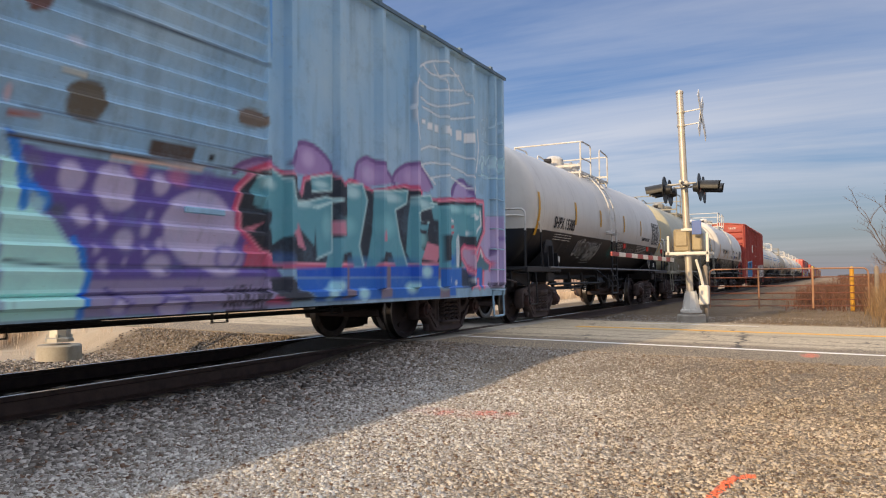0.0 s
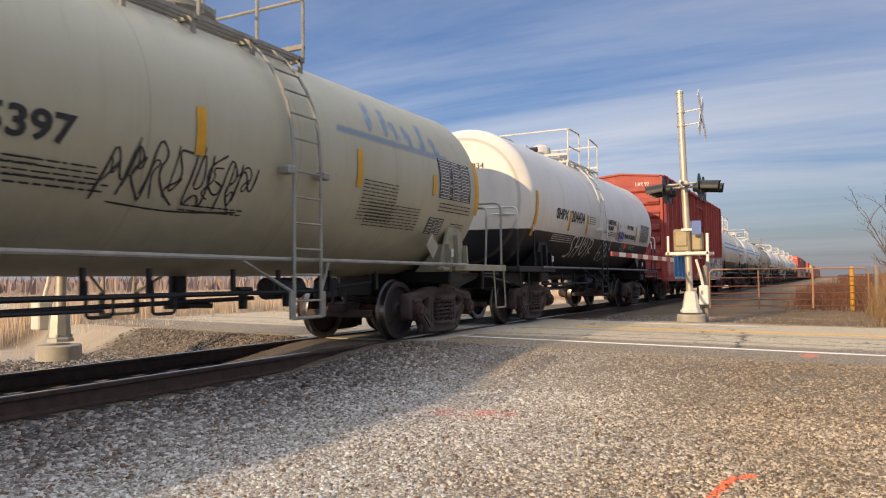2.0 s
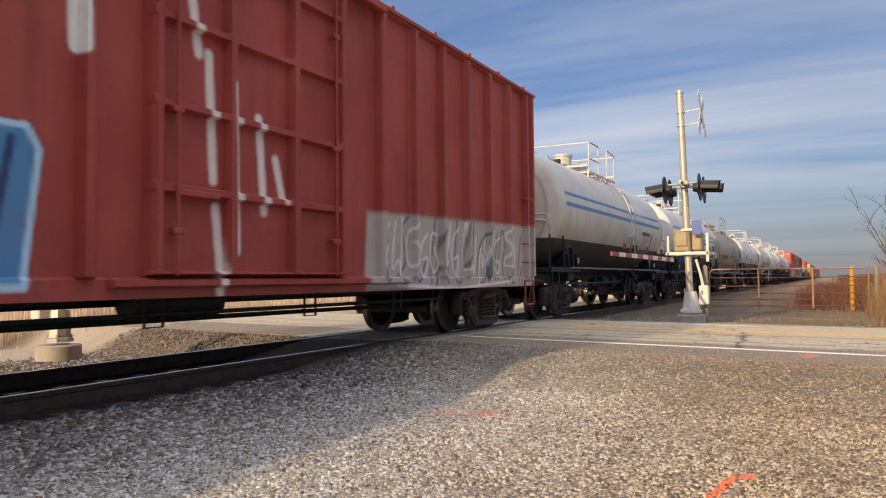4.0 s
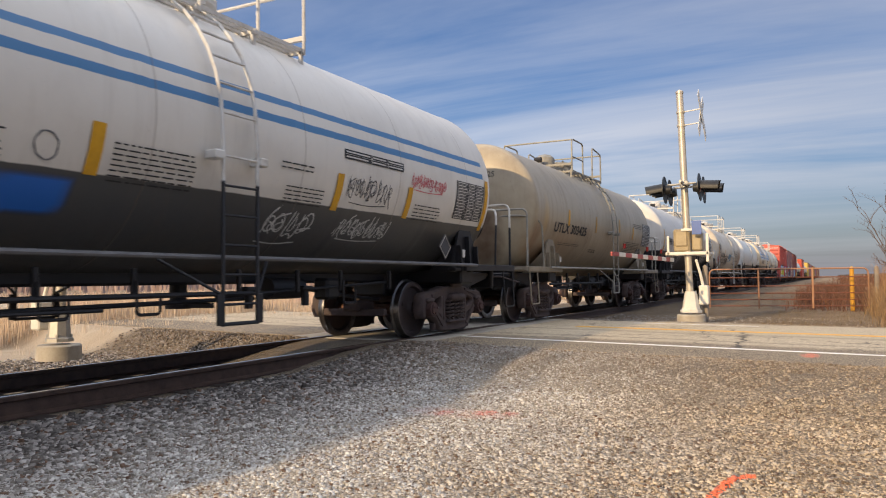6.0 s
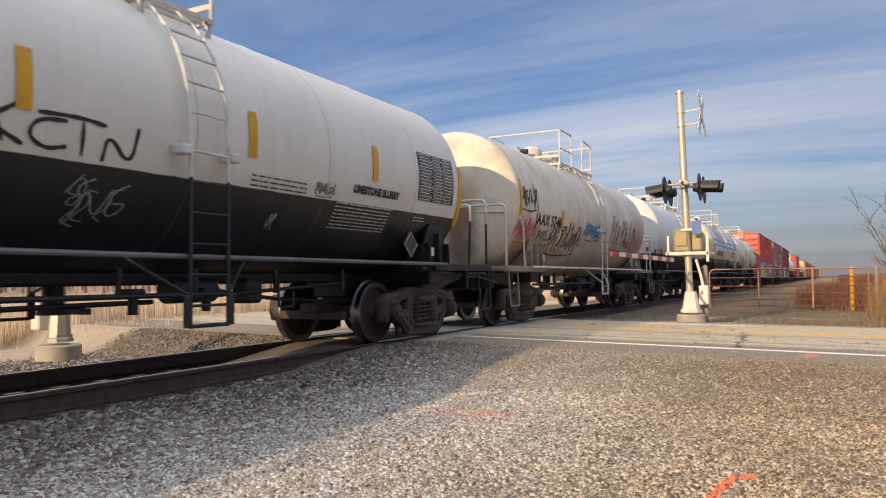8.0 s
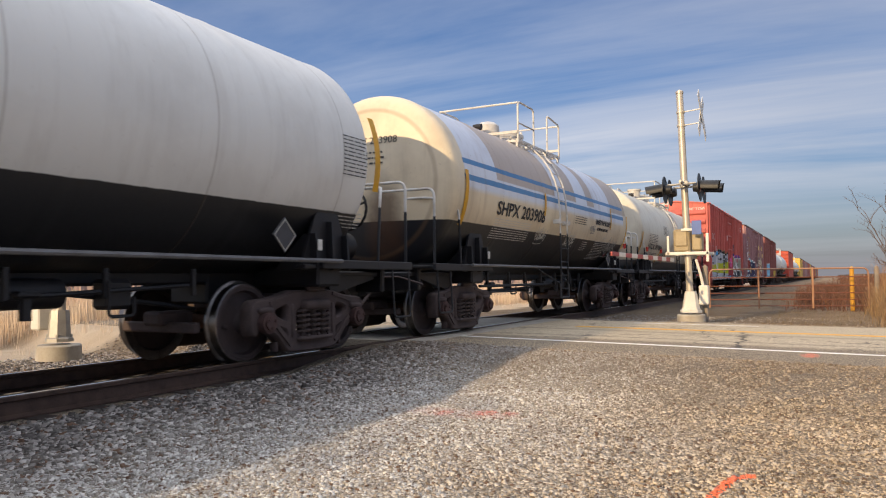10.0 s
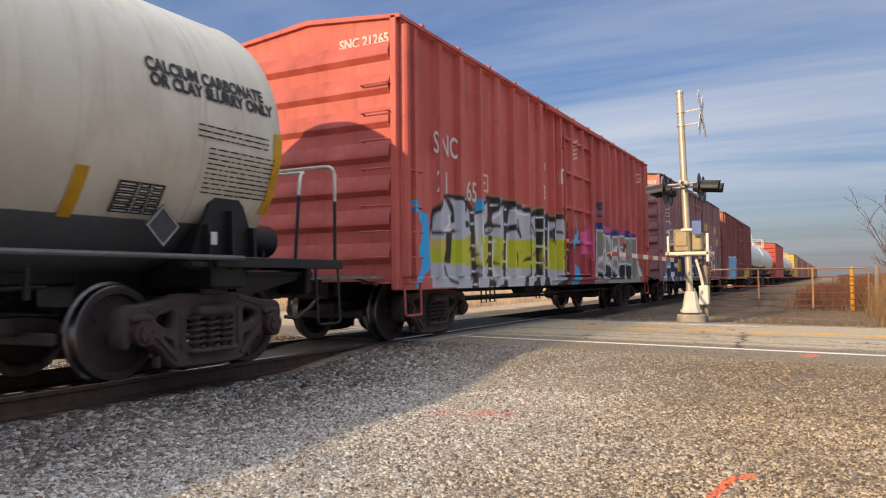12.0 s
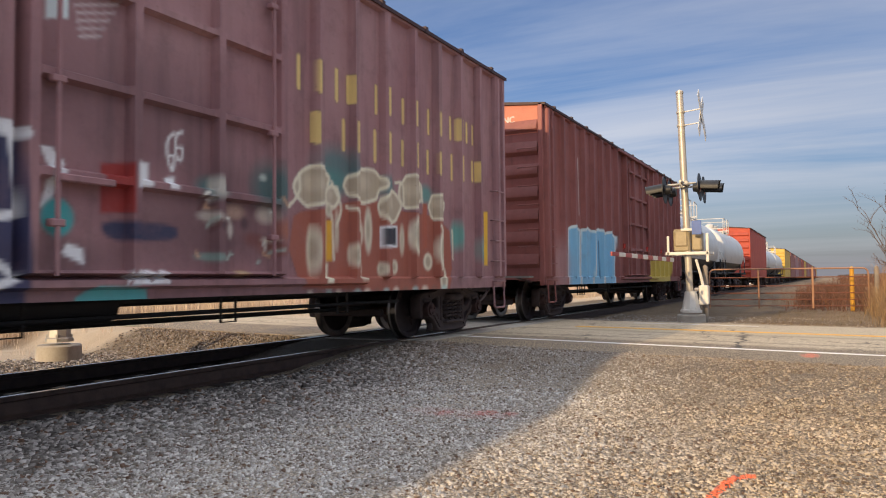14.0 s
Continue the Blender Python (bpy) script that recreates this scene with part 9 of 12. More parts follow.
    c.line([(1.88, 1.03), (1.88, 1.06), (1.89, 1.18), (1.89, 1.33), (1.91, 1.68), (1.92, 1.84), (1.93, 1.98), (1.95, 2.06), (1.97, 2.14), (1.99, 2.18), (2.01, 2.21), (2.03, 2.23), (2.08, 2.26), (2.11, 2.27), (2.17, 2.26), (2.24, 2.25), (2.38, 2.22), (2.46, 2.2), (2.57, 2.19), (2.67, 2.18), (2.85, 2.17), (2.95, 2.16), (3.09, 2.16), (3.21, 2.15), (3.44, 2.14), (3.57, 2.13), (3.72, 2.13), (3.85, 2.14), (4.07, 2.16), (4.2, 2.17), (4.38, 2.19), (4.54, 2.19), (4.87, 2.21), (5.04, 2.21), (5.25, 2.21), (5.41, 2.21), (5.69, 2.19), (5.82, 2.17), (5.95, 2.15), (6.03, 2.13), (6.13, 2.08), (6.17, 2.06), (6.2, 2.05), (6.21, 2.04)], 0.1, (36, 52, 112), 0.9)
    c.cloud(2.7, 2.27, 0.21, 0.11, (196, 96, 156), 0.75)
    c.cloud(2.91, 2.21, 0.16, 0.11, (196, 96, 156), 0.75)
    c.cloud(3.35, 2.22, 0.16, 0.11, (196, 96, 156), 0.75)
    c.cloud(3.92, 2.16, 0.16, 0.12, (196, 96, 156), 0.75)
    c.cloud(4.5, 2.21, 0.17, 0.14, (196, 96, 156), 0.75)
    c.cloud(5.35, 2.22, 0.20, 0.14, (196, 96, 156), 0.75)
    c.cloud(6.16, 2.22, 0.29, 0.16, (196, 96, 156), 0.75)
    c.cloud(3.18, 2.26, 0.09, 0.11, (196, 96, 156), 0.75)
    c.disc(1.94, 2.32, 0.04, (36, 52, 112), 0.8, 0.04)
    c.disc(3.02, 2.32, 0.05, (36, 52, 112), 0.8, 0.04)
    c.disc(3.71, 2.27, 0.05, (36, 52, 112), 0.8, 0.04)
    c.disc(4.06, 2.28, 0.04, (36, 52, 112), 0.8, 0.03)
    c.disc(4.66, 2.29, 0.05, (36, 52, 112), 0.8, 0.03)
    c.disc(5.31, 2.37, 0.05, (36, 52, 112), 0.8, 0.03)
    c.poly([(1.89, 0.92), (2.01, 1.89), (2.05, 2.2), (2.66, 2.11), (3.07, 2.1), (3.66, 2.1), (4.28, 2.16), (4.83, 2.18), (5.95, 2.11), (6.15, 1.42), (6.72, 1.31), (6.72, 0.79), (4.82, 0.83)], (34, 40, 50), 1)
    c.poly([(2.05, 2.19), (2.33, 2.13), (2.56, 2.07), (2.81, 2.09), (2.85, 1.96), (2.84, 1.67), (2.67, 1.69), (2.47, 1.79), (2.36, 1.83), (2.41, 1.69), (2.25, 1.55), (2.25, 1.38), (2.5, 1.4), (2.57, 1.56), (2.6, 1.4), (2.48, 1.27), (2.3, 1.26), (2.31, 1.15), (2.45, 1.09), (2.46, 0.95), (2.3, 0.96), (2.13, 1.18), (2.12, 1.37), (2.21, 1.49), (2.05, 1.03), (1.89, 0.95), (1.97, 1.36), (2.06, 1.84), (1.99, 1.93)], (128, 129, 118), 1)
    c.poly([(2.51, 1.59), (2.82, 1.66), (2.85, 1.12), (2.57, 0.95), (2.47, 0.96), (2.46, 1.09), (2.31, 1.15), (2.31, 1.25), (2.76, 1.3)], (128, 129, 118), 1)
    c.poly([(2.86, 2.06), (2.94, 2.06), (3.02, 1.55), (3.06, 1.97), (3.25, 2.13), (3.44, 2.09), (3.49, 1.93), (3.61, 1.9), (3.59, 1.46), (3.47, 0.97), (3.19, 1.07), (3.09, 1.1), (2.88, 1.37), (2.87, 1.54)], (128, 129, 118), 1)
    c.poly([(3.6, 2.07), (3.86, 2.08), (4.15, 2.17), (4.29, 2), (4.28, 1.7), (4.16, 1.44), (4.35, 1.31), (4.17, 1.24), (4.26, 0.98), (4.05, 0.96), (3.73, 0.97), (3.6, 1.32), (3.68, 1.6), (3.59, 1.81)], (128, 129, 118), 1)
    c.poly([(4.35, 2.13), (4.89, 2.1), (4.94, 1.7), (4.68, 1.47), (5.01, 1.32), (5.04, 0.71), (4.5, 1.35), (4.39, 1.31), (4.37, 1.5)], (128, 129, 118), 1)
    c.poly([(5.03, 2.09), (5.17, 2.1), (5.66, 1.58), (5.74, 2.14), (6.03, 2.12), (5.98, 1.53), (6.2, 1.2), (6.61, 1.44), (6.7, 0.86), (5.63, 0.76), (5.64, 1.22), (5.17, 1.32), (5.01, 1.48)], (128, 129, 118), 1)
    c.cloud(2.33, 2.01, 0.28, 0.16, (128, 136, 60), 0.85)
    c.cloud(2.63, 1.98, 0.20, 0.16, (120, 128, 76), 0.7)
    c.cloud(2.16, 1.64, 0.22, 0.15, (112, 128, 118), 0.5)
    c.cloud(3.25, 1.97, 0.18, 0.21, (176, 70, 84), 0.9)
    c.cloud(3.42, 1.79, 0.15, 0.14, (160, 80, 88), 0.7)
    c.cloud(3.13, 1.6, 0.17, 0.18, (96, 124, 112), 0.6)
    c.cloud(3.89, 1.98, 0.28, 0.17, (186, 80, 96), 0.9)
    c.cloud(4.06, 1.78, 0.22, 0.20, (104, 126, 110), 0.6)
    c.cloud(4.62, 1.94, 0.30, 0.18, (180, 78, 92), 0.9)
    c.cloud(4.74, 1.68, 0.22, 0.16, (112, 130, 112), 0.6)
    c.cloud(5.35, 1.79, 0.25, 0.17, (128, 136, 92), 0.6)
    c.cloud(6.16, 1.6, 0.26, 0.25, (170, 60, 84), 0.6)
    c.line([(2.05, 2.19), (2.33, 2.13), (2.56, 2.07), (2.81, 2.09), (2.85, 1.96), (2.84, 1.67), (2.67, 1.69), (2.47, 1.79), (2.36, 1.83), (2.41, 1.69), (2.25, 1.55), (2.25, 1.38), (2.5, 1.4), (2.57, 1.56), (2.6, 1.4), (2.48, 1.27), (2.3, 1.26), (2.31, 1.15), (2.45, 1.09), (2.46, 0.95), (2.3, 0.96), (2.13, 1.18), (2.12, 1.37), (2.21, 1.49), (2.05, 1.03), (1.89, 0.95), (1.97, 1.36), (2.06, 1.84), (1.99, 1.93), (2.05, 2.19)], 0.018, (224, 226, 226), 0.95)
    c.line([(2.51, 1.59), (2.82, 1.66), (2.85, 1.12), (2.57, 0.95), (2.47, 0.96), (2.46, 1.09), (2.31, 1.15), (2.31, 1.25), (2.76, 1.3), (2.51, 1.59)], 0.018, (224, 226, 226), 0.95)
    c.line([(2.86, 2.06), (2.94, 2.06), (3.02, 1.55), (3.06, 1.97), (3.25, 2.13), (3.44, 2.09), (3.49, 1.93), (3.61, 1.9), (3.59, 1.46), (3.47, 0.97), (3.19, 1.07), (3.09, 1.1), (2.88, 1.37), (2.87, 1.54), (2.86, 2.06)], 0.018, (224, 226, 226), 0.95)
    c.line([(3.6, 2.07), (3.86, 2.08), (4.15, 2.17), (4.29, 2), (4.28, 1.7), (4.16, 1.44), (4.35, 1.31), (4.17, 1.24), (4.26, 0.98), (4.05, 0.96), (3.73, 0.97), (3.6, 1.32), (3.68, 1.6), (3.59, 1.81), (3.6, 2.07)], 0.018, (224, 226, 226), 0.95)
    c.line([(4.35, 2.13), (4.89, 2.1), (4.94, 1.7), (4.68, 1.47), (5.01, 1.32), (5.04, 0.71), (4.5, 1.35), (4.39, 1.31), (4.37, 1.5), (4.35, 2.13)], 0.018, (224, 226, 226), 0.95)
    c.line([(5.03, 2.09), (5.17, 2.1), (5.66, 1.58), (5.74, 2.14), (6.03, 2.12), (5.98, 1.53), (6.2, 1.2), (6.61, 1.44), (6.7, 0.86), (5.63, 0.76), (5.64, 1.22), (5.17, 1.32), (5.01, 1.48), (5.03, 2.09)], 0.018, (224, 226, 226), 0.95)
    c.poly([(2.88, 1.58), (3.02, 1.62), (3.21, 1.57), (3.22, 1.39), (3.1, 1.16), (2.96, 1.33)], (30, 36, 46), 1)
    c.line([(2.88, 1.58), (3.02, 1.62), (3.21, 1.57), (3.22, 1.39), (3.1, 1.16), (2.96, 1.33), (2.88, 1.58)], 0.014, (224, 226, 226), 0.9)
    c.poly([(3.68, 1.79), (3.86, 1.83), (3.99, 1.68), (3.89, 1.5), (3.71, 1.42)], (30, 36, 46), 1)
    c.line([(3.68, 1.79), (3.86, 1.83), (3.99, 1.68), (3.89, 1.5), (3.71, 1.42), (3.68, 1.79)], 0.014, (224, 226, 226), 0.9)
    c.poly([(4.39, 1.81), (4.62, 1.78), (4.66, 1.62), (4.44, 1.45)], (30, 36, 46), 1)
    c.line([(4.39, 1.81), (4.62, 1.78), (4.66, 1.62), (4.44, 1.45), (4.39, 1.81)], 0.014, (224, 226, 226), 0.9)
    c.poly([(3.76, 1.3), (4.35, 1.31), (4.21, 1.16), (4.06, 0.96), (3.94, 1.04), (3.99, 1.18), (3.76, 1.18)], (30, 36, 46), 1)
    c.line([(3.76, 1.3), (4.35, 1.31), (4.21, 1.16), (4.06, 0.96), (3.94, 1.04), (3.99, 1.18), (3.76, 1.18), (3.76, 1.3)], 0.014, (224, 226, 226), 0.9)
    c.poly([(2.96, 1.42), (3.14, 1.42), (3.08, 1.21)], (190, 70, 130), 1)
    c.poly([(6.03, 1.84), (6.55, 1.82), (6.49, 1.31), (6.1, 1.23)], (150, 40, 62), 0.8)
    c.poly([(1.68, 0.89), (5.73, 0.88), (6.76, 0.9), (6.9, 0.67), (3.84, 0.65), (1.73, 0.67)], (134, 130, 120), 0.95)
    c.line([(1.7, 0.88), (2.3, 0.87), (2.87, 0.9)], 0.02, (224, 226, 226), 0.8)
    c.poly([(1.5, 1.94), (1.6, 1.99), (1.65, 2.01), (1.7, 2.03), (1.73, 2.04), (1.78, 2.06), (1.8, 2.05), (1.82, 2.01), (1.84, 1.93), (1.86, 1.76), (1.86, 1.67), (1.87, 1.55), (1.87, 1.45), (1.86, 1.26), (1.84, 1.17), (1.78, 1.09), (1.71, 1.05), (1.56, 1), (1.49, 1.02), (1.44, 1.11), (1.42, 1.26), (1.42, 1.6), (1.42, 1.76), (1.45, 1.89)], (196, 84, 148), 0.8)
    c.cloud(1.67, 1.65, 0.04, 0.05, (36, 52, 112), 0.8)
    c.cloud(1.76, 1.28, 0.04, 0.05, (36, 52, 112), 0.8)
    c.cloud(1.65, 1.09, 0.04, 0.05, (36, 52, 112), 0.8)
    c.line([(-5.04, 2.74), (-4.78, 2.75), (-4.78, 2.48), (-5.04, 2.47), (-5.04, 2.74)], 0.012, (206, 180, 170), 1)
    c.poly([(-4.96, 2.63), (-4.88, 2.64), (-4.88, 2.6), (-4.96, 2.58)], (206, 180, 170), 0.8)
    c.poly([(-0.23, 4.08), (0.37, 4.24), (0.37, 4.19), (-0.23, 4.03)], (206, 170, 160), 0.8)
    c.poly([(-0.23, 3.98), (0.32, 4.12), (0.32, 4.07), (-0.23, 3.93)], (206, 170, 160), 0.8)
    c.poly([(-0.23, 3.89), (0.37, 4.04), (0.37, 3.98), (-0.23, 3.84)], (206, 170, 160), 0.8)
    c.poly([(-0.23, 3.79), (0.31, 3.92), (0.31, 3.87), (-0.23, 3.74)], (206, 170, 160), 0.8)
    c.poly([(-0.23, 3.69), (0.36, 3.83), (0.36, 3.78), (-0.24, 3.64)], (206, 170, 160), 0.8)
    c.poly([(-1.13, 3.33), (-0.92, 3.38), (-0.92, 3.05), (-1.13, 3.01)], (206, 200, 198), 1)
    c.line([(-2.08, 2.88), (-1.83, 2.88), (-1.83, 2.63), (-2.08, 2.61), (-2.08, 2.88)], 0.014, (220, 200, 190), 1)
    c.line([(-1.97, 2.76), (-1.96, 2.66)], 0.03, (220, 200, 190), 1)
    c.line([(-1.96, 3.34), (-1.94, 3.21)], 0.015, (220, 200, 190), 1)
    c.line([(-1.82, 3.38), (-1.8, 3.24)], 0.015, (220, 200, 190), 1)
    c.scrawl(2.07, 2.83, 0.17, 5, (64, 52, 66), 8, 0.04, 0.85)
    c.line([(2.33, 3.12), (2.52, 2.96), (2.58, 2.71), (2.46, 2.42)], 0.03, (64, 52, 66), 0.85)
    c.line([(2.11, 2.55), (2.36, 2.51), (2.5, 2.45), (2.78, 2.48)], 0.03, (64, 52, 66), 0.8)
    c.scrawl(6.54, 4.09, 0.42, 2, (220, 214, 206), 4, 0.022, 0.9)
    c.poly([(7.05, 2.13), (7.17, 2.15), (7.16, 1.17), (7.04, 1.17)], (204, 150, 46), 0.9)


def draw_snc2(c):
    c.poly([(-6.91, 2.02), (-4.81, 2.29), (-4.81, 1.53), (-6.9, 1.42)], (130, 50, 44), 1)
    c.poly([(-6.92, 1.47), (-4.81, 1.63), (-4.63, 2.07), (-3.48, 2.07), (-2.51, 2.16), (-1.35, 2.09), (-1.26, 0.6), (-6.92, 0.74)], (52, 52, 78), 1)
    c.poly([(-5.31, 1.44), (-4.7, 1.43), (-4.57, 2.04), (-4.05, 2.13), (-3.78, 1.81), (-4.32, 1.41), (-4.2, 0.91), (-3.65, 0.67), (-5.05, 0.68), (-5.04, 1.05)], (44, 46, 72), 1, (214, 222, 226), 0.028)
    c.poly([(-3.63, 1.9), (-3.17, 2.14), (-2.59, 2.07), (-2.43, 1.49), (-2.87, 1.14), (-2.84, 0.81), (-3.27, 0.82), (-3.64, 1.29)], (44, 46, 72), 1, (214, 222, 226), 0.028)
    c.poly([(-2.42, 2.04), (-1.45, 2.08), (-1.37, 1.44), (-1.97, 1.33), (-1.38, 0.98), (-1.79, 0.8), (-2.53, 1.06)], (44, 46, 72), 1, (214, 222, 226), 0.028)
    c.line([(-4.63, 2.11), (-4.32, 2.21), (-3.48, 2.11), (-3.17, 2.2), (-2.33, 2.05), (-1.35, 2.04)], 0.045, (216, 224, 228), 1)
    c.line([(-6.14, 1.1), (-5.52, 1.01), (-6.05, 0.98), (-5.47, 0.72)], 0.045, (216, 224, 228), 1)
    c.line([(-6.87, 1.31), (-6.64, 1.35), (-6.27, 1.22)], 0.045, (216, 224, 228), 1)
    c.line([(-6.17, 2.12), (-5.91, 2.23), (-5.67, 2.11)], 0.045, (216, 224, 228), 1)
    c.cloud(-6.14, 1.22, 0.18, 0.14, (110, 60, 76), 0.7)
    c.cloud(-3.5, 0.98, 0.31, 0.18, (110, 60, 76), 0.7)
    c.cloud(-4.32, 1.63, 0.26, 0.17, (110, 60, 76), 0.7)
    c.cloud(-2.52, 1.48, 0.36, 0.21, (110, 60, 76), 0.7)
    c.disc(-5.2, 2.22, 0.15, (70, 160, 176), 0.9, 0.10)
    c.disc(-3.63, 2.1, 0.21, (70, 160, 176), 0.9, 0.11)
    c.disc(-2.6, 2.03, 0.25, (70, 160, 176), 0.9, 0.12)
    c.disc(-6.75, 1.43, 0.11, (70, 160, 176), 0.9, 0.08)
    c.poly([(-7.65, 1.06), (-7.05, 1.17), (-6.92, 1.2), (-6.94, 0.82), (-7.65, 0.82)], (110, 190, 200), 0.9)
    c.scrawl(-7.61, 0.95, 0.18, 5, (220, 230, 232), 5, 0.02, 0.9)
    c.scrawl(-7.58, 1.84, 0.38, 1, (210, 212, 214), 6, 0.02, 0.9)
    c.scrawl(-7.40, 3.33, 0.51, 3, (220, 218, 216), 9, 0.028, 0.9)
    c.scrawl(-6.96, 2.90, 0.47, 3, (222, 220, 218), 10, 0.03, 0.9)
    c.scrawl(-6.93, 2.51, 0.50, 3, (222, 220, 218), 12, 0.03, 0.9)
    c.line([(-6.14, 3.65), (-6, 3.82), (-5.76, 3.78), (-5.46, 3.84), (-5.2, 3.78), (-4.97, 3.83), (-5.03, 3.36), (-4.9, 3.05), (-5.09, 2.67), (-5.47, 2.44), (-5.81, 2.48), (-6.09, 2.59), (-6.06, 3.05), (-6.14, 3.65)], 0.024, (168, 136, 70), 0.8)
    c.poly([(-5.95, 3.47), (-5.88, 3.49), (-5.88, 3.34), (-5.95, 3.32)], (150, 118, 72), 0.5)
    c.poly([(-5.79, 3.51), (-5.71, 3.53), (-5.72, 3.38), (-5.79, 3.36)], (150, 118, 72), 0.5)
    c.poly([(-5.63, 3.56), (-5.55, 3.58), (-5.55, 3.42), (-5.63, 3.4)], (150, 118, 72), 0.5)
    c.poly([(-5.45, 3.6), (-5.37, 3.63), (-5.37, 3.47), (-5.45, 3.45)], (150, 118, 72), 0.5)
    c.poly([(-5.27, 3.65), (-5.19, 3.68), (-5.19, 3.51), (-5.27, 3.49)], (150, 118, 72), 0.5)
    c.poly([(-5.95, 3.14), (-5.88, 3.16), (-5.88, 3.01), (-5.95, 2.99)], (150, 118, 72), 0.5)
    c.poly([(-5.79, 3.18), (-5.72, 3.2), (-5.72, 3.04), (-5.79, 3.03)], (150, 118, 72), 0.5)
    c.poly([(-5.63, 3.22), (-5.55, 3.24), (-5.55, 3.08), (-5.63, 3.06)], (150, 118, 72), 0.5)
    c.poly([(-5.45, 3.26), (-5.37, 3.28), (-5.37, 3.12), (-5.45, 3.1)], (150, 118, 72), 0.5)
    c.poly([(-5.27, 3.3), (-5.19, 3.32), (-5.19, 3.16), (-5.27, 3.14)], (150, 118, 72), 0.5)
    c.poly([(-5.95, 2.82), (-5.88, 2.83), (-5.88, 2.68), (-5.95, 2.67)], (150, 118, 72), 0.5)
    c.poly([(-5.79, 2.85), (-5.72, 2.87), (-5.72, 2.71), (-5.79, 2.7)], (150, 118, 72), 0.5)
    c.poly([(-5.63, 2.88), (-5.55, 2.9), (-5.55, 2.74), (-5.63, 2.73)], (150, 118, 72), 0.5)
    c.poly([(-5.45, 2.92), (-5.37, 2.94), (-5.37, 2.78), (-5.46, 2.76)], (150, 118, 72), 0.5)
    c.poly([(-5.28, 2.95), (-5.19, 2.97), (-5.19, 2.81), (-5.28, 2.79)], (150, 118, 72), 0.5)
    c.poly([(-4.62, 1.65), (-4.5, 1.65), (-4.5, 1.16), (-4.63, 1.15)], (206, 158, 46), 1)
    c.poly([(-2, 1.59), (-1.85, 1.6), (-1.86, 1.15), (-2.01, 1.15)], (206, 158, 46), 1)
    c.poly([(-6.93, 2.07), (-6.88, 2.07), (-6.88, 1.12), (-6.92, 1.12)], (190, 140, 50), 0.9)
    c.cloud(-0.2, 2.4, 1.63, 0.85, (52, 36, 40), 0.35)
    c.cloud(0.48, 1.42, 1.44, 0.42, (52, 36, 40), 0.45)
    c.cloud(0.86, 1.83, 0.89, 0.39, (52, 36, 40), 0.35)
    c.cloud(-1, 1.12, 0.71, 0.22, (52, 36, 40), 0.4)
    c.cloud(2.65, 2.3, 0.63, 0.36, (64, 104, 104), 0.8)
    c.cloud(2.55, 2.12, 0.41, 0.23, (70, 116, 112), 0.8)
    c.cloud(1.4, 1.93, 0.39, 0.36, (52, 92, 90), 0.8)
    c.cloud(0.54, 1.84, 0.25, 0.14, (60, 100, 98), 0.8)
    c.cloud(3.75, 2.18, 0.30, 0.20, (70, 112, 110), 0.8)
    c.cloud(4.89, 2.2, 0.27, 0.19, (70, 130, 124), 0.8)
    c.cloud(5.83, 1.63, 0.20, 0.31, (80, 150, 140), 0.8)
    c.cloud(6.83, 1.43, 0.32, 0.34, (96, 140, 132), 0.8)
    c.poly([(1.83, 1.66), (1.96, 1.72), (2.55, 1.82), (3.28, 2.01), (4.25, 1.9), (5.18, 1.9), (5.66, 1.7), (5.73, 1.1), (5.55, 0.7), (1.96, 0.85), (1.75, 1.28)], (142, 82, 66), 0.92)
    c.poly([(2.47, 2.04), (2.48, 2), (2.47, 1.97), (2.41, 1.92), (2.37, 1.89), (2.32, 1.86), (2.28, 1.84), (2.2, 1.82), (2.16, 1.81), (2.09, 1.79), (2.04, 1.8), (1.95, 1.85), (1.91, 1.88), (1.88, 1.9), (1.86, 1.93), (1.84, 1.97), (1.84, 2.01), (1.87, 2.07), (1.9, 2.1), (1.95, 2.15), (1.98, 2.18), (2.03, 2.21), (2.07, 2.23), (2.15, 2.26), (2.21, 2.27), (2.3, 2.24), (2.34, 2.23), (2.4, 2.24), (2.43, 2.22), (2.49, 2.18), (2.5, 2.14), (2.47, 2.08)], (160, 146, 124), 1)
    c.line([(2.47, 2.04), (2.48, 2), (2.47, 1.97), (2.41, 1.92), (2.37, 1.89), (2.32, 1.86), (2.28, 1.84), (2.2, 1.82), (2.16, 1.81), (2.09, 1.79), (2.04, 1.8), (1.95, 1.85), (1.91, 1.88), (1.88, 1.9), (1.86, 1.93), (1.84, 1.97), (1.84, 2.01), (1.87, 2.07), (1.9, 2.1), (1.95, 2.15), (1.98, 2.18), (2.03, 2.21), (2.07, 2.23), (2.15, 2.26), (2.21, 2.27), (2.3, 2.24), (2.34, 2.23), (2.4, 2.24), (2.43, 2.22), (2.49, 2.18), (2.5, 2.14), (2.47, 2.08), (2.47, 2.04)], 0.02, (206, 194, 172), 0.9)
    c.cloud(2.14, 2.06, 0.20, 0.13, (182, 170, 148), 0.7)
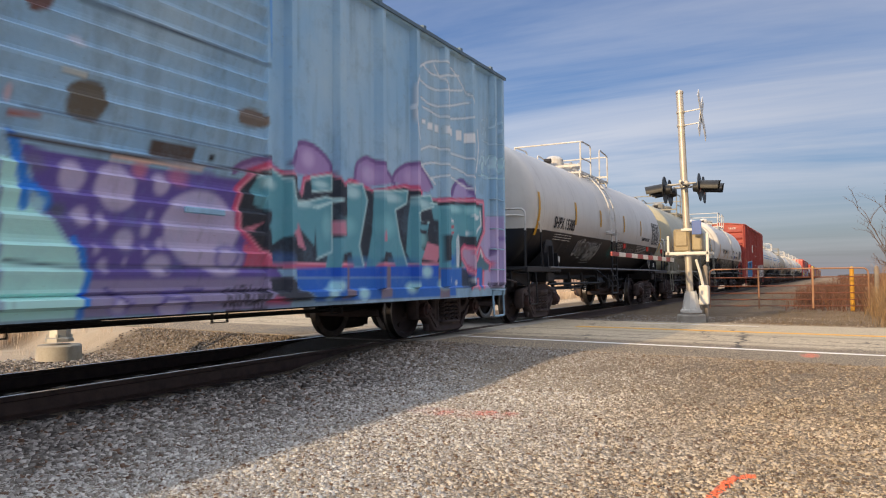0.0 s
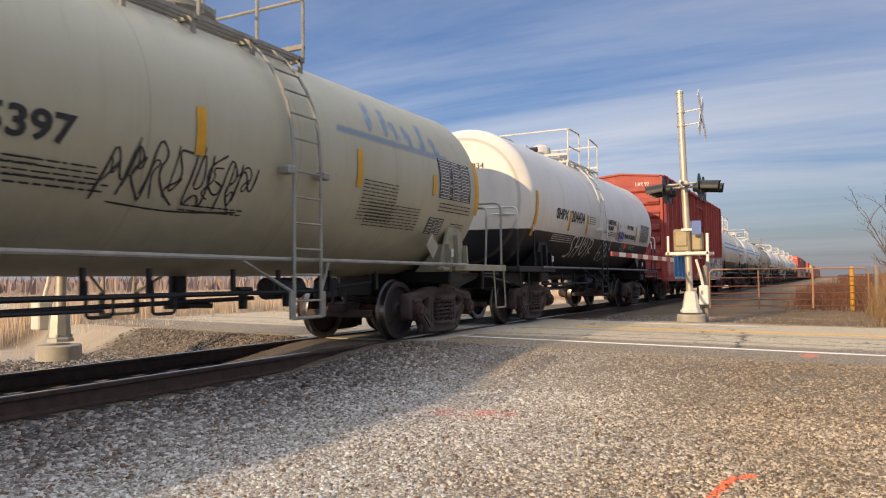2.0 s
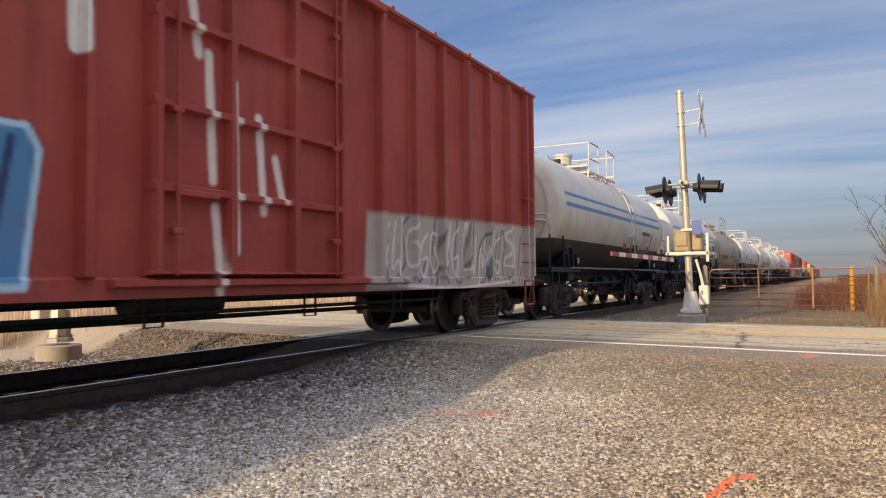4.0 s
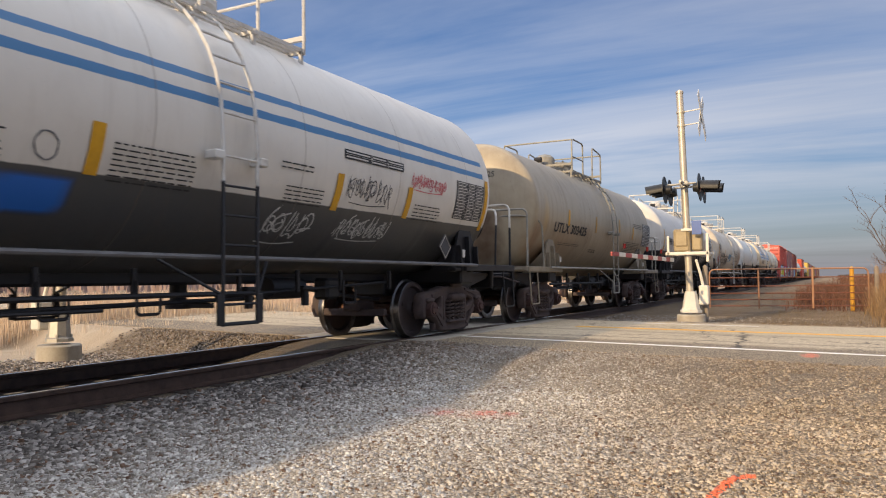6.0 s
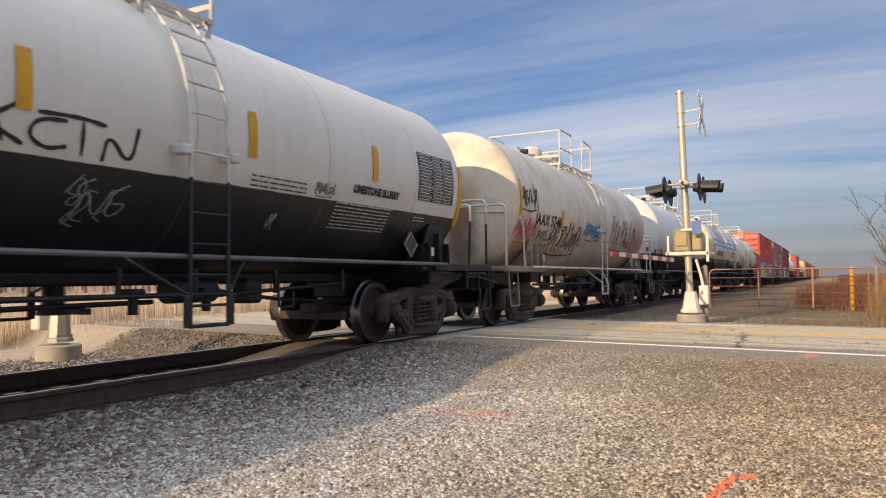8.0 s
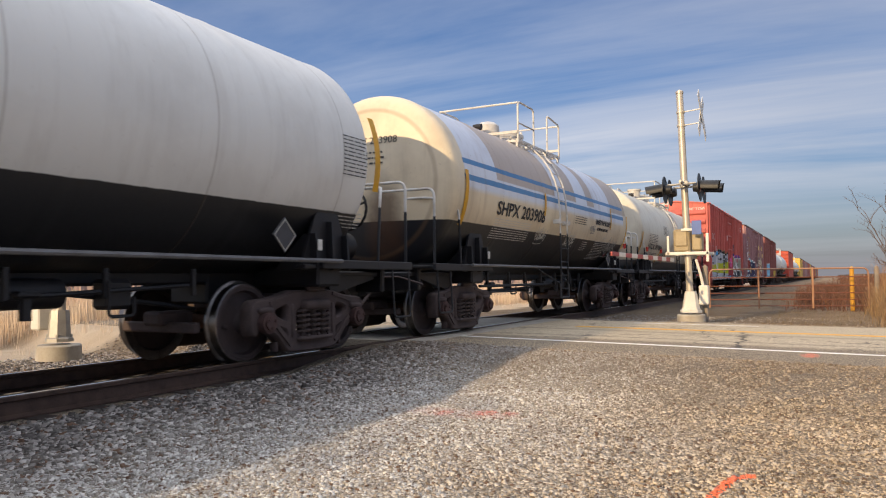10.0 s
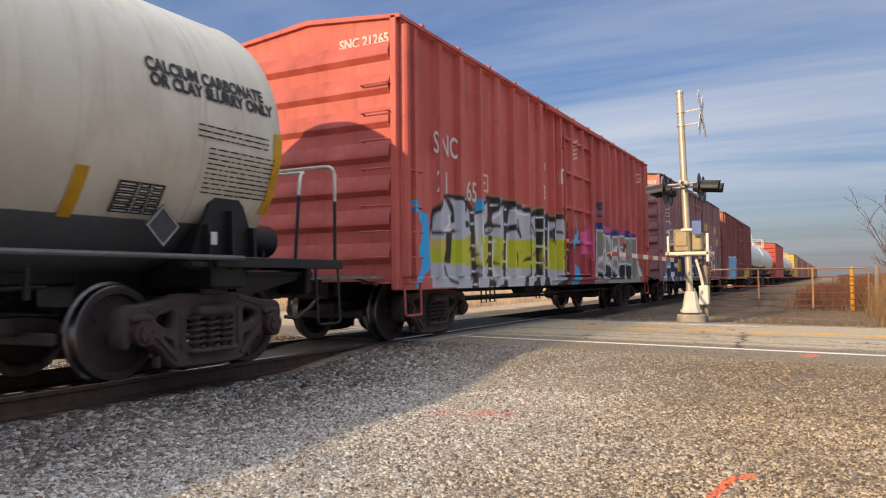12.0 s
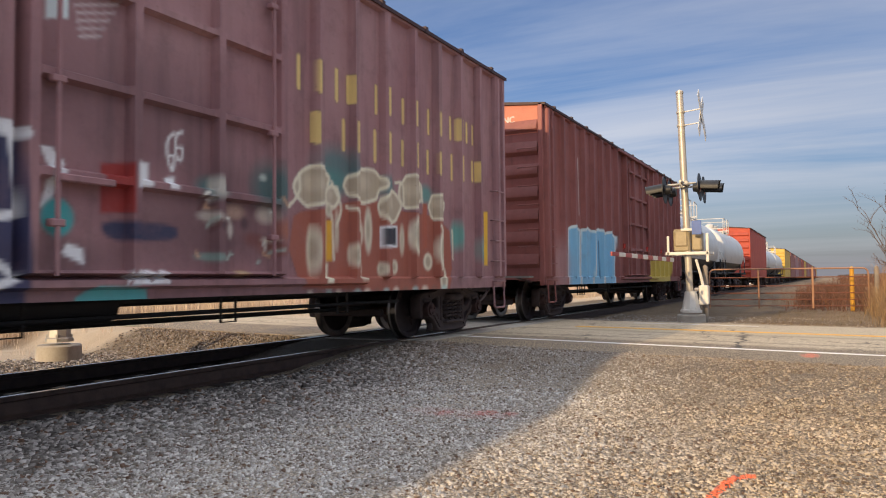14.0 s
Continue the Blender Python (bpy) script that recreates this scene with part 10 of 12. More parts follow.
    c.poly([(3.68, 2.19), (3.6, 2.12), (3.57, 2.08), (3.56, 2.03), (3.52, 2), (3.41, 1.97), (3.34, 1.95), (3.25, 1.93), (3.19, 1.93), (3.11, 1.93), (3.04, 1.94), (2.95, 1.97), (2.91, 1.99), (2.86, 2.02), (2.84, 2.04), (2.8, 2.1), (2.81, 2.13), (2.84, 2.19), (2.88, 2.22), (2.94, 2.26), (2.98, 2.28), (3.07, 2.33), (3.13, 2.35), (3.2, 2.36), (3.26, 2.37), (3.34, 2.38), (3.39, 2.38), (3.49, 2.38), (3.54, 2.36), (3.62, 2.31), (3.66, 2.28), (3.69, 2.23)], (160, 146, 124), 1)
    c.line([(3.68, 2.19), (3.6, 2.12), (3.57, 2.08), (3.56, 2.03), (3.52, 2), (3.41, 1.97), (3.34, 1.95), (3.25, 1.93), (3.19, 1.93), (3.11, 1.93), (3.04, 1.94), (2.95, 1.97), (2.91, 1.99), (2.86, 2.02), (2.84, 2.04), (2.8, 2.1), (2.81, 2.13), (2.84, 2.19), (2.88, 2.22), (2.94, 2.26), (2.98, 2.28), (3.07, 2.33), (3.13, 2.35), (3.2, 2.36), (3.26, 2.37), (3.34, 2.38), (3.39, 2.38), (3.49, 2.38), (3.54, 2.36), (3.62, 2.31), (3.66, 2.28), (3.69, 2.23), (3.68, 2.19)], 0.02, (206, 194, 172), 0.9)
    c.cloud(3.18, 2.19, 0.25, 0.14, (182, 170, 148), 0.7)
    c.poly([(4.17, 1.94), (4.13, 1.89), (4.1, 1.85), (4.06, 1.8), (4.04, 1.77), (3.99, 1.74), (3.95, 1.73), (3.89, 1.72), (3.85, 1.71), (3.79, 1.7), (3.75, 1.7), (3.7, 1.74), (3.67, 1.76), (3.63, 1.81), (3.61, 1.84), (3.59, 1.89), (3.59, 1.93), (3.63, 2), (3.65, 2.03), (3.68, 2.06), (3.71, 2.08), (3.75, 2.13), (3.78, 2.14), (3.85, 2.14), (3.89, 2.14), (3.96, 2.15), (3.99, 2.14), (4.03, 2.12), (4.06, 2.1), (4.12, 2.05), (4.15, 2.02), (4.18, 1.98)], (160, 146, 124), 1)
    c.line([(4.17, 1.94), (4.13, 1.89), (4.1, 1.85), (4.06, 1.8), (4.04, 1.77), (3.99, 1.74), (3.95, 1.73), (3.89, 1.72), (3.85, 1.71), (3.79, 1.7), (3.75, 1.7), (3.7, 1.74), (3.67, 1.76), (3.63, 1.81), (3.61, 1.84), (3.59, 1.89), (3.59, 1.93), (3.63, 2), (3.65, 2.03), (3.68, 2.06), (3.71, 2.08), (3.75, 2.13), (3.78, 2.14), (3.85, 2.14), (3.89, 2.14), (3.96, 2.15), (3.99, 2.14), (4.03, 2.12), (4.06, 2.1), (4.12, 2.05), (4.15, 2.02), (4.18, 1.98), (4.17, 1.94)], 0.02, (206, 194, 172), 0.9)
    c.cloud(3.82, 1.97, 0.16, 0.14, (182, 170, 148), 0.7)
    c.poly([(4.77, 2.19), (4.77, 2.13), (4.75, 2.1), (4.67, 2.06), (4.63, 2.03), (4.59, 1.98), (4.54, 1.97), (4.46, 1.97), (4.4, 1.96), (4.32, 1.95), (4.28, 1.95), (4.23, 1.98), (4.2, 2), (4.16, 2.04), (4.14, 2.07), (4.12, 2.12), (4.12, 2.16), (4.13, 2.22), (4.15, 2.26), (4.21, 2.3), (4.24, 2.33), (4.29, 2.38), (4.33, 2.41), (4.41, 2.43), (4.46, 2.43), (4.55, 2.41), (4.59, 2.4), (4.62, 2.38), (4.66, 2.37), (4.74, 2.33), (4.76, 2.29), (4.77, 2.23)], (160, 146, 124), 1)
    c.line([(4.77, 2.19), (4.77, 2.13), (4.75, 2.1), (4.67, 2.06), (4.63, 2.03), (4.59, 1.98), (4.54, 1.97), (4.46, 1.97), (4.4, 1.96), (4.32, 1.95), (4.28, 1.95), (4.23, 1.98), (4.2, 2), (4.16, 2.04), (4.14, 2.07), (4.12, 2.12), (4.12, 2.16), (4.13, 2.22), (4.15, 2.26), (4.21, 2.3), (4.24, 2.33), (4.29, 2.38), (4.33, 2.41), (4.41, 2.43), (4.46, 2.43), (4.55, 2.41), (4.59, 2.4), (4.62, 2.38), (4.66, 2.37), (4.74, 2.33), (4.76, 2.29), (4.77, 2.23), (4.77, 2.19)], 0.02, (206, 194, 172), 0.9)
    c.cloud(4.38, 2.21, 0.20, 0.14, (182, 170, 148), 0.7)
    c.poly([(5.47, 2.05), (5.44, 2.01), (5.43, 1.98), (5.41, 1.93), (5.39, 1.9), (5.33, 1.87), (5.29, 1.85), (5.23, 1.85), (5.19, 1.85), (5.13, 1.85), (5.1, 1.86), (5.06, 1.88), (5.04, 1.9), (5.02, 1.94), (5, 1.97), (4.98, 2.01), (4.98, 2.04), (5.01, 2.09), (5.03, 2.12), (5.06, 2.17), (5.08, 2.19), (5.11, 2.21), (5.14, 2.21), (5.2, 2.22), (5.24, 2.22), (5.3, 2.22), (5.34, 2.21), (5.39, 2.2), (5.41, 2.19), (5.45, 2.15), (5.47, 2.13), (5.47, 2.08)], (160, 146, 124), 1)
    c.line([(5.47, 2.05), (5.44, 2.01), (5.43, 1.98), (5.41, 1.93), (5.39, 1.9), (5.33, 1.87), (5.29, 1.85), (5.23, 1.85), (5.19, 1.85), (5.13, 1.85), (5.1, 1.86), (5.06, 1.88), (5.04, 1.9), (5.02, 1.94), (5, 1.97), (4.98, 2.01), (4.98, 2.04), (5.01, 2.09), (5.03, 2.12), (5.06, 2.17), (5.08, 2.19), (5.11, 2.21), (5.14, 2.21), (5.2, 2.22), (5.24, 2.22), (5.3, 2.22), (5.34, 2.21), (5.39, 2.2), (5.41, 2.19), (5.45, 2.15), (5.47, 2.13), (5.47, 2.08), (5.47, 2.05)], 0.02, (206, 194, 172), 0.9)
    c.cloud(5.16, 2.09, 0.14, 0.11, (182, 170, 148), 0.7)
    c.poly([(2.71, 1.95), (2.7, 1.92), (2.68, 1.9), (2.65, 1.86), (2.63, 1.84), (2.61, 1.83), (2.6, 1.82), (2.56, 1.82), (2.54, 1.82), (2.51, 1.8), (2.49, 1.81), (2.47, 1.84), (2.45, 1.85), (2.44, 1.87), (2.43, 1.88), (2.42, 1.92), (2.42, 1.94), (2.42, 1.97), (2.43, 1.98), (2.45, 2.01), (2.46, 2.02), (2.49, 2.04), (2.51, 2.06), (2.54, 2.07), (2.56, 2.08), (2.59, 2.06), (2.62, 2.06), (2.65, 2.06), (2.67, 2.05), (2.68, 2.02), (2.69, 2), (2.71, 1.97)], (160, 146, 124), 1)
    c.line([(2.71, 1.95), (2.7, 1.92), (2.68, 1.9), (2.65, 1.86), (2.63, 1.84), (2.61, 1.83), (2.6, 1.82), (2.56, 1.82), (2.54, 1.82), (2.51, 1.8), (2.49, 1.81), (2.47, 1.84), (2.45, 1.85), (2.44, 1.87), (2.43, 1.88), (2.42, 1.92), (2.42, 1.94), (2.42, 1.97), (2.43, 1.98), (2.45, 2.01), (2.46, 2.02), (2.49, 2.04), (2.51, 2.06), (2.54, 2.07), (2.56, 2.08), (2.59, 2.06), (2.62, 2.06), (2.65, 2.06), (2.67, 2.05), (2.68, 2.02), (2.69, 2), (2.71, 1.97), (2.71, 1.95)], 0.02, (206, 194, 172), 0.9)
    c.cloud(2.51, 1.97, 0.09, 0.09, (182, 170, 148), 0.7)
    c.disc(2.14, 1.29, 0.08, (206, 194, 172), 0.85, 0.28)
    c.disc(2.14, 1.29, 0.05, (160, 146, 124), 0.8, 0.19)
    c.disc(2.38, 1.41, 0.06, (206, 194, 172), 0.85, 0.34)
    c.disc(2.38, 1.41, 0.03, (160, 146, 124), 0.8, 0.24)
    c.disc(3.14, 1.53, 0.08, (206, 194, 172), 0.85, 0.16)
    c.disc(3.14, 1.53, 0.05, (160, 146, 124), 0.8, 0.12)
    c.disc(3.34, 1.58, 0.09, (206, 194, 172), 0.85, 0.29)
    c.disc(3.34, 1.58, 0.05, (160, 146, 124), 0.8, 0.20)
    c.disc(2.95, 1.25, 0.08, (206, 194, 172), 0.85, 0.15)
    c.disc(2.95, 1.25, 0.05, (160, 146, 124), 0.8, 0.10)
    c.disc(3.1, 1.07, 0.08, (206, 194, 172), 0.85, 0.14)
    c.disc(3.1, 1.07, 0.04, (160, 146, 124), 0.8, 0.10)
    c.disc(4.49, 1.57, 0.13, (206, 194, 172), 0.85, 0.28)
    c.disc(4.49, 1.57, 0.07, (160, 146, 124), 0.8, 0.19)
    c.disc(5.25, 1.39, 0.13, (206, 194, 172), 0.85, 0.29)
    c.disc(5.25, 1.39, 0.07, (160, 146, 124), 0.8, 0.20)
    c.disc(3.98, 1.11, 0.09, (206, 194, 172), 0.85, 0.10)
    c.disc(3.98, 1.11, 0.05, (160, 146, 124), 0.8, 0.07)
    c.disc(3.62, 1.08, 0.07, (206, 194, 172), 0.85, 0.09)
    c.disc(3.62, 1.08, 0.03, (160, 146, 124), 0.8, 0.06)
    c.disc(2.49, 1.78, 0.07, (206, 194, 172), 0.85, 0.09)
    c.disc(2.49, 1.78, 0.04, (160, 146, 124), 0.8, 0.06)
    c.disc(5.4, 0.94, 0.13, (206, 194, 172), 0.85, 0.20)
    c.disc(5.4, 0.94, 0.07, (160, 146, 124), 0.8, 0.14)
    c.disc(4.94, 1.2, 0.14, (206, 194, 172), 0.85, 0.13)
    c.disc(4.94, 1.2, 0.08, (160, 146, 124), 0.8, 0.09)
    c.disc(2.65, 1.54, 0.04, (206, 194, 172), 0.85, 0.23)
    c.disc(2.65, 1.54, 0.02, (160, 146, 124), 0.8, 0.16)
    c.disc(4.19, 1.49, 0.06, (206, 194, 172), 0.85, 0.20)
    c.disc(4.19, 1.49, 0.03, (160, 146, 124), 0.8, 0.14)
    c.line([(1.75, 1.76), (1.76, 1.76), (1.78, 1.79), (1.82, 1.81), (1.89, 1.88), (1.92, 1.92), (1.95, 1.97), (1.95, 2.01), (1.94, 2.09), (1.94, 2.12), (1.94, 2.15), (1.93, 2.15)], 0.018, (206, 194, 172), 0.85)
    c.line([(2.55, 2.12), (2.56, 2.1), (2.59, 2.07), (2.62, 2.03), (2.7, 1.93), (2.73, 1.88), (2.74, 1.81), (2.73, 1.76), (2.69, 1.67), (2.67, 1.64), (2.65, 1.61), (2.65, 1.6)], 0.018, (206, 194, 172), 0.85)
    c.line([(2.85, 1.85), (2.86, 1.85), (2.88, 1.84), (2.9, 1.83), (2.96, 1.82), (2.99, 1.8), (3.01, 1.76), (3.01, 1.72), (3.01, 1.64), (3.01, 1.6), (3.01, 1.57), (3.01, 1.56)], 0.018, (206, 194, 172), 0.85)
    c.line([(4.02, 2.28), (4.03, 2.28), (4.06, 2.28), (4.09, 2.29), (4.16, 2.3), (4.2, 2.29), (4.23, 2.25), (4.24, 2.2), (4.25, 2.07), (4.25, 2.02), (4.25, 1.98), (4.25, 1.97)], 0.018, (206, 194, 172), 0.85)
    c.line([(3, 1.26), (3.01, 1.25), (3.02, 1.22), (3.04, 1.18), (3.07, 1.09), (3.09, 1.05), (3.11, 1.01), (3.13, 0.99), (3.16, 0.97), (3.17, 0.96), (3.18, 0.95), (3.18, 0.95)], 0.018, (206, 194, 172), 0.85)
    c.line([(4.67, 2.35), (4.68, 2.34), (4.69, 2.3), (4.72, 2.25), (4.77, 2.12), (4.79, 2.07), (4.8, 2.03), (4.81, 2.01)], 0.018, (206, 194, 172), 0.85)
    c.line([(5.18, 1.75), (5.19, 1.74), (5.2, 1.72), (5.23, 1.68), (5.28, 1.6), (5.3, 1.55), (5.31, 1.47), (5.29, 1.39), (5.25, 1.23), (5.23, 1.16), (5.22, 1.11), (5.21, 1.09)], 0.018, (206, 194, 172), 0.85)
    c.line([(2.55, 1.71), (2.55, 1.69), (2.56, 1.62), (2.56, 1.54), (2.58, 1.35), (2.58, 1.27), (2.59, 1.21), (2.59, 1.19)], 0.018, (206, 194, 172), 0.85)
    c.line([(5.74, 1.71), (5.74, 1.69), (5.75, 1.63), (5.75, 1.56), (5.76, 1.4), (5.76, 1.32), (5.76, 1.27), (5.77, 1.25)], 0.018, (206, 194, 172), 0.85)
    c.poly([(2.34, 1.14), (2.47, 1.14), (2.45, 0.9), (2.32, 0.9)], (206, 194, 172), 0.8)
    c.cloud(2.09, 0.78, 0.08, 0.06, (196, 186, 168), 0.8)
    c.cloud(2.26, 0.78, 0.09, 0.06, (120, 84, 70), 0.8)
    c.cloud(2.45, 0.78, 0.09, 0.06, (150, 176, 168), 0.8)
    c.cloud(2.64, 0.78, 0.09, 0.06, (196, 186, 168), 0.8)
    c.cloud(2.84, 0.79, 0.10, 0.05, (120, 84, 70), 0.8)
    c.cloud(3.05, 0.79, 0.10, 0.06, (150, 176, 168), 0.8)
    c.cloud(3.27, 0.79, 0.10, 0.06, (196, 186, 168), 0.8)
    c.cloud(3.5, 0.79, 0.10, 0.06, (120, 84, 70), 0.8)
    c.cloud(3.73, 0.79, 0.11, 0.06, (150, 176, 168), 0.8)
    c.cloud(3.98, 0.79, 0.11, 0.07, (196, 186, 168), 0.8)
    c.cloud(4.24, 0.79, 0.12, 0.07, (120, 84, 70), 0.8)
    c.cloud(4.51, 0.8, 0.12, 0.06, (150, 176, 168), 0.8)
    c.cloud(4.79, 0.8, 0.13, 0.07, (196, 186, 168), 0.8)
    c.cloud(5.08, 0.8, 0.14, 0.07, (120, 84, 70), 0.8)
    c.cloud(5.4, 0.8, 0.14, 0.07, (150, 176, 168), 0.8)
    c.cloud(0.6, 1.85, 0.14, 0.14, (186, 178, 166), 0.75)
    c.cloud(0.51, 1.56, 0.19, 0.07, (176, 168, 156), 0.75)
    c.cloud(0.86, 1.63, 0.18, 0.10, (170, 140, 120), 0.75)
    c.cloud(1.32, 1.62, 0.20, 0.12, (186, 176, 160), 0.75)
    c.cloud(1.59, 1.48, 0.19, 0.16, (150, 90, 66), 0.75)
    c.cloud(1.14, 1.36, 0.22, 0.10, (104, 60, 54), 0.75)
    c.cloud(0.67, 1.48, 0.10, 0.07, (60, 46, 50), 0.75)
    c.cloud(1, 1.52, 0.08, 0.09, (64, 44, 46), 0.75)
    c.cloud(1.43, 1.27, 0.32, 0.10, (120, 72, 60), 0.75)
    c.cloud(0.54, 1.17, 0.26, 0.06, (110, 140, 130), 0.75)
    c.cloud(1.28, 2.02, 0.08, 0.05, (180, 190, 180), 0.75)
    c.cloud(0.51, 1.72, 0.06, 0.04, (206, 204, 196), 0.75)
    c.cloud(0.8, 1.44, 0.05, 0.11, (190, 182, 170), 0.75)
    c.cloud(1.36, 1.37, 0.15, 0.04, (196, 186, 170), 0.75)
    c.cloud(0.93, 1.01, 0.15, 0.05, (176, 150, 110), 0.75)
    c.line([(1.28, 1.32), (1.32, 1.36), (1.31, 1.27)], 0.014, (206, 200, 190), 0.8)
    c.line([(0.43, 1.66), (0.46, 1.71), (0.39, 1.61)], 0.014, (84, 52, 50), 0.8)
    c.line([(0.83, 1.2), (0.8, 1.21), (0.76, 1.15)], 0.014, (140, 150, 140), 0.8)
    c.line([(1.61, 1.76), (1.57, 1.74), (1.51, 1.82)], 0.014, (176, 140, 112), 0.8)
    c.line([(0.78, 1.55), (0.78, 1.55), (0.75, 1.56)], 0.014, (206, 200, 190), 0.8)
    c.line([(0.68, 1.67), (0.73, 1.71), (0.67, 1.72)], 0.014, (84, 52, 50), 0.8)
    c.line([(1.43, 1.25), (1.36, 1.23), (1.53, 1.27)], 0.014, (140, 150, 140), 0.8)
    c.line([(1.38, 1.19), (1.29, 1.21), (1.28, 1.23)], 0.014, (176, 140, 112), 0.8)
    c.line([(0.4, 1.75), (0.42, 1.77), (0.46, 1.78)], 0.014, (206, 200, 190), 0.8)
    c.line([(1.59, 1.8), (1.6, 1.82), (1.66, 1.83)], 0.014, (84, 52, 50), 0.8)
    c.line([(0.53, 1.49), (0.49, 1.46), (0.57, 1.55)], 0.014, (140, 150, 140), 0.8)
    c.line([(0.39, 1.17), (0.37, 1.19), (0.36, 1.21)], 0.014, (176, 140, 112), 0.8)
    c.line([(1.37, 1.68), (1.41, 1.67), (1.39, 1.66)], 0.014, (206, 200, 190), 0.8)
    c.line([(0.59, 1.49), (0.59, 1.53), (0.54, 1.43)], 0.014, (84, 52, 50), 0.8)
    c.line([(1.21, 1.15), (1.19, 1.12), (1.23, 1.14)], 0.014, (140, 150, 140), 0.8)
    c.line([(0.52, 1.64), (0.46, 1.64), (0.49, 1.68)], 0.014, (176, 140, 112), 0.8)
    c.poly([(-0.67, 1.91), (-0.39, 1.95), (-0.38, 1.52), (-0.67, 1.5)], (128, 44, 40), 0.9)
    c.poly([(-0.36, 1.96), (-0.19, 1.98), (-0.19, 1.76), (-0.36, 1.74)], (196, 196, 196), 0.9)
    c.poly([(-0.02, 1.87), (0.1, 1.89), (0.1, 1.77), (-0.01, 1.76)], (220, 218, 214), 0.9)
    c.poly([(-0.52, 1.45), (-0.04, 1.46), (0.14, 1.43), (0.15, 1.34), (0.02, 1.3), (-0.36, 1.28), (-0.51, 1.28), (-0.61, 1.31), (-0.65, 1.35), (-0.66, 1.42)], (48, 48, 70), 0.7)
    c.poly([(-1.16, 3.15), (-0.96, 3.22), (-0.96, 3.01), (-1.16, 2.95)], (190, 204, 220), 0.9)
    c.poly([(-0.92, 3.15), (-0.5, 3.29), (-0.5, 3.26), (-0.92, 3.12)], (196, 190, 188), 0.55)
    c.poly([(-0.91, 3.09), (-0.54, 3.2), (-0.54, 3.18), (-0.91, 3.06)], (196, 190, 188), 0.55)
    c.poly([(-0.9, 3.03), (-0.59, 3.12), (-0.59, 3.1), (-0.9, 3)], (196, 190, 188), 0.55)
    c.poly([(-0.89, 2.97), (-0.63, 3.04), (-0.63, 3.02), (-0.89, 2.94)], (196, 190, 188), 0.55)
    c.poly([(-0.88, 2.91), (-0.67, 2.97), (-0.67, 2.94), (-0.88, 2.88)], (196, 190, 188), 0.55)
    c.scrawl(-0.03, 2.15, 0.39, 1, (206, 200, 198), 15, 0.022, 0.9)
    c.scrawl(-0.43, 0.99, 0.09, 8, (214, 210, 206), 16, 0.014, 0.9)
    c.poly([(-1.2, 1.98), (-1.09, 1.98), (-0.98, 1.87), (-1.08, 1.59), (-1.19, 1.49), (-1.11, 1.8)], (214, 220, 224), 1)
    c.disc(-1.04, 1.44, 0.14, (60, 140, 140), 0.95, 0.15)
    c.poly([(-0.96, 1.25), (-0.82, 1.21), (-0.8, 1.07), (-1.01, 1.16)], (210, 214, 216), 0.9)
    c.poly([(-0.88, 0.81), (-0.71, 0.91), (-0.19, 0.88), (-0.14, 0.66), (-0.86, 0.64)], (80, 150, 150), 0.9)
    c.poly([(-0.14, 0.78), (0.33, 0.77), (0.33, 0.63), (-0.14, 0.66)], (206, 150, 38), 1)
    c.poly([(0.4, 0.77), (1.84, 0.73), (1.84, 0.62), (0.4, 0.67)], (110, 124, 118), 0.7)
    c.poly([(3.63, 1.64), (4.05, 1.67), (4.05, 1.4), (3.63, 1.38)], (44, 46, 54), 1)
    c.line([(3.63, 1.64), (4.05, 1.67), (4.05, 1.4), (3.63, 1.38), (3.63, 1.64)], 0.012, (220, 220, 220), 1)
    c.poly([(2.44, 1.65), (2.55, 1.66), (2.55, 1.17), (2.43, 1.17)], (206, 150, 40), 1)
    c.poly([(6.94, 2.1), (7.13, 2.12), (7.1, 1.17), (6.91, 1.17)], (206, 158, 46), 1)
    c.poly([(4.79, 2.06), (4.93, 2.07), (4.92, 1.4), (4.78, 1.39)], (150, 80, 60), 1)
    for u0, u1, w0, w1 in ((1.9, 2.23, 3.14, 3.49), (2.63, 2.69, 3.15, 3.51), (2.87, 3.1, 3.17, 3.48), (3.51, 3.76, 3.17, 3.51), (4.21, 4.5, 3.16, 3.48), (4.96, 5.23, 3.14, 3.47), (5.68, 5.91, 3.18, 3.5), (5.98, 6.04, 3.18, 3.5), (6.28, 6.56, 3.22, 3.52),
                           (2.14, 2.38, 2.55, 2.87), (2.77, 3.01, 2.56, 2.91), (3.48, 3.76, 2.52, 2.9), (4.19, 4.52, 2.56, 2.88), (4.93, 5.21, 2.54, 2.85), (5.72, 6.0, 2.53, 2.9), (6.48, 6.65, 2.6, 2.9)):
        c.line([(u0 + 0.03, w0), (u0 + 0.03, w1)], 0.036, (196, 172, 110), 0.9, 0.016)
        if u1 - u0 > 0.1:
            c.line([(u1 - 0.03, w0), (u1 - 0.03, w1)], 0.03, (196, 172, 110), 0.8, 0.016)


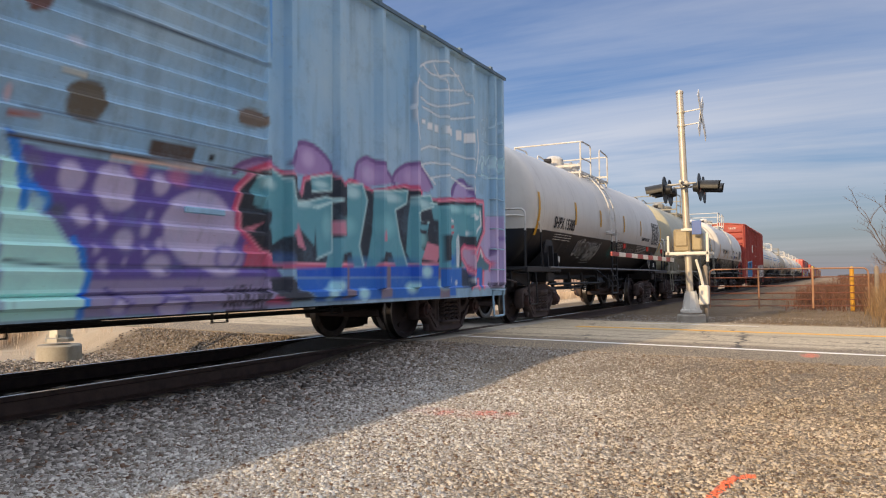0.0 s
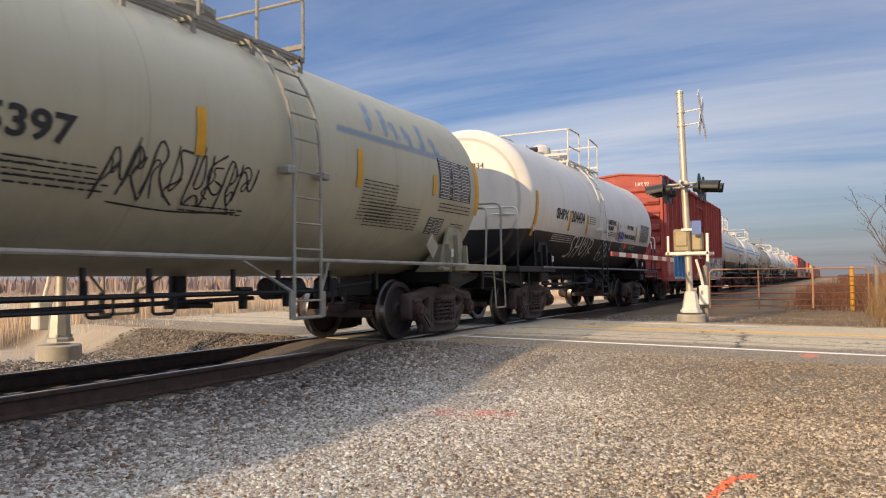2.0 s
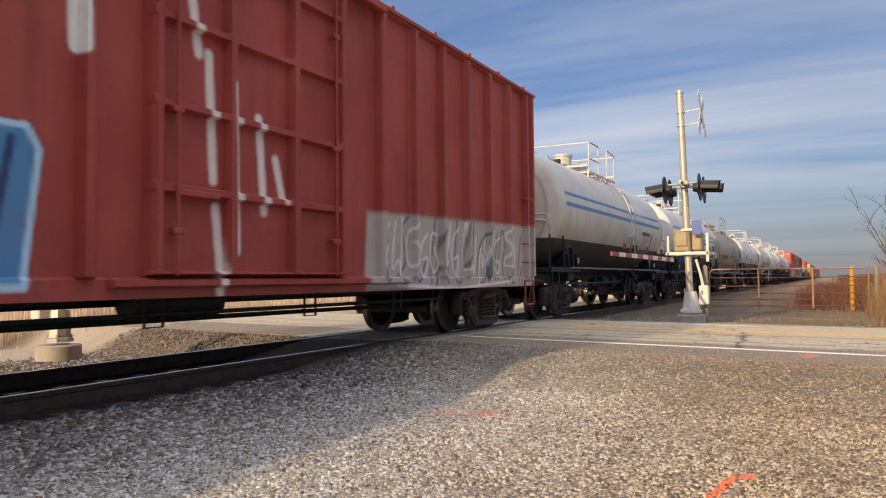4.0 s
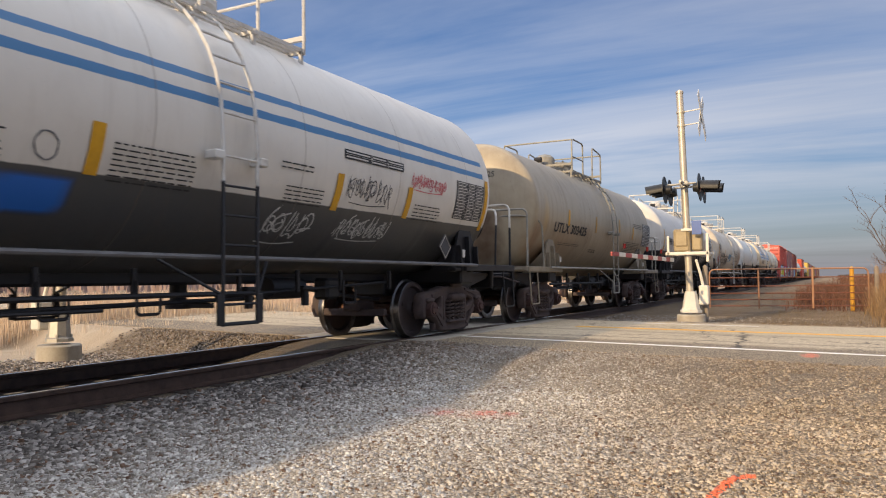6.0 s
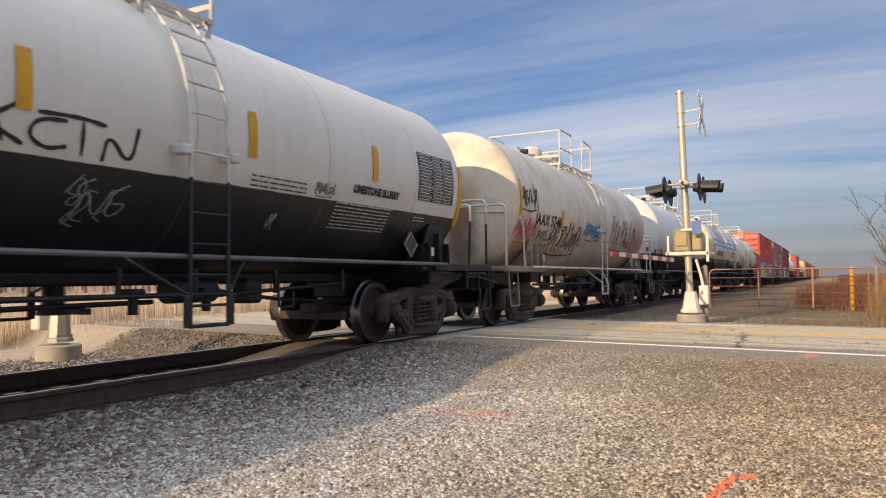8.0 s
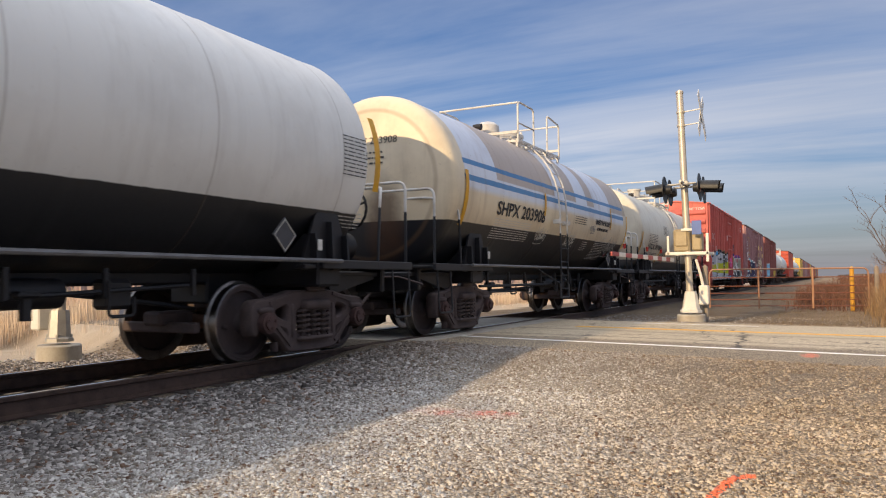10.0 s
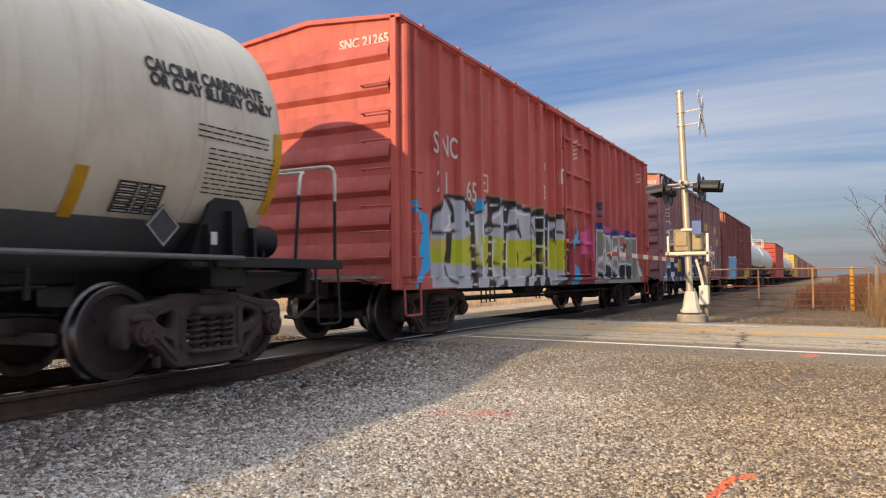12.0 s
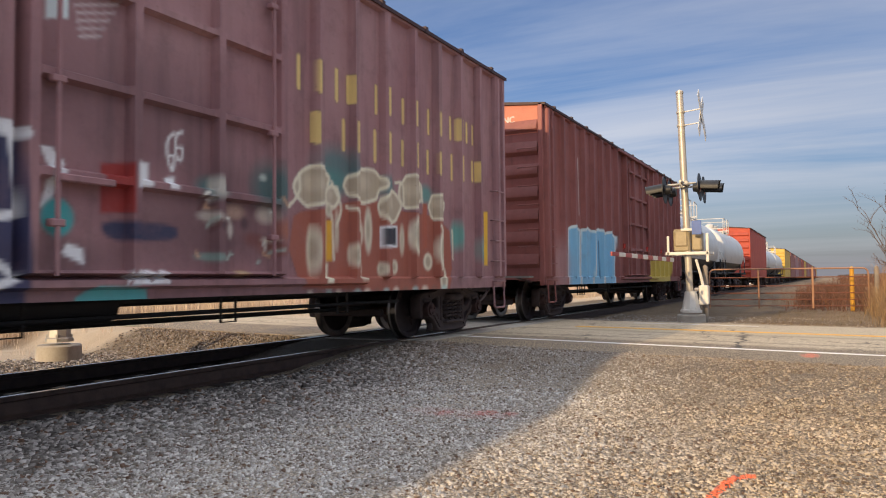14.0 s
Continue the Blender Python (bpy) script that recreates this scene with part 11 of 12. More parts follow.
def draw_wc(c):
    c.poly([(-6.18, 2.07), (-5.75, 2.19), (-5.31, 2.08), (-5.39, 0.72), (-6.25, 0.74)], (118, 166, 192), 0.9, (190, 212, 222), 0.03)
    c.line([(-5.78, 1.76), (-5.73, 0.97)], 0.05, (64, 108, 140), 1)
    c.poly([(-5.22, 2.09), (-4.75, 2.2), (-4.26, 2.08), (-4.35, 0.71), (-5.3, 0.72)], (118, 166, 192), 0.9, (190, 212, 222), 0.03)
    c.line([(-4.77, 1.8), (-4.73, 0.97)], 0.05, (64, 108, 140), 1)
    c.poly([(-4.16, 2.1), (-3.69, 2.2), (-3.21, 2.08), (-3.31, 0.7), (-4.25, 0.71)], (118, 166, 192), 0.9, (190, 212, 222), 0.03)
    c.line([(-3.71, 1.85), (-3.67, 0.97)], 0.05, (64, 108, 140), 1)
    c.poly([(-3.1, 2.11), (-2.58, 2.2), (-2.05, 2.07), (-2.15, 0.68), (-3.2, 0.7)], (118, 166, 192), 0.9, (190, 212, 222), 0.03)
    c.line([(-2.6, 1.89), (-2.55, 0.96)], 0.05, (64, 108, 140), 1)
    c.cloud(-6.67, 1.22, 0.82, 0.77, (150, 120, 120), 0.7)
    c.poly([(2.27, 1.48), (5.9, 1.59), (5.79, 0.7), (2.19, 0.68)], (170, 150, 70), 0.8)
    c.line([(-5.39, 3.82), (-5.34, 2.46)], 0.02, (190, 180, 176), 0.7)


def draw_c15385(c):
    c.scrawl(-3.05, -0.84, 0.6, 2.3, (196, 198, 196), 21, 0.026, 0.9)
    c.scrawl(-2.12, -0.8, 0.4, 4.6, (196, 198, 196), 22, 0.024, 0.9)
    c.scrawl(-1.95, -1.08, 0.3, 5, (196, 198, 196), 25, 0.022, 0.9)
    c.scrawl(-0.03, -0.84, 0.43, 2, (60, 130, 126), 23, 0.022, 0.9)
    c.scrawl(1.75, -0.72, 0.25, 7, (150, 150, 150), 24, 0.012, 0.9)


def draw_acfx(c):
    c.line([(1.43, 0.41), (4.38, 0.4)], 0.02, (84, 108, 136), 0.6)
    c.line([(2.35, 0.97), (2.23, 0.57)], 0.05, (84, 110, 140), 0.7)
    c.line([(2.75, 0.97), (2.63, 0.56)], 0.05, (84, 110, 140), 0.7)
    c.line([(2.89, 0.76), (2.95, 0.53)], 0.05, (84, 110, 140), 0.7)
    c.line([(3.22, 0.73), (3.28, 0.5)], 0.05, (84, 110, 140), 0.7)
    c.line([(3.75, 0.88), (3.66, 0.47)], 0.05, (84, 110, 140), 0.7)
    c.line([(4.01, 0.69), (4.1, 0.45)], 0.05, (84, 110, 140), 0.7)
    c.scrawl(-1.96, -0.48, 0.60, 5, (50, 50, 52), 31, 0.022, 0.85)
    c.cloud(-0.93, -0.67, 0.43, 0.22, (150, 140, 120), 0.4)
    c.cloud(-5.32, -0.29, 0.18, 0.69, (176, 130, 70), 0.35)


def draw_c204(c):
    c.line([(-2.2, -0.66), (-2.36, -0.6), (-2.5, -0.7), (-2.46, -0.85), (-2.3, -0.95), (-2.24, -1.1), (-2.36, -1.22), (-2.54, -1.18)], 0.045, (206, 206, 202), 1)
    c.line([(-2.1, -0.6), (-2.06, -1.24)], 0.045, (206, 206, 202), 1)
    c.line([(-1.8, -0.58), (-1.78, -1.22)], 0.045, (206, 206, 202), 1)
    c.line([(-2.1, -0.92), (-1.76, -0.86)], 0.04, (206, 206, 202), 1)
    c.line([(-1.53, -0.57), (-1.64, -0.76), (-1.56, -1), (-1.39, -1.14), (-1.29, -1.03), (-1.32, -0.77), (-1.4, -0.61), (-1.53, -0.57)], 0.045, (206, 206, 202), 1)
    c.line([(-1.49, -0.72), (-1.42, -0.88)], 0.05, (206, 206, 202), 1)
    c.line([(-1.08, -0.61), (-1.02, -1.25)], 0.045, (206, 206, 202), 1)
    c.line([(-1.31, -0.6), (-0.84, -0.65), (-0.79, -0.86), (-0.94, -0.96)], 0.045, (206, 206, 202), 1)
    c.line([(-0.94, -0.96), (-0.62, -1.05)], 0.04, (206, 206, 202), 1)
    c.line([(-0.86, -0.9), (-0.81, -1.2)], 0.03, (206, 206, 202), 1)
    c.line([(0.12, -0.67), (-0.02, -0.84), (0.09, -1.12), (0.35, -1.28), (0.4, -1.14), (0.25, -0.97), (0.06, -1.02)], 0.04, (206, 206, 202), 1)
    c.line([(0.3, -0.77), (0.45, -0.67), (0.57, -0.81), (0.47, -0.92), (0.68, -1), (0.82, -1.2), (0.63, -1.28)], 0.04, (206, 206, 202), 1)
    c.line([(1.08, -0.87), (0.88, -0.84), (0.84, -0.99), (1.03, -1.13), (1.19, -1.04)], 0.03, (206, 206, 202), 1)
    c.line([(0.82, -0.62), (1.11, -1.32)], 0.028, (206, 206, 202), 1)
    c.scrawl(1.29, -0.40, 0.26, 4, (52, 84, 170), 33, 0.03, 0.9)
    c.disc(1.45, -0.17, 0.09, (60, 130, 196), 1, 0.06)
    c.cloud(-6.55, -0.4, 0.33, 0.70, (170, 160, 150), 0.3)


def draw_acf(c):
    c.line([(1.68, -0.75), (1.69, -0.78), (1.68, -0.81), (1.66, -0.84), (1.64, -0.86), (1.61, -0.86), (1.57, -0.86), (1.54, -0.84), (1.51, -0.82), (1.49, -0.79), (1.48, -0.76), (1.48, -0.73), (1.49, -0.7), (1.51, -0.68), (1.54, -0.67), (1.57, -0.66), (1.61, -0.67), (1.64, -0.69), (1.66, -0.72), (1.68, -0.75)], 0.016, (170, 170, 168), 1)
    c.scrawl(1.53, -0.76, 0.07, 3, (170, 170, 168), 41, 0.012, 0.9)
    c.scrawl(2.71, -0.38, 0.17, 8, (130, 140, 150), 42, 0.014, 0.7)
    c.cloud(2.31, 0.59, 1.04, 0.31, (240, 240, 240), 0.5)
    c.cloud(1.71, 0.56, 0.53, 0.20, (170, 160, 150), 0.4)
    c.poly([(2.02, -0.68), (2.62, -0.6), (2.81, -0.99), (2.18, -1.05)], (150, 148, 144), 0.7)


def draw_tilx(c):
    c.poly([(-3.31, -0.82), (-2.78, -0.78), (-2.19, -0.74), (-2.19, -1.06), (-2.7, -1.13), (-3.2, -1.07)], (24, 84, 160), 1)
    c.scrawl(0.20, -0.97, 0.44, 3, (206, 208, 206), 51, 0.02, 0.9)
    c.scrawl(1.60, -0.93, 0.31, 6, (206, 208, 206), 52, 0.018, 0.9)
    c.scrawl(3.06, -0.13, 0.21, 8, (206, 110, 116), 53, 0.014, 0.9)
    c.scrawl(1.52, -0.38, 0.33, 5, (70, 72, 78), 54, 0.012, 0.9)
    c.line([(-2.38, -0.48), (-2.38, -0.52), (-2.38, -0.56), (-2.4, -0.59), (-2.43, -0.61), (-2.46, -0.62), (-2.49, -0.61), (-2.53, -0.59), (-2.55, -0.57), (-2.57, -0.53), (-2.58, -0.5), (-2.58, -0.46), (-2.56, -0.43), (-2.54, -0.4), (-2.51, -0.39), (-2.48, -0.39), (-2.44, -0.4), (-2.42, -0.42), (-2.39, -0.45), (-2.38, -0.49)], 0.012, (110, 112, 116), 0.8)


def draw_u303(c):
    c.cloud(-4.5, -1.06, 0.63, 0.48, (88, 58, 38), 0.6)
    c.cloud(-3.33, -0.79, 1.32, 0.49, (110, 82, 58), 0.35)
    c.cloud(-4.75, -0.13, 0.20, 0.53, (150, 120, 60), 0.4)
    c.cloud(-5.2, -0.76, 0.33, 0.54, (96, 64, 42), 0.5)
    c.scrawl(4.07, -1.03, 0.37, 1, (200, 198, 190), 55, 0.03, 0.9)


def draw_c15347(c):
    ink = (34, 34, 40)
    c.line([(-1.42, -0.14), (-1.38, -0.3), (-1.4, -0.5)], 0.028, ink, 0.95)
    c.line([(-1.14, -0.16), (-1.38, -0.32), (-1.06, -0.46)], 0.028, ink, 0.95)
    c.line([(-0.72, -0.22), (-0.98, -0.24), (-1.04, -0.38), (-0.88, -0.47), (-0.7, -0.42)], 0.026, ink, 0.95)
    c.line([(-0.98, -0.19), (-0.6, -0.17), (-0.36, -0.2)], 0.026, ink, 0.95)
    c.line([(-0.58, -0.2), (-0.56, -0.48)], 0.026, ink, 0.95)
    c.line([(-0.36, -0.5), (-0.34, -0.24), (-0.08, -0.52), (-0.04, -0.16)], 0.028, ink, 0.95)
    for j in range(4):
        c.line([(-1.9 + 0.2 * j, -0.2 - 0.05 * (j % 2)), (-1.82 + 0.2 * j, -0.46)], 0.026, ink, 0.95)
    c.scrawl(-3.18, -0.83, 0.47, 4, (190, 190, 190), 62, 0.02, 0.9)
    c.scrawl(-0.67, -0.86, 0.49, 2, (150, 150, 156), 63, 0.016, 0.9)
    c.scrawl(-2.76, -0.25, 0.16, 5, (160, 160, 164), 64, 0.008, 0.9)
    c.scrawl(2.52, -0.40, 0.16, 4, (90, 90, 96), 65, 0.012, 0.9)
    c.scrawl(1.89, -0.85, 0.22, 1, (170, 170, 170), 66, 0.014, 0.9)


def draw_jaax(c):
    c.scrawl(-5.37, 0.15, 0.49, 3, (44, 44, 50), 71, 0.03, 0.9)
    c.scrawl(-5.47, -0.55, 0.46, 4, (190, 96, 104), 72, 0.03, 0.9)
    c.scrawl(-3.44, -0.59, 0.76, 5, (52, 48, 50), 73, 0.03, 0.9)
    c.scrawl(-0.99, -0.33, 0.42, 5, (84, 150, 186), 74, 0.04, 0.9)
    c.scrawl(1.40, -0.21, 0.87, 5, (84, 84, 80), 75, 0.03, 0.9)
    c.scrawl(-4.24, -0.64, 0.36, 4, (60, 56, 56), 76, 0.016, 0.9)
    c.cloud(-4.92, -0.89, 0.53, 0.57, (120, 76, 46), 0.6)
    c.cloud(4.72, -0.4, 1.24, 1.02, (110, 70, 44), 0.6)
    c.cloud(-3.31, -1.06, 1.60, 0.35, (120, 84, 56), 0.5)


def draw_wht(c):
    c.cloud(5.5, -0.89, 0.28, 0.19, (60, 56, 54), 0.5)


def draw_c203(c):
    c.scrawl(-1.62, -0.70, 0.32, 3, (190, 190, 186), 81, 0.018, 0.9)
    c.scrawl(0.34, -0.72, 0.37, 3, (206, 206, 202), 82, 0.022, 0.9)
    c.scrawl(3.88, -0.76, 0.51, 3, (176, 176, 172), 83, 0.03, 0.9)
    c.scrawl(1.99, -0.36, 0.18, 4, (150, 150, 148), 84, 0.014, 0.9)
    c.cloud(4.33, -1.06, 0.08, 0.08, (180, 30, 50), 0.9)


def draw_u301(c):
    c.scrawl(-2.60, -0.80, 0.55, 3, (60, 58, 56), 91, 0.026, 0.9)
    c.scrawl(1.61, -0.47, 0.34, 5, (66, 64, 62), 92, 0.022, 0.9)
    c.line([(0.33, 0.49), (0.42, 0.2)], 0.02, (120, 72, 46), 0.7)
    c.line([(0.42, 0.38), (0.54, 0.1)], 0.02, (120, 72, 46), 0.7)
    c.line([(1.43, 0.48), (1.55, 0.17)], 0.02, (120, 72, 46), 0.7)
    c.line([(-1.64, 0.2), (-1.53, -0.02)], 0.02, (120, 72, 46), 0.7)
    c.cloud(-0.29, 0.52, 0.42, 0.76, (150, 110, 72), 0.35)
    c.cloud(0.74, 1.19, 0.35, 1.20, (150, 96, 60), 0.4)
    c.cloud(-2.09, -0.03, 0.20, 0.50, (176, 150, 110), 0.3)
    c.cloud(-6.4, -0.96, 0.29, 0.49, (96, 60, 36), 0.5)
    c.cloud(-5.38, -1, 0.34, 0.28, (120, 84, 50), 0.4)




def letter_c15385(car):
    tank_letters(car, 'SHPX 15385', -5.08, -0.42, 0.260, M_LETTER_BLACK, 1.47)
    tank_tape(car, -6.15, -6.03, -0.65, 0.27)
    tank_tape(car, -3.64, -3.51, -0.28, 0.26)
    tank_tape(car, -1.48, -1.35, -0.20, 0.24)
    data_panel(car, -4.91, -3.65, -0.71, -0.53, False, 1, M_LETTER_WHITE)
    tank_tape(car, 1.04, 1.17, -0.20, 0.28)
    tank_tape(car, 3.22, 3.33, -0.21, 0.26)
    data_panel(car, 0.62, 1.40, -0.93, -0.55, False, 2, M_LETTER_WHITE)
    data_panel(car, 3.03, 4.25, -0.78, -0.53, False, 3, M_LETTER_WHITE)
    data_panel(car, 0.58, 1.31, -0.53, -0.45, False, 4)
    tank_letters(car, 'LIMESTONE SLURRY', 3.50, -0.34, 0.090, M_LETTER_BLACK, 1.14)
    data_panel(car, 4.95, 6.02, -0.42, 0.31, True, 5)
    tank_tape(car, 6.28, 6.40, -0.67, 0.27)
    data_panel(car, 4.13, 4.47, -0.88, -0.54, False, 6, M_LETTER_WHITE)
    data_panel(car, 4.99, 5.27, -0.57, -0.50, False, 7)


def letter_acfx(car):
    tank_letters(car, 'ACFX 95397', -4.27, -0.40, 0.240, M_LETTER_BLACK, 2.06)
    data_panel(car, -3.68, -1.92, -0.73, -0.53, False, 1)
    data_panel(car, 1.91, 2.83, -0.74, -0.17, False, 8)
    data_panel(car, 2.12, 3.57, -0.82, -0.45, False, 2)
    data_panel(car, 4.04, 5.15, -0.24, 0.39, True, 3)
    data_panel(car, 3.88, 4.37, -0.84, -0.56, True, 4)
    data_panel(car, -3.23, -2.45, -0.62, -0.53, False, 5)
    data_panel(car, -3.10, -1.79, -0.79, -0.67, False, 6)
    data_panel(car, -0.99, -0.10, -0.88, -0.77, False, 7)
    tank_tape(car, 5.34, 5.47, -0.42, 0.5)
    tank_tape(car, -0.95, -0.83, -0.29, 0.18)
    tank_tape(car, 1.78, 1.90, -0.30, 0.18)
    tank_tape(car, 3.82, 3.92, -0.21, 0.10)
    data_panel(car, 4.05, 5.2, -0.46, -0.29, False, 9)
    data_panel(car, 4.6, 5.15, -0.98, -0.6, False, 10)


def letter_c204(car):
    tank_letters(car, 'SHPX', -4.11, -0.29, 0.230, M_LETTER_BLACK, 0.81)
    tank_letters(car, '204434', -3.06, -0.30, 0.260, M_LETTER_BLACK, 1.02)
    tank_tape(car, -5.42, -5.29, -0.76, 0.18)
    tank_tape(car, -3.21, -3.08, -0.53, -0.07)
    tank_tape(car, -1.83, -1.71, -0.47, -0.08)
    data_panel(car, -4.12, -2.60, -0.83, -0.54, False, 1, M_LETTER_WHITE)
    tank_letters(car, 'LIMESTONE', 0.15, -0.16, 0.120, M_LETTER_BLACK, 0.79)
    tank_letters(car, 'SLURRY', 0.18, -0.31, 0.110, M_LETTER_BLACK, 0.55)
    tank_letters(car, 'VENT TANK', 2.26, -0.18, 0.110, M_LETTER_BLACK, 0.75)
    tank_letters(car, 'WHEN UNLOADING', 2.06, -0.46, 0.120, M_LETTER_BLACK, 1.27)
    tank_tape(car, 1.14, 1.25, -0.54, -0.05)
    tank_tape(car, 3.37, 3.50, -0.52, -0.06)
    data_panel(car, -1.66, -1.08, -0.29, -0.07, False, 2)
    data_panel(car, 4.01, 5.13, -0.50, 0.04, True, 3)
    data_panel(car, 1.90, 2.59, -0.86, -0.62, False, 4, M_LETTER_WHITE)
    data_panel(car, 2.88, 3.62, -0.79, -0.59, False, 5, M_LETTER_WHITE)
    data_panel(car, 0.07, 1.07, -0.49, -0.35, False, 6)
    tank_tape(car, -1.81, -1.69, -0.54, -0.07)


def letter_acf(car):
    tank_letters(car, 'LIMESTONE SLURRY', 2.51, -0.24, 0.110, M_LETTER_BLACK, 1.06)
    tank_tape(car, 1.34, 1.47, -0.76, -0.29)
    tank_tape(car, 3.87, 4.00, -0.62, -0.15)
    tank_tape(car, 5.47, 5.59, -0.49, 0.20)
    data_panel(car, 2.79, 4.00, -1.17, -0.58, False, 1, M_LETTER_WHITE)
    data_panel(car, 1.79, 2.04, -0.44, -0.35, False, 2)
    data_panel(car, 3.96, 4.53, -0.74, -0.63, False, 3, M_LETTER_WHITE)
    data_panel(car, 2.12, 2.69, -1.00, -0.66, False, 4, M_LETTER_WHITE)


def letter_tilx(car):
    tank_letters(car, 'TILX 16218', -4.59, -0.33, 0.230, M_LETTER_BLACK, 1.62)
    tank_tape(car, -5.74, -5.61, -0.69, 0.19)
    tank_tape(car, -2.12, -1.99, -0.69, -0.24)
    data_panel(car, -4.55, -2.80, -0.71, -0.40, False, 1)
    tank_tape(car, 5.59, 5.71, -0.74, 0.14)
    tank_tape(car, 1.29, 1.42, -0.72, -0.25)
    tank_tape(car, 3.00, 3.13, -0.70, -0.24)
    data_panel(car, -1.92, -0.94, -0.74, -0.36, False, 2)
    data_panel(car, 0.21, 0.82, -0.33, -0.22, False, 3)
    data_panel(car, 0.35, 1.10, -0.72, -0.48, False, 4)
    data_panel(car, 1.40, 2.83, -0.05, 0.07, True, 5)
    data_panel(car, 3.22, 4.09, -0.72, -0.45, False, 6)
    data_panel(car, 4.52, 5.56, -0.59, 0.03, True, 7)


def letter_u303(car):
    tank_letters(car, 'UTLX 303425', -4.20, -0.46, 0.220, M_LETTER_BLACK, 2.45)
    data_panel(car, -3.63, -2.03, -0.77, -0.69, False, 1)
    tank_tape(car, -3.29, -3.17, -0.27, 0.09)
    data_panel(car, 3.03, 4.26, 0.01, 0.17, False, 2)
    data_panel(car, -1.15, -0.39, -0.86, -0.79, False, 5)
    tank_tape(car, -0.99, -0.91, -0.33, 0.08)
    tank_tape(car, 1.40, 1.49, -0.29, 0.17)
    tank_tape(car, 3.04, 3.15, -0.33, 0.05)
    data_panel(car, 2.10, 4.08, -0.87, -0.42, False, 11)
    data_panel(car, -0.99, -0.35, -0.90, -0.77, False, 12)
    data_panel(car, 4.38, 5.48, -0.50, 0.23, True, 3)
    data_panel(car, 4.03, 4.51, -0.90, -0.59, True, 4)


def letter_c15347(car):
    tank_letters(car, 'SHPX 15347', -5.33, -0.27, 0.250, M_LETTER_BLACK, 1.47)
    tank_tape(car, -6.20, -6.07, -0.67, 0.27)
    tank_tape(car, -3.82, -3.69, -0.19, 0.29)
    tank_tape(car, -1.16, -1.03, -0.20, 0.28)
    tank_tape(car, 1.34, 1.47, -0.21, 0.28)
    data_panel(car, -4.91, -3.32, -0.94, -0.51, False, 1, M_LETTER_WHITE)
    data_panel(car, -3.58, -3.33, -0.29, -0.07, False, 2)
    tank_letters(car, 'LIMESTONE SLURRY', 3.31, -0.38, 0.100, M_LETTER_BLACK, 1.13)
    data_panel(car, 4.96, 6.08, -0.33, 0.40, True, 3)
    tank_tape(car, 3.71, 3.84, -0.19, 0.28)
    tank_tape(car, 6.25, 6.38, -0.65, 0.32)
    data_panel(car, 2.98, 4.32, -0.91, -0.52, False, 4, M_LETTER_WHITE)
    data_panel(car, 1.40, 2.40, -0.52, -0.36, False, 5)
    data_panel(car, 4.94, 5.35, -0.67, -0.57, False, 6, M_LETTER_WHITE)


def letter_jaax(car):
    tank_letters(car, 'JAAX 5740', -4.49, -0.41, 0.240, M_LETTER_BLACK, 1.66)
    tank_tape(car, -5.42, -5.30, -0.29, 0.43)
    tank_tape(car, -2.86, -2.73, -0.48, -0.01)


def letter_wht(car):
    tank_tape(car, 5.57, 5.70, -0.39, 0.62)
    data_panel(car, 4.84, 5.40, -0.26, 0.27, False, 1)
    data_panel(car, 4.97, 5.55, -0.95, -0.70, False, 2, M_LETTER_WHITE)


def letter_c203(car):
    tank_letters(car, 'SHPX 203908', -3.86, -0.43, 0.250, M_LETTER_BLACK, 2.53)
    tank_tape(car, -5.24, -5.11, -0.73, 0.21)
    tank_tape(car, -1.43, -1.33, -0.29, 0.19)
    data_panel(car, -3.89, -2.02, -0.91, -0.49, False, 1, M_LETTER_WHITE)
    data_panel(car, 0.68, 1.65, -0.32, -0.11, False, 2)
    data_panel(car, 1.68, 2.18, -0.97, -0.70, False, 4, M_LETTER_WHITE)
    tank_letters(car, 'LIMESTONE SLURRY', 2.42, -0.22, 0.120, M_LETTER_BLACK, 1.40)
    tank_letters(car, 'NO PRESSURE RELIEF DEVICE', 2.60, -0.37, 0.060, M_LETTER_BLACK, 1.02)
    data_panel(car, 2.72, 3.91, -1.22, -0.64, False, 5, M_LETTER_WHITE)
    tank_tape(car, 3.82, 3.91, -0.28, 0.28)
    tank_tape(car, 5.53, 5.66, -0.79, 0.19)
    data_panel(car, 3.26, 3.77, -0.61, -0.53, False, 6, M_LETTER_WHITE)


def letter_u301(car):
    tank_letters(car, 'UTLX 301666', -4.90, -0.58, 0.190, M_LETTER_BLACK, 2.31)
    data_panel(car, -4.97, -3.56, -0.37, -0.05, False, 1)
    data_panel(car, -4.63, -3.11, -1.05, -0.70, False, 2)
    data_panel(car, -2.58, -1.84, -0.01, 0.33, False, 3)
    tank_tape(car, -2.77, -2.64, -1.08, -0.61)
    tank_tape(car, -1.56, -1.43, -1.08, -0.59)
    tank_tape(car, 1.50, 1.62, -1.07, -0.61)
    tank_letters(car, 'CALCIUM CARBONATE', 4.21, 0.37, 0.130, M_LETTER_BLACK, 1.54)
    tank_letters(car, 'OR CLAY SLURRY ONLY', 4.24, 0.23, 0.120, M_LETTER_BLACK, 1.64)
    data_panel(car, 4.92, 5.92, -0.71, -0.22, False, 5)
    data_panel(car, 4.03, 4.54, -0.99, -0.67, True, 6)
    tank_tape(car, 3.58, 3.71, -1.08, -0.59)
    tank_tape(car, 5.87, 6.00, -0.86, 0.05)
    tank_tape(car, -6.02, -5.92, -0.95, -0.05)
    data_panel(car, 4.76, 5.80, -0.17, -0.01, False, 7)

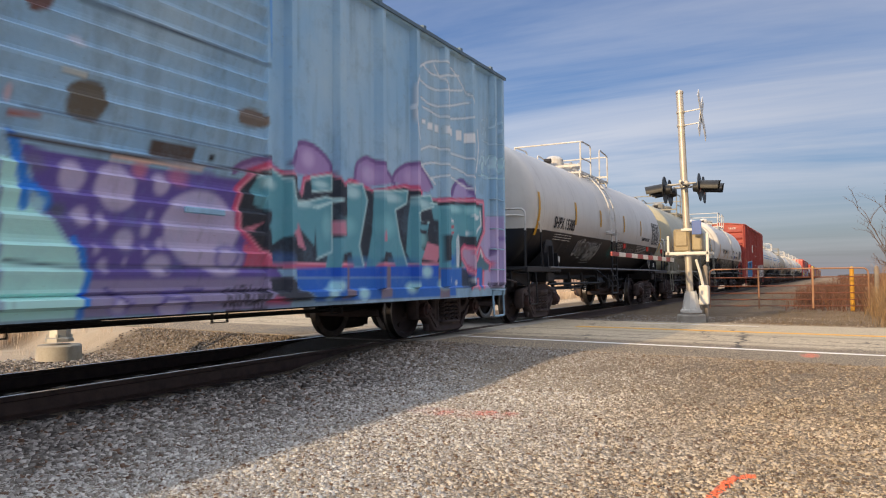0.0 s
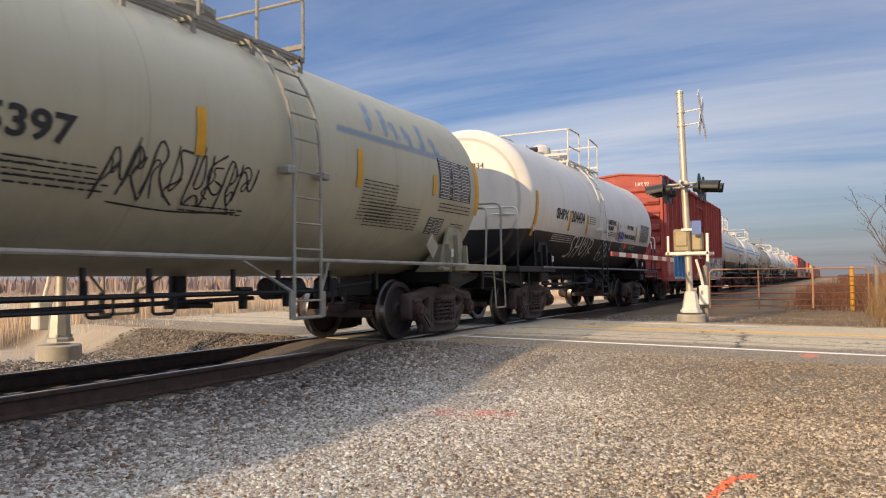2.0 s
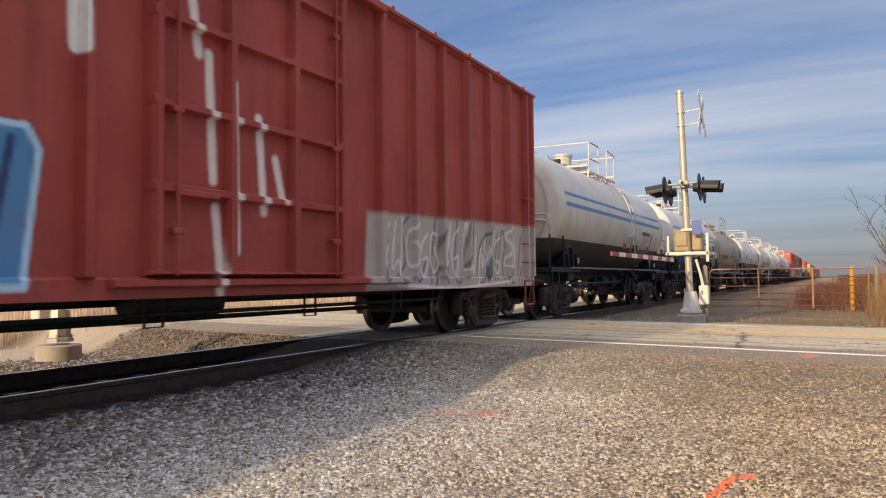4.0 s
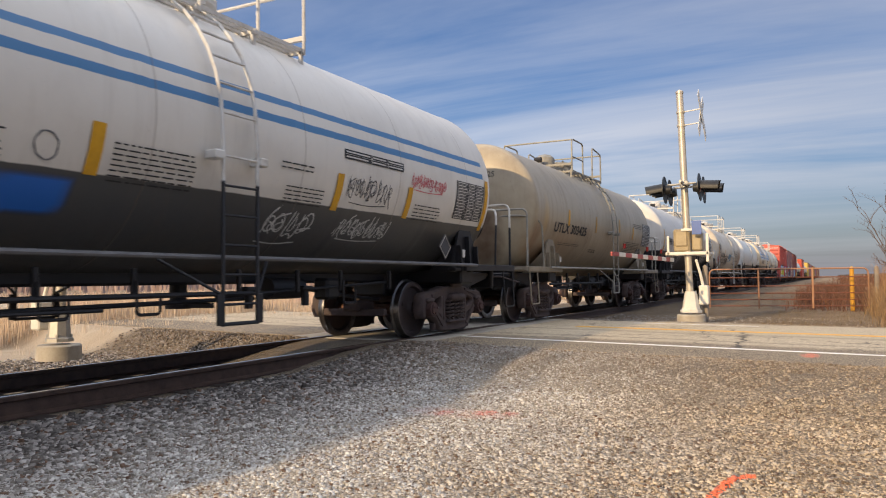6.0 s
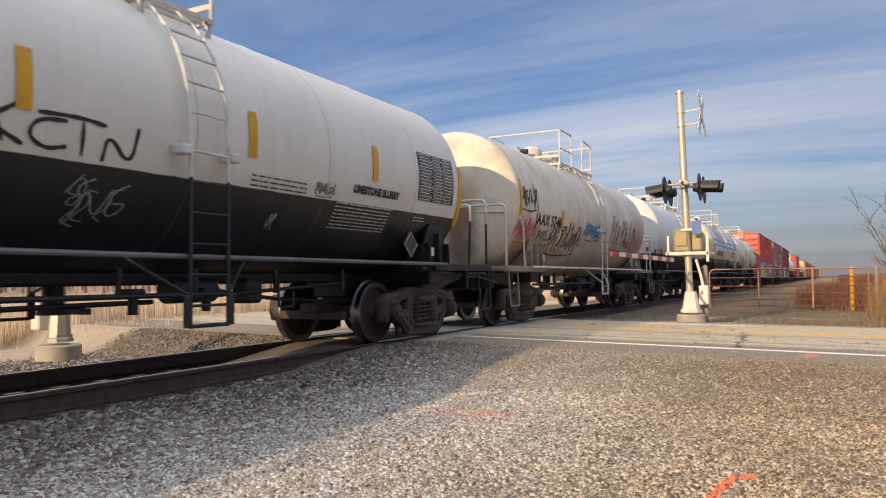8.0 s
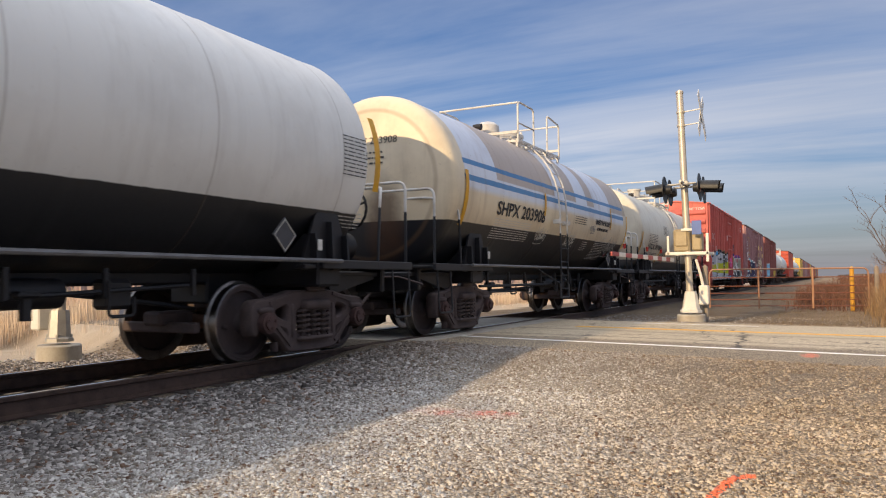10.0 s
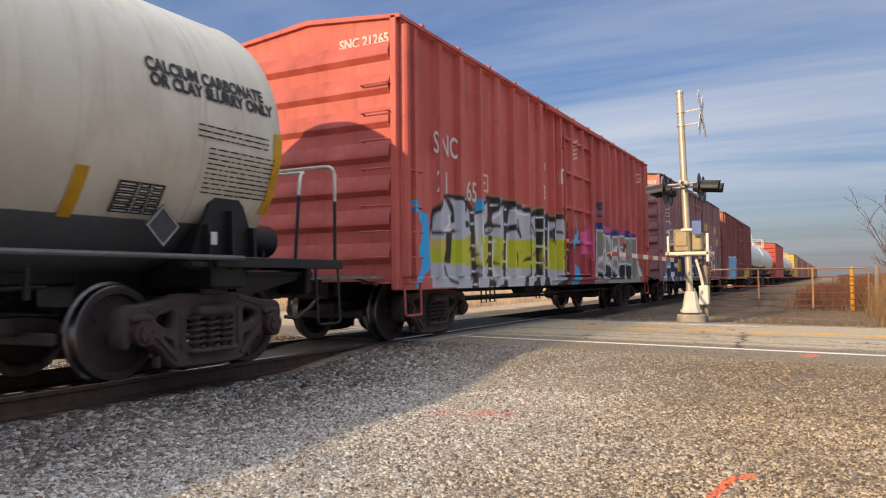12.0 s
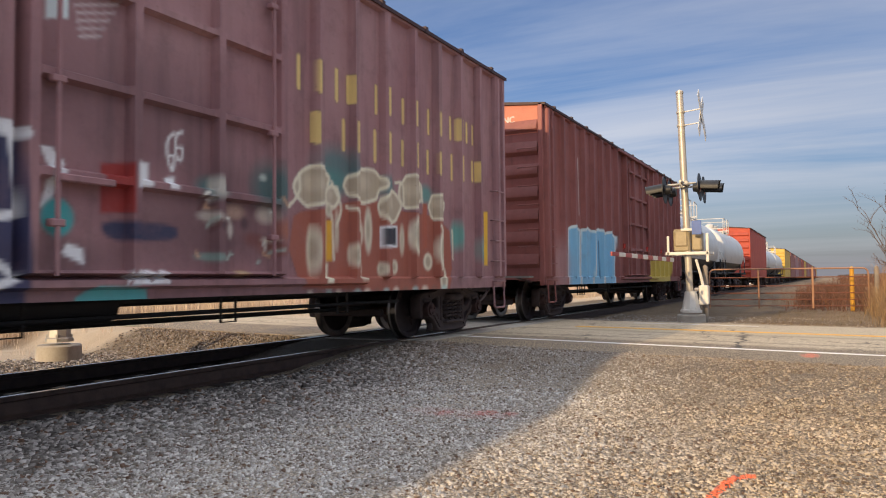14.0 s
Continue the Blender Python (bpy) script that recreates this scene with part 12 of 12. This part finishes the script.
# ---- the train, from the front ----
P_15385 = tank_paint("white_over_black_tank", (208, 204, 197), (16, 19, 28), 1.98, dirt=0.18)
P_ACFX = tank_paint("khaki_grey_tank", (172, 168, 146), None, 0, grime=(140, 122, 92), dirt=0.25)
P_204434 = tank_paint("white_over_black_tank", (211, 207, 200), (15, 18, 27), 1.95, dirt=0.14)
P_ACF = tank_paint("dirty_white_over_grey_tank", (214, 206, 192), (52, 52, 54), 1.85, ((2.86, 2.94), (2.6, 2.7)), dirt=0.3, ends=5.2)
P_TILX = tank_paint("white_over_grey_tank", (216, 212, 204), (70, 72, 74), 1.85, ((2.88, 2.96), (2.66, 2.75)), dirt=0.15, ends=5.55)
P_UTLX3 = tank_paint("tan_grey_tank", (166, 154, 132), None, 0, grime=(92, 72, 54), dirt=0.4, smear=(5.3, 0.85))
P_15347 = tank_paint("white_over_navy_tank", (213, 209, 201), (17, 20, 30), 1.93, dirt=0.13)
P_JAAX = tank_paint("stained_cream_tank", (214, 204, 186), None, 0, grime=(136, 98, 66), dirt=0.5, smear=(5.4, 0.8))
P_WHITE = tank_paint("white_over_dark_tank", (218, 218, 214), (26, 28, 33), 1.8, dirt=0.18)
P_203908 = tank_paint("patched_cream_over_black_tank", (218, 204, 176), (24, 26, 32), 1.9, ((2.86, 2.95), (2.58, 2.68)), grime=(120, 92, 66), dirt=0.3, bands=((-3.9, -0.75), (-0.1, 0.8), (1.7, 2.3), (3.9, 5.5)), band_rgb=(164, 144, 122), upper=(208, 214, 226), smear=(5.5, 0.8), ends=5.25)
P_UTLX1 = tank_paint("cream_over_charcoal_tank", (216, 210, 192), (92, 96, 102), 1.52, grime=(150, 122, 88), dirt=0.35, smear=(5.9, 0.6))
B_BLUE = box_paint("faded_blue_boxcar", (150, 192, 222), (178, 206, 222), (76, 84, 92), 0.45, (120, 88, 64))
B_RED = box_paint("rust_red_boxcar", (158, 60, 50), (174, 78, 64), (80, 40, 36), 0.4)
B_SNC = box_paint("bright_rust_red_boxcar", (194, 90, 80), (206, 110, 98), (104, 52, 46), 0.45)
B_MAROON = box_paint("maroon_boxcar", (162, 118, 120), (176, 136, 136), (60, 46, 48), 0.5)
B_BROWN = box_paint("brown_boxcar", (144, 84, 76), (160, 100, 94), (60, 40, 38), 0.45)
B_ORANGE = box_paint("orange_red_boxcar", (176, 62, 40), (190, 78, 52), (96, 46, 36), 0.3)
B_YELLOW = box_paint("yellow_boxcar", (206, 168, 64), (214, 184, 96), (120, 96, 56), 0.3)
R_DARK = worn("dark_boxcar_roof", (70, 44, 42), 0.6, 0.0, (50, 36, 34), 0.4, 2)
R_BLUE = worn("grey_blue_boxcar_roof", (96, 120, 136), 0.6, 0.0, (70, 66, 62), 0.4, 2)
L_KHAKI = worn("khaki_painted_steel", (150, 146, 128), 0.6, 0.0, (96, 84, 66), 0.5, 3)
L_TAN = worn("tan_painted_steel", (140, 130, 112), 0.6, 0.0, (82, 66, 52), 0.55, 3)


def side_text(car, text, u, z, size, mat, out=0.008, squeeze=0.9):
    """Stencilled marks on a boxcar side."""
    vs, fs = letters(text, size * 1.38, squeeze, 0.006)
    g = Geo().add([(BOX_W + out, u + p[0], z + p[1]) for p in vs], fs)
    part("lettering", g, mat, car, "white stencilled lettering", smooth=0)


M_SALMON = worn("salmon_end_panel", (206, 124, 100), 0.6, 0.0, (150, 90, 76), 0.35, 3)
boxcar("pale blue boxcar with a purple and teal graffiti piece", 4.80, 7.9, B_BLUE, R_BLUE, draw_blue, corrugated=True, door=(-6.5, 1.5), sill=0.64, posts=17)
tank_car("white and black tank car already past the crossing", -20.2, -6.6, P_15385, M_BLACKSTEEL, M_WHITEPIPE, fine=False, turning=False)
tank_car("white tank car with black lower half", 15.94, 26.58, P_15385, M_BLACKSTEEL, M_WHITEPIPE, draw_c15385, letter=letter_c15385, head_text="SHPX 15385")
tank_car("khaki-grey tank car, faded and plain", 30.85, 39.87, P_ACFX, L_KHAKI, M_GREYPIPE, draw_acfx, radius=1.45, climb=0.6, letter=letter_acfx, head_text="ACFX 95397")
tank_car("white tank car with black lower half and white scrawls", 44.14, 53.5, P_204434, M_BLACKSTEEL, M_WHITEPIPE, draw_c204, brake_wheel=True, radius=1.555, climb=-0.73, letter=letter_c204, head_text="SHPX 204434")
boxcar("rust-red boxcar with blue graffiti patches", 64.05, 7.9, B_RED, None, draw_lrs, door=(-1.6, 1.3), posts=18, end_text="LRS 92")
tank_car("dirty white tank car with blue stripes", 75.1, 84.42, P_ACF, M_BLACKSTEEL, M_WHITEPIPE, draw_acf, dome="flat", radius=1.53, climb=0.9, letter=letter_acf)
tank_car("white over grey tank car with blue stripes", 88.74, 98.57, P_TILX, M_BLACKSTEEL, M_WHITEPIPE, draw_tilx, brake_wheel=True, dome="flat", radius=1.505, letter=letter_tilx, head_text="TILX 16218")
tank_car("tan-grey rust-stained tank car", 102.94, 111.87, P_UTLX3, L_TAN, M_GREYPIPE, draw_u303, brake_wheel=True, radius=1.445, climb=0.5, letter=letter_u303, head_text="UTLX 303425")
tank_car("long white tank car with navy lower half", 116.16, 126.98, P_15347, M_BLACKSTEEL, M_WHITEPIPE, draw_c15347, radius=1.45, climb=0.68, letter=letter_c15347, head_text="SHPX 15347")
tank_car("stained cream tank car covered in scrawls", 131.34, 140.49, P_JAAX, L_TAN, M_WHITEPIPE, draw_jaax, climb=0.2, letter=letter_jaax)
tank_car("white tank car with dark lower half", 144.8, 153.8, P_WHITE, M_BLACKSTEEL, M_WHITEPIPE, draw_wht, brake_wheel=True, radius=1.5, letter=letter_wht)
tank_car("patched cream and black tank car with blue stripes", 158.12, 167.45, P_203908, M_BLACKSTEEL, M_WHITEPIPE, draw_c203, radius=1.54, letter=letter_c203, head_text="SHPX 203908")
tank_car("cream tank car with charcoal belly and rust runs", 171.73, 181.88, P_UTLX1, M_BLACKSTEEL, M_WHITEPIPE, draw_u301, dome="flat", radius=1.485, climb=-0.48, letter=letter_u301, head_text="UTLX 301666")
car = boxcar("bright rust-red boxcar with a silver and lime graffiti piece", 192.67, 7.85, B_SNC, None, draw_snc1, door=(-1.16, 1.4), posts=21, end_text="SNC 21265")
side_text(car, "SNC", -6.95, 2.85, 0.34, M_LETTER_WHITE, 0.088)
side_text(car, "21", -6.85, 2.26, 0.34, M_LETTER_WHITE, 0.088)
side_text(car, "265", -6.05, 2.22, 0.34, M_LETTER_WHITE, 0.088)
car = boxcar("maroon boxcar with dark blue graffiti", 210.71, 7.8, B_MAROON, R_DARK, draw_snc2, door=(-1.35, 1.6), posts=21, end_panel=M_SALMON, end_text="SNC 21028")
side_text(car, "SNC", -6.93, 2.2, 0.3, M_LETTER_WHITE, 0.09)
for k, digit in enumerate("21028"):
    side_text(car, digit, -6.83 + (0.0, 0.28, 0.72, 0.92, 1.5)[k], 1.7, 0.31, M_LETTER_WHITE, 0.09)
boxcar("brown boxcar with pale blue graffiti", 228.55, 7.85, B_BROWN, R_DARK, draw_wc, door=(-1.1, 1.9), posts=20, end_panel=M_SALMON, end_text="SNC")
FAR = [("t", 239.7, 248.4), ("t", 252.8, 261.6), ("b", 274.6, B_ORANGE), ("t", 288.2, 297.2), ("t", 301.6, 310.4), ("b", 324.0, B_YELLOW)]
for k in range(15):
    FAR.append(("b", 342.0 + 17.9 * k, (B_BROWN, B_MAROON, B_BROWN, B_RED, B_YELLOW)[k % 5]))
for kind, a, b in FAR:
    if kind == "t":
        tank_car("white tank car in the distance", a, b, P_WHITE, M_BLACKSTEEL, M_WHITEPIPE, fine=False, turning=False)
    else:
        boxcar("boxcar in the distance", a, 7.9, b, R_DARK, fine=False, turning=False)


def motions():
    """The train runs towards the viewer and past; every wheel turns with it."""
    for car, mid in CARS:
        walk(car, [(t, pose(TRACK, mid - s, 0)) for t, s in TRAIN])
    ts = [t for t, s in TRAIN]
    ss = [s for t, s in TRAIN]
    beats = [k / 30 for k in range(421)]
    run = np.interp(beats, ts, ss)
    for w, a in WHEELSETS:
        walk(w, [(t, pose(0, a, WHEEL, math.degrees(s / WHEEL))) for t, s in zip(beats, run)])


motions()
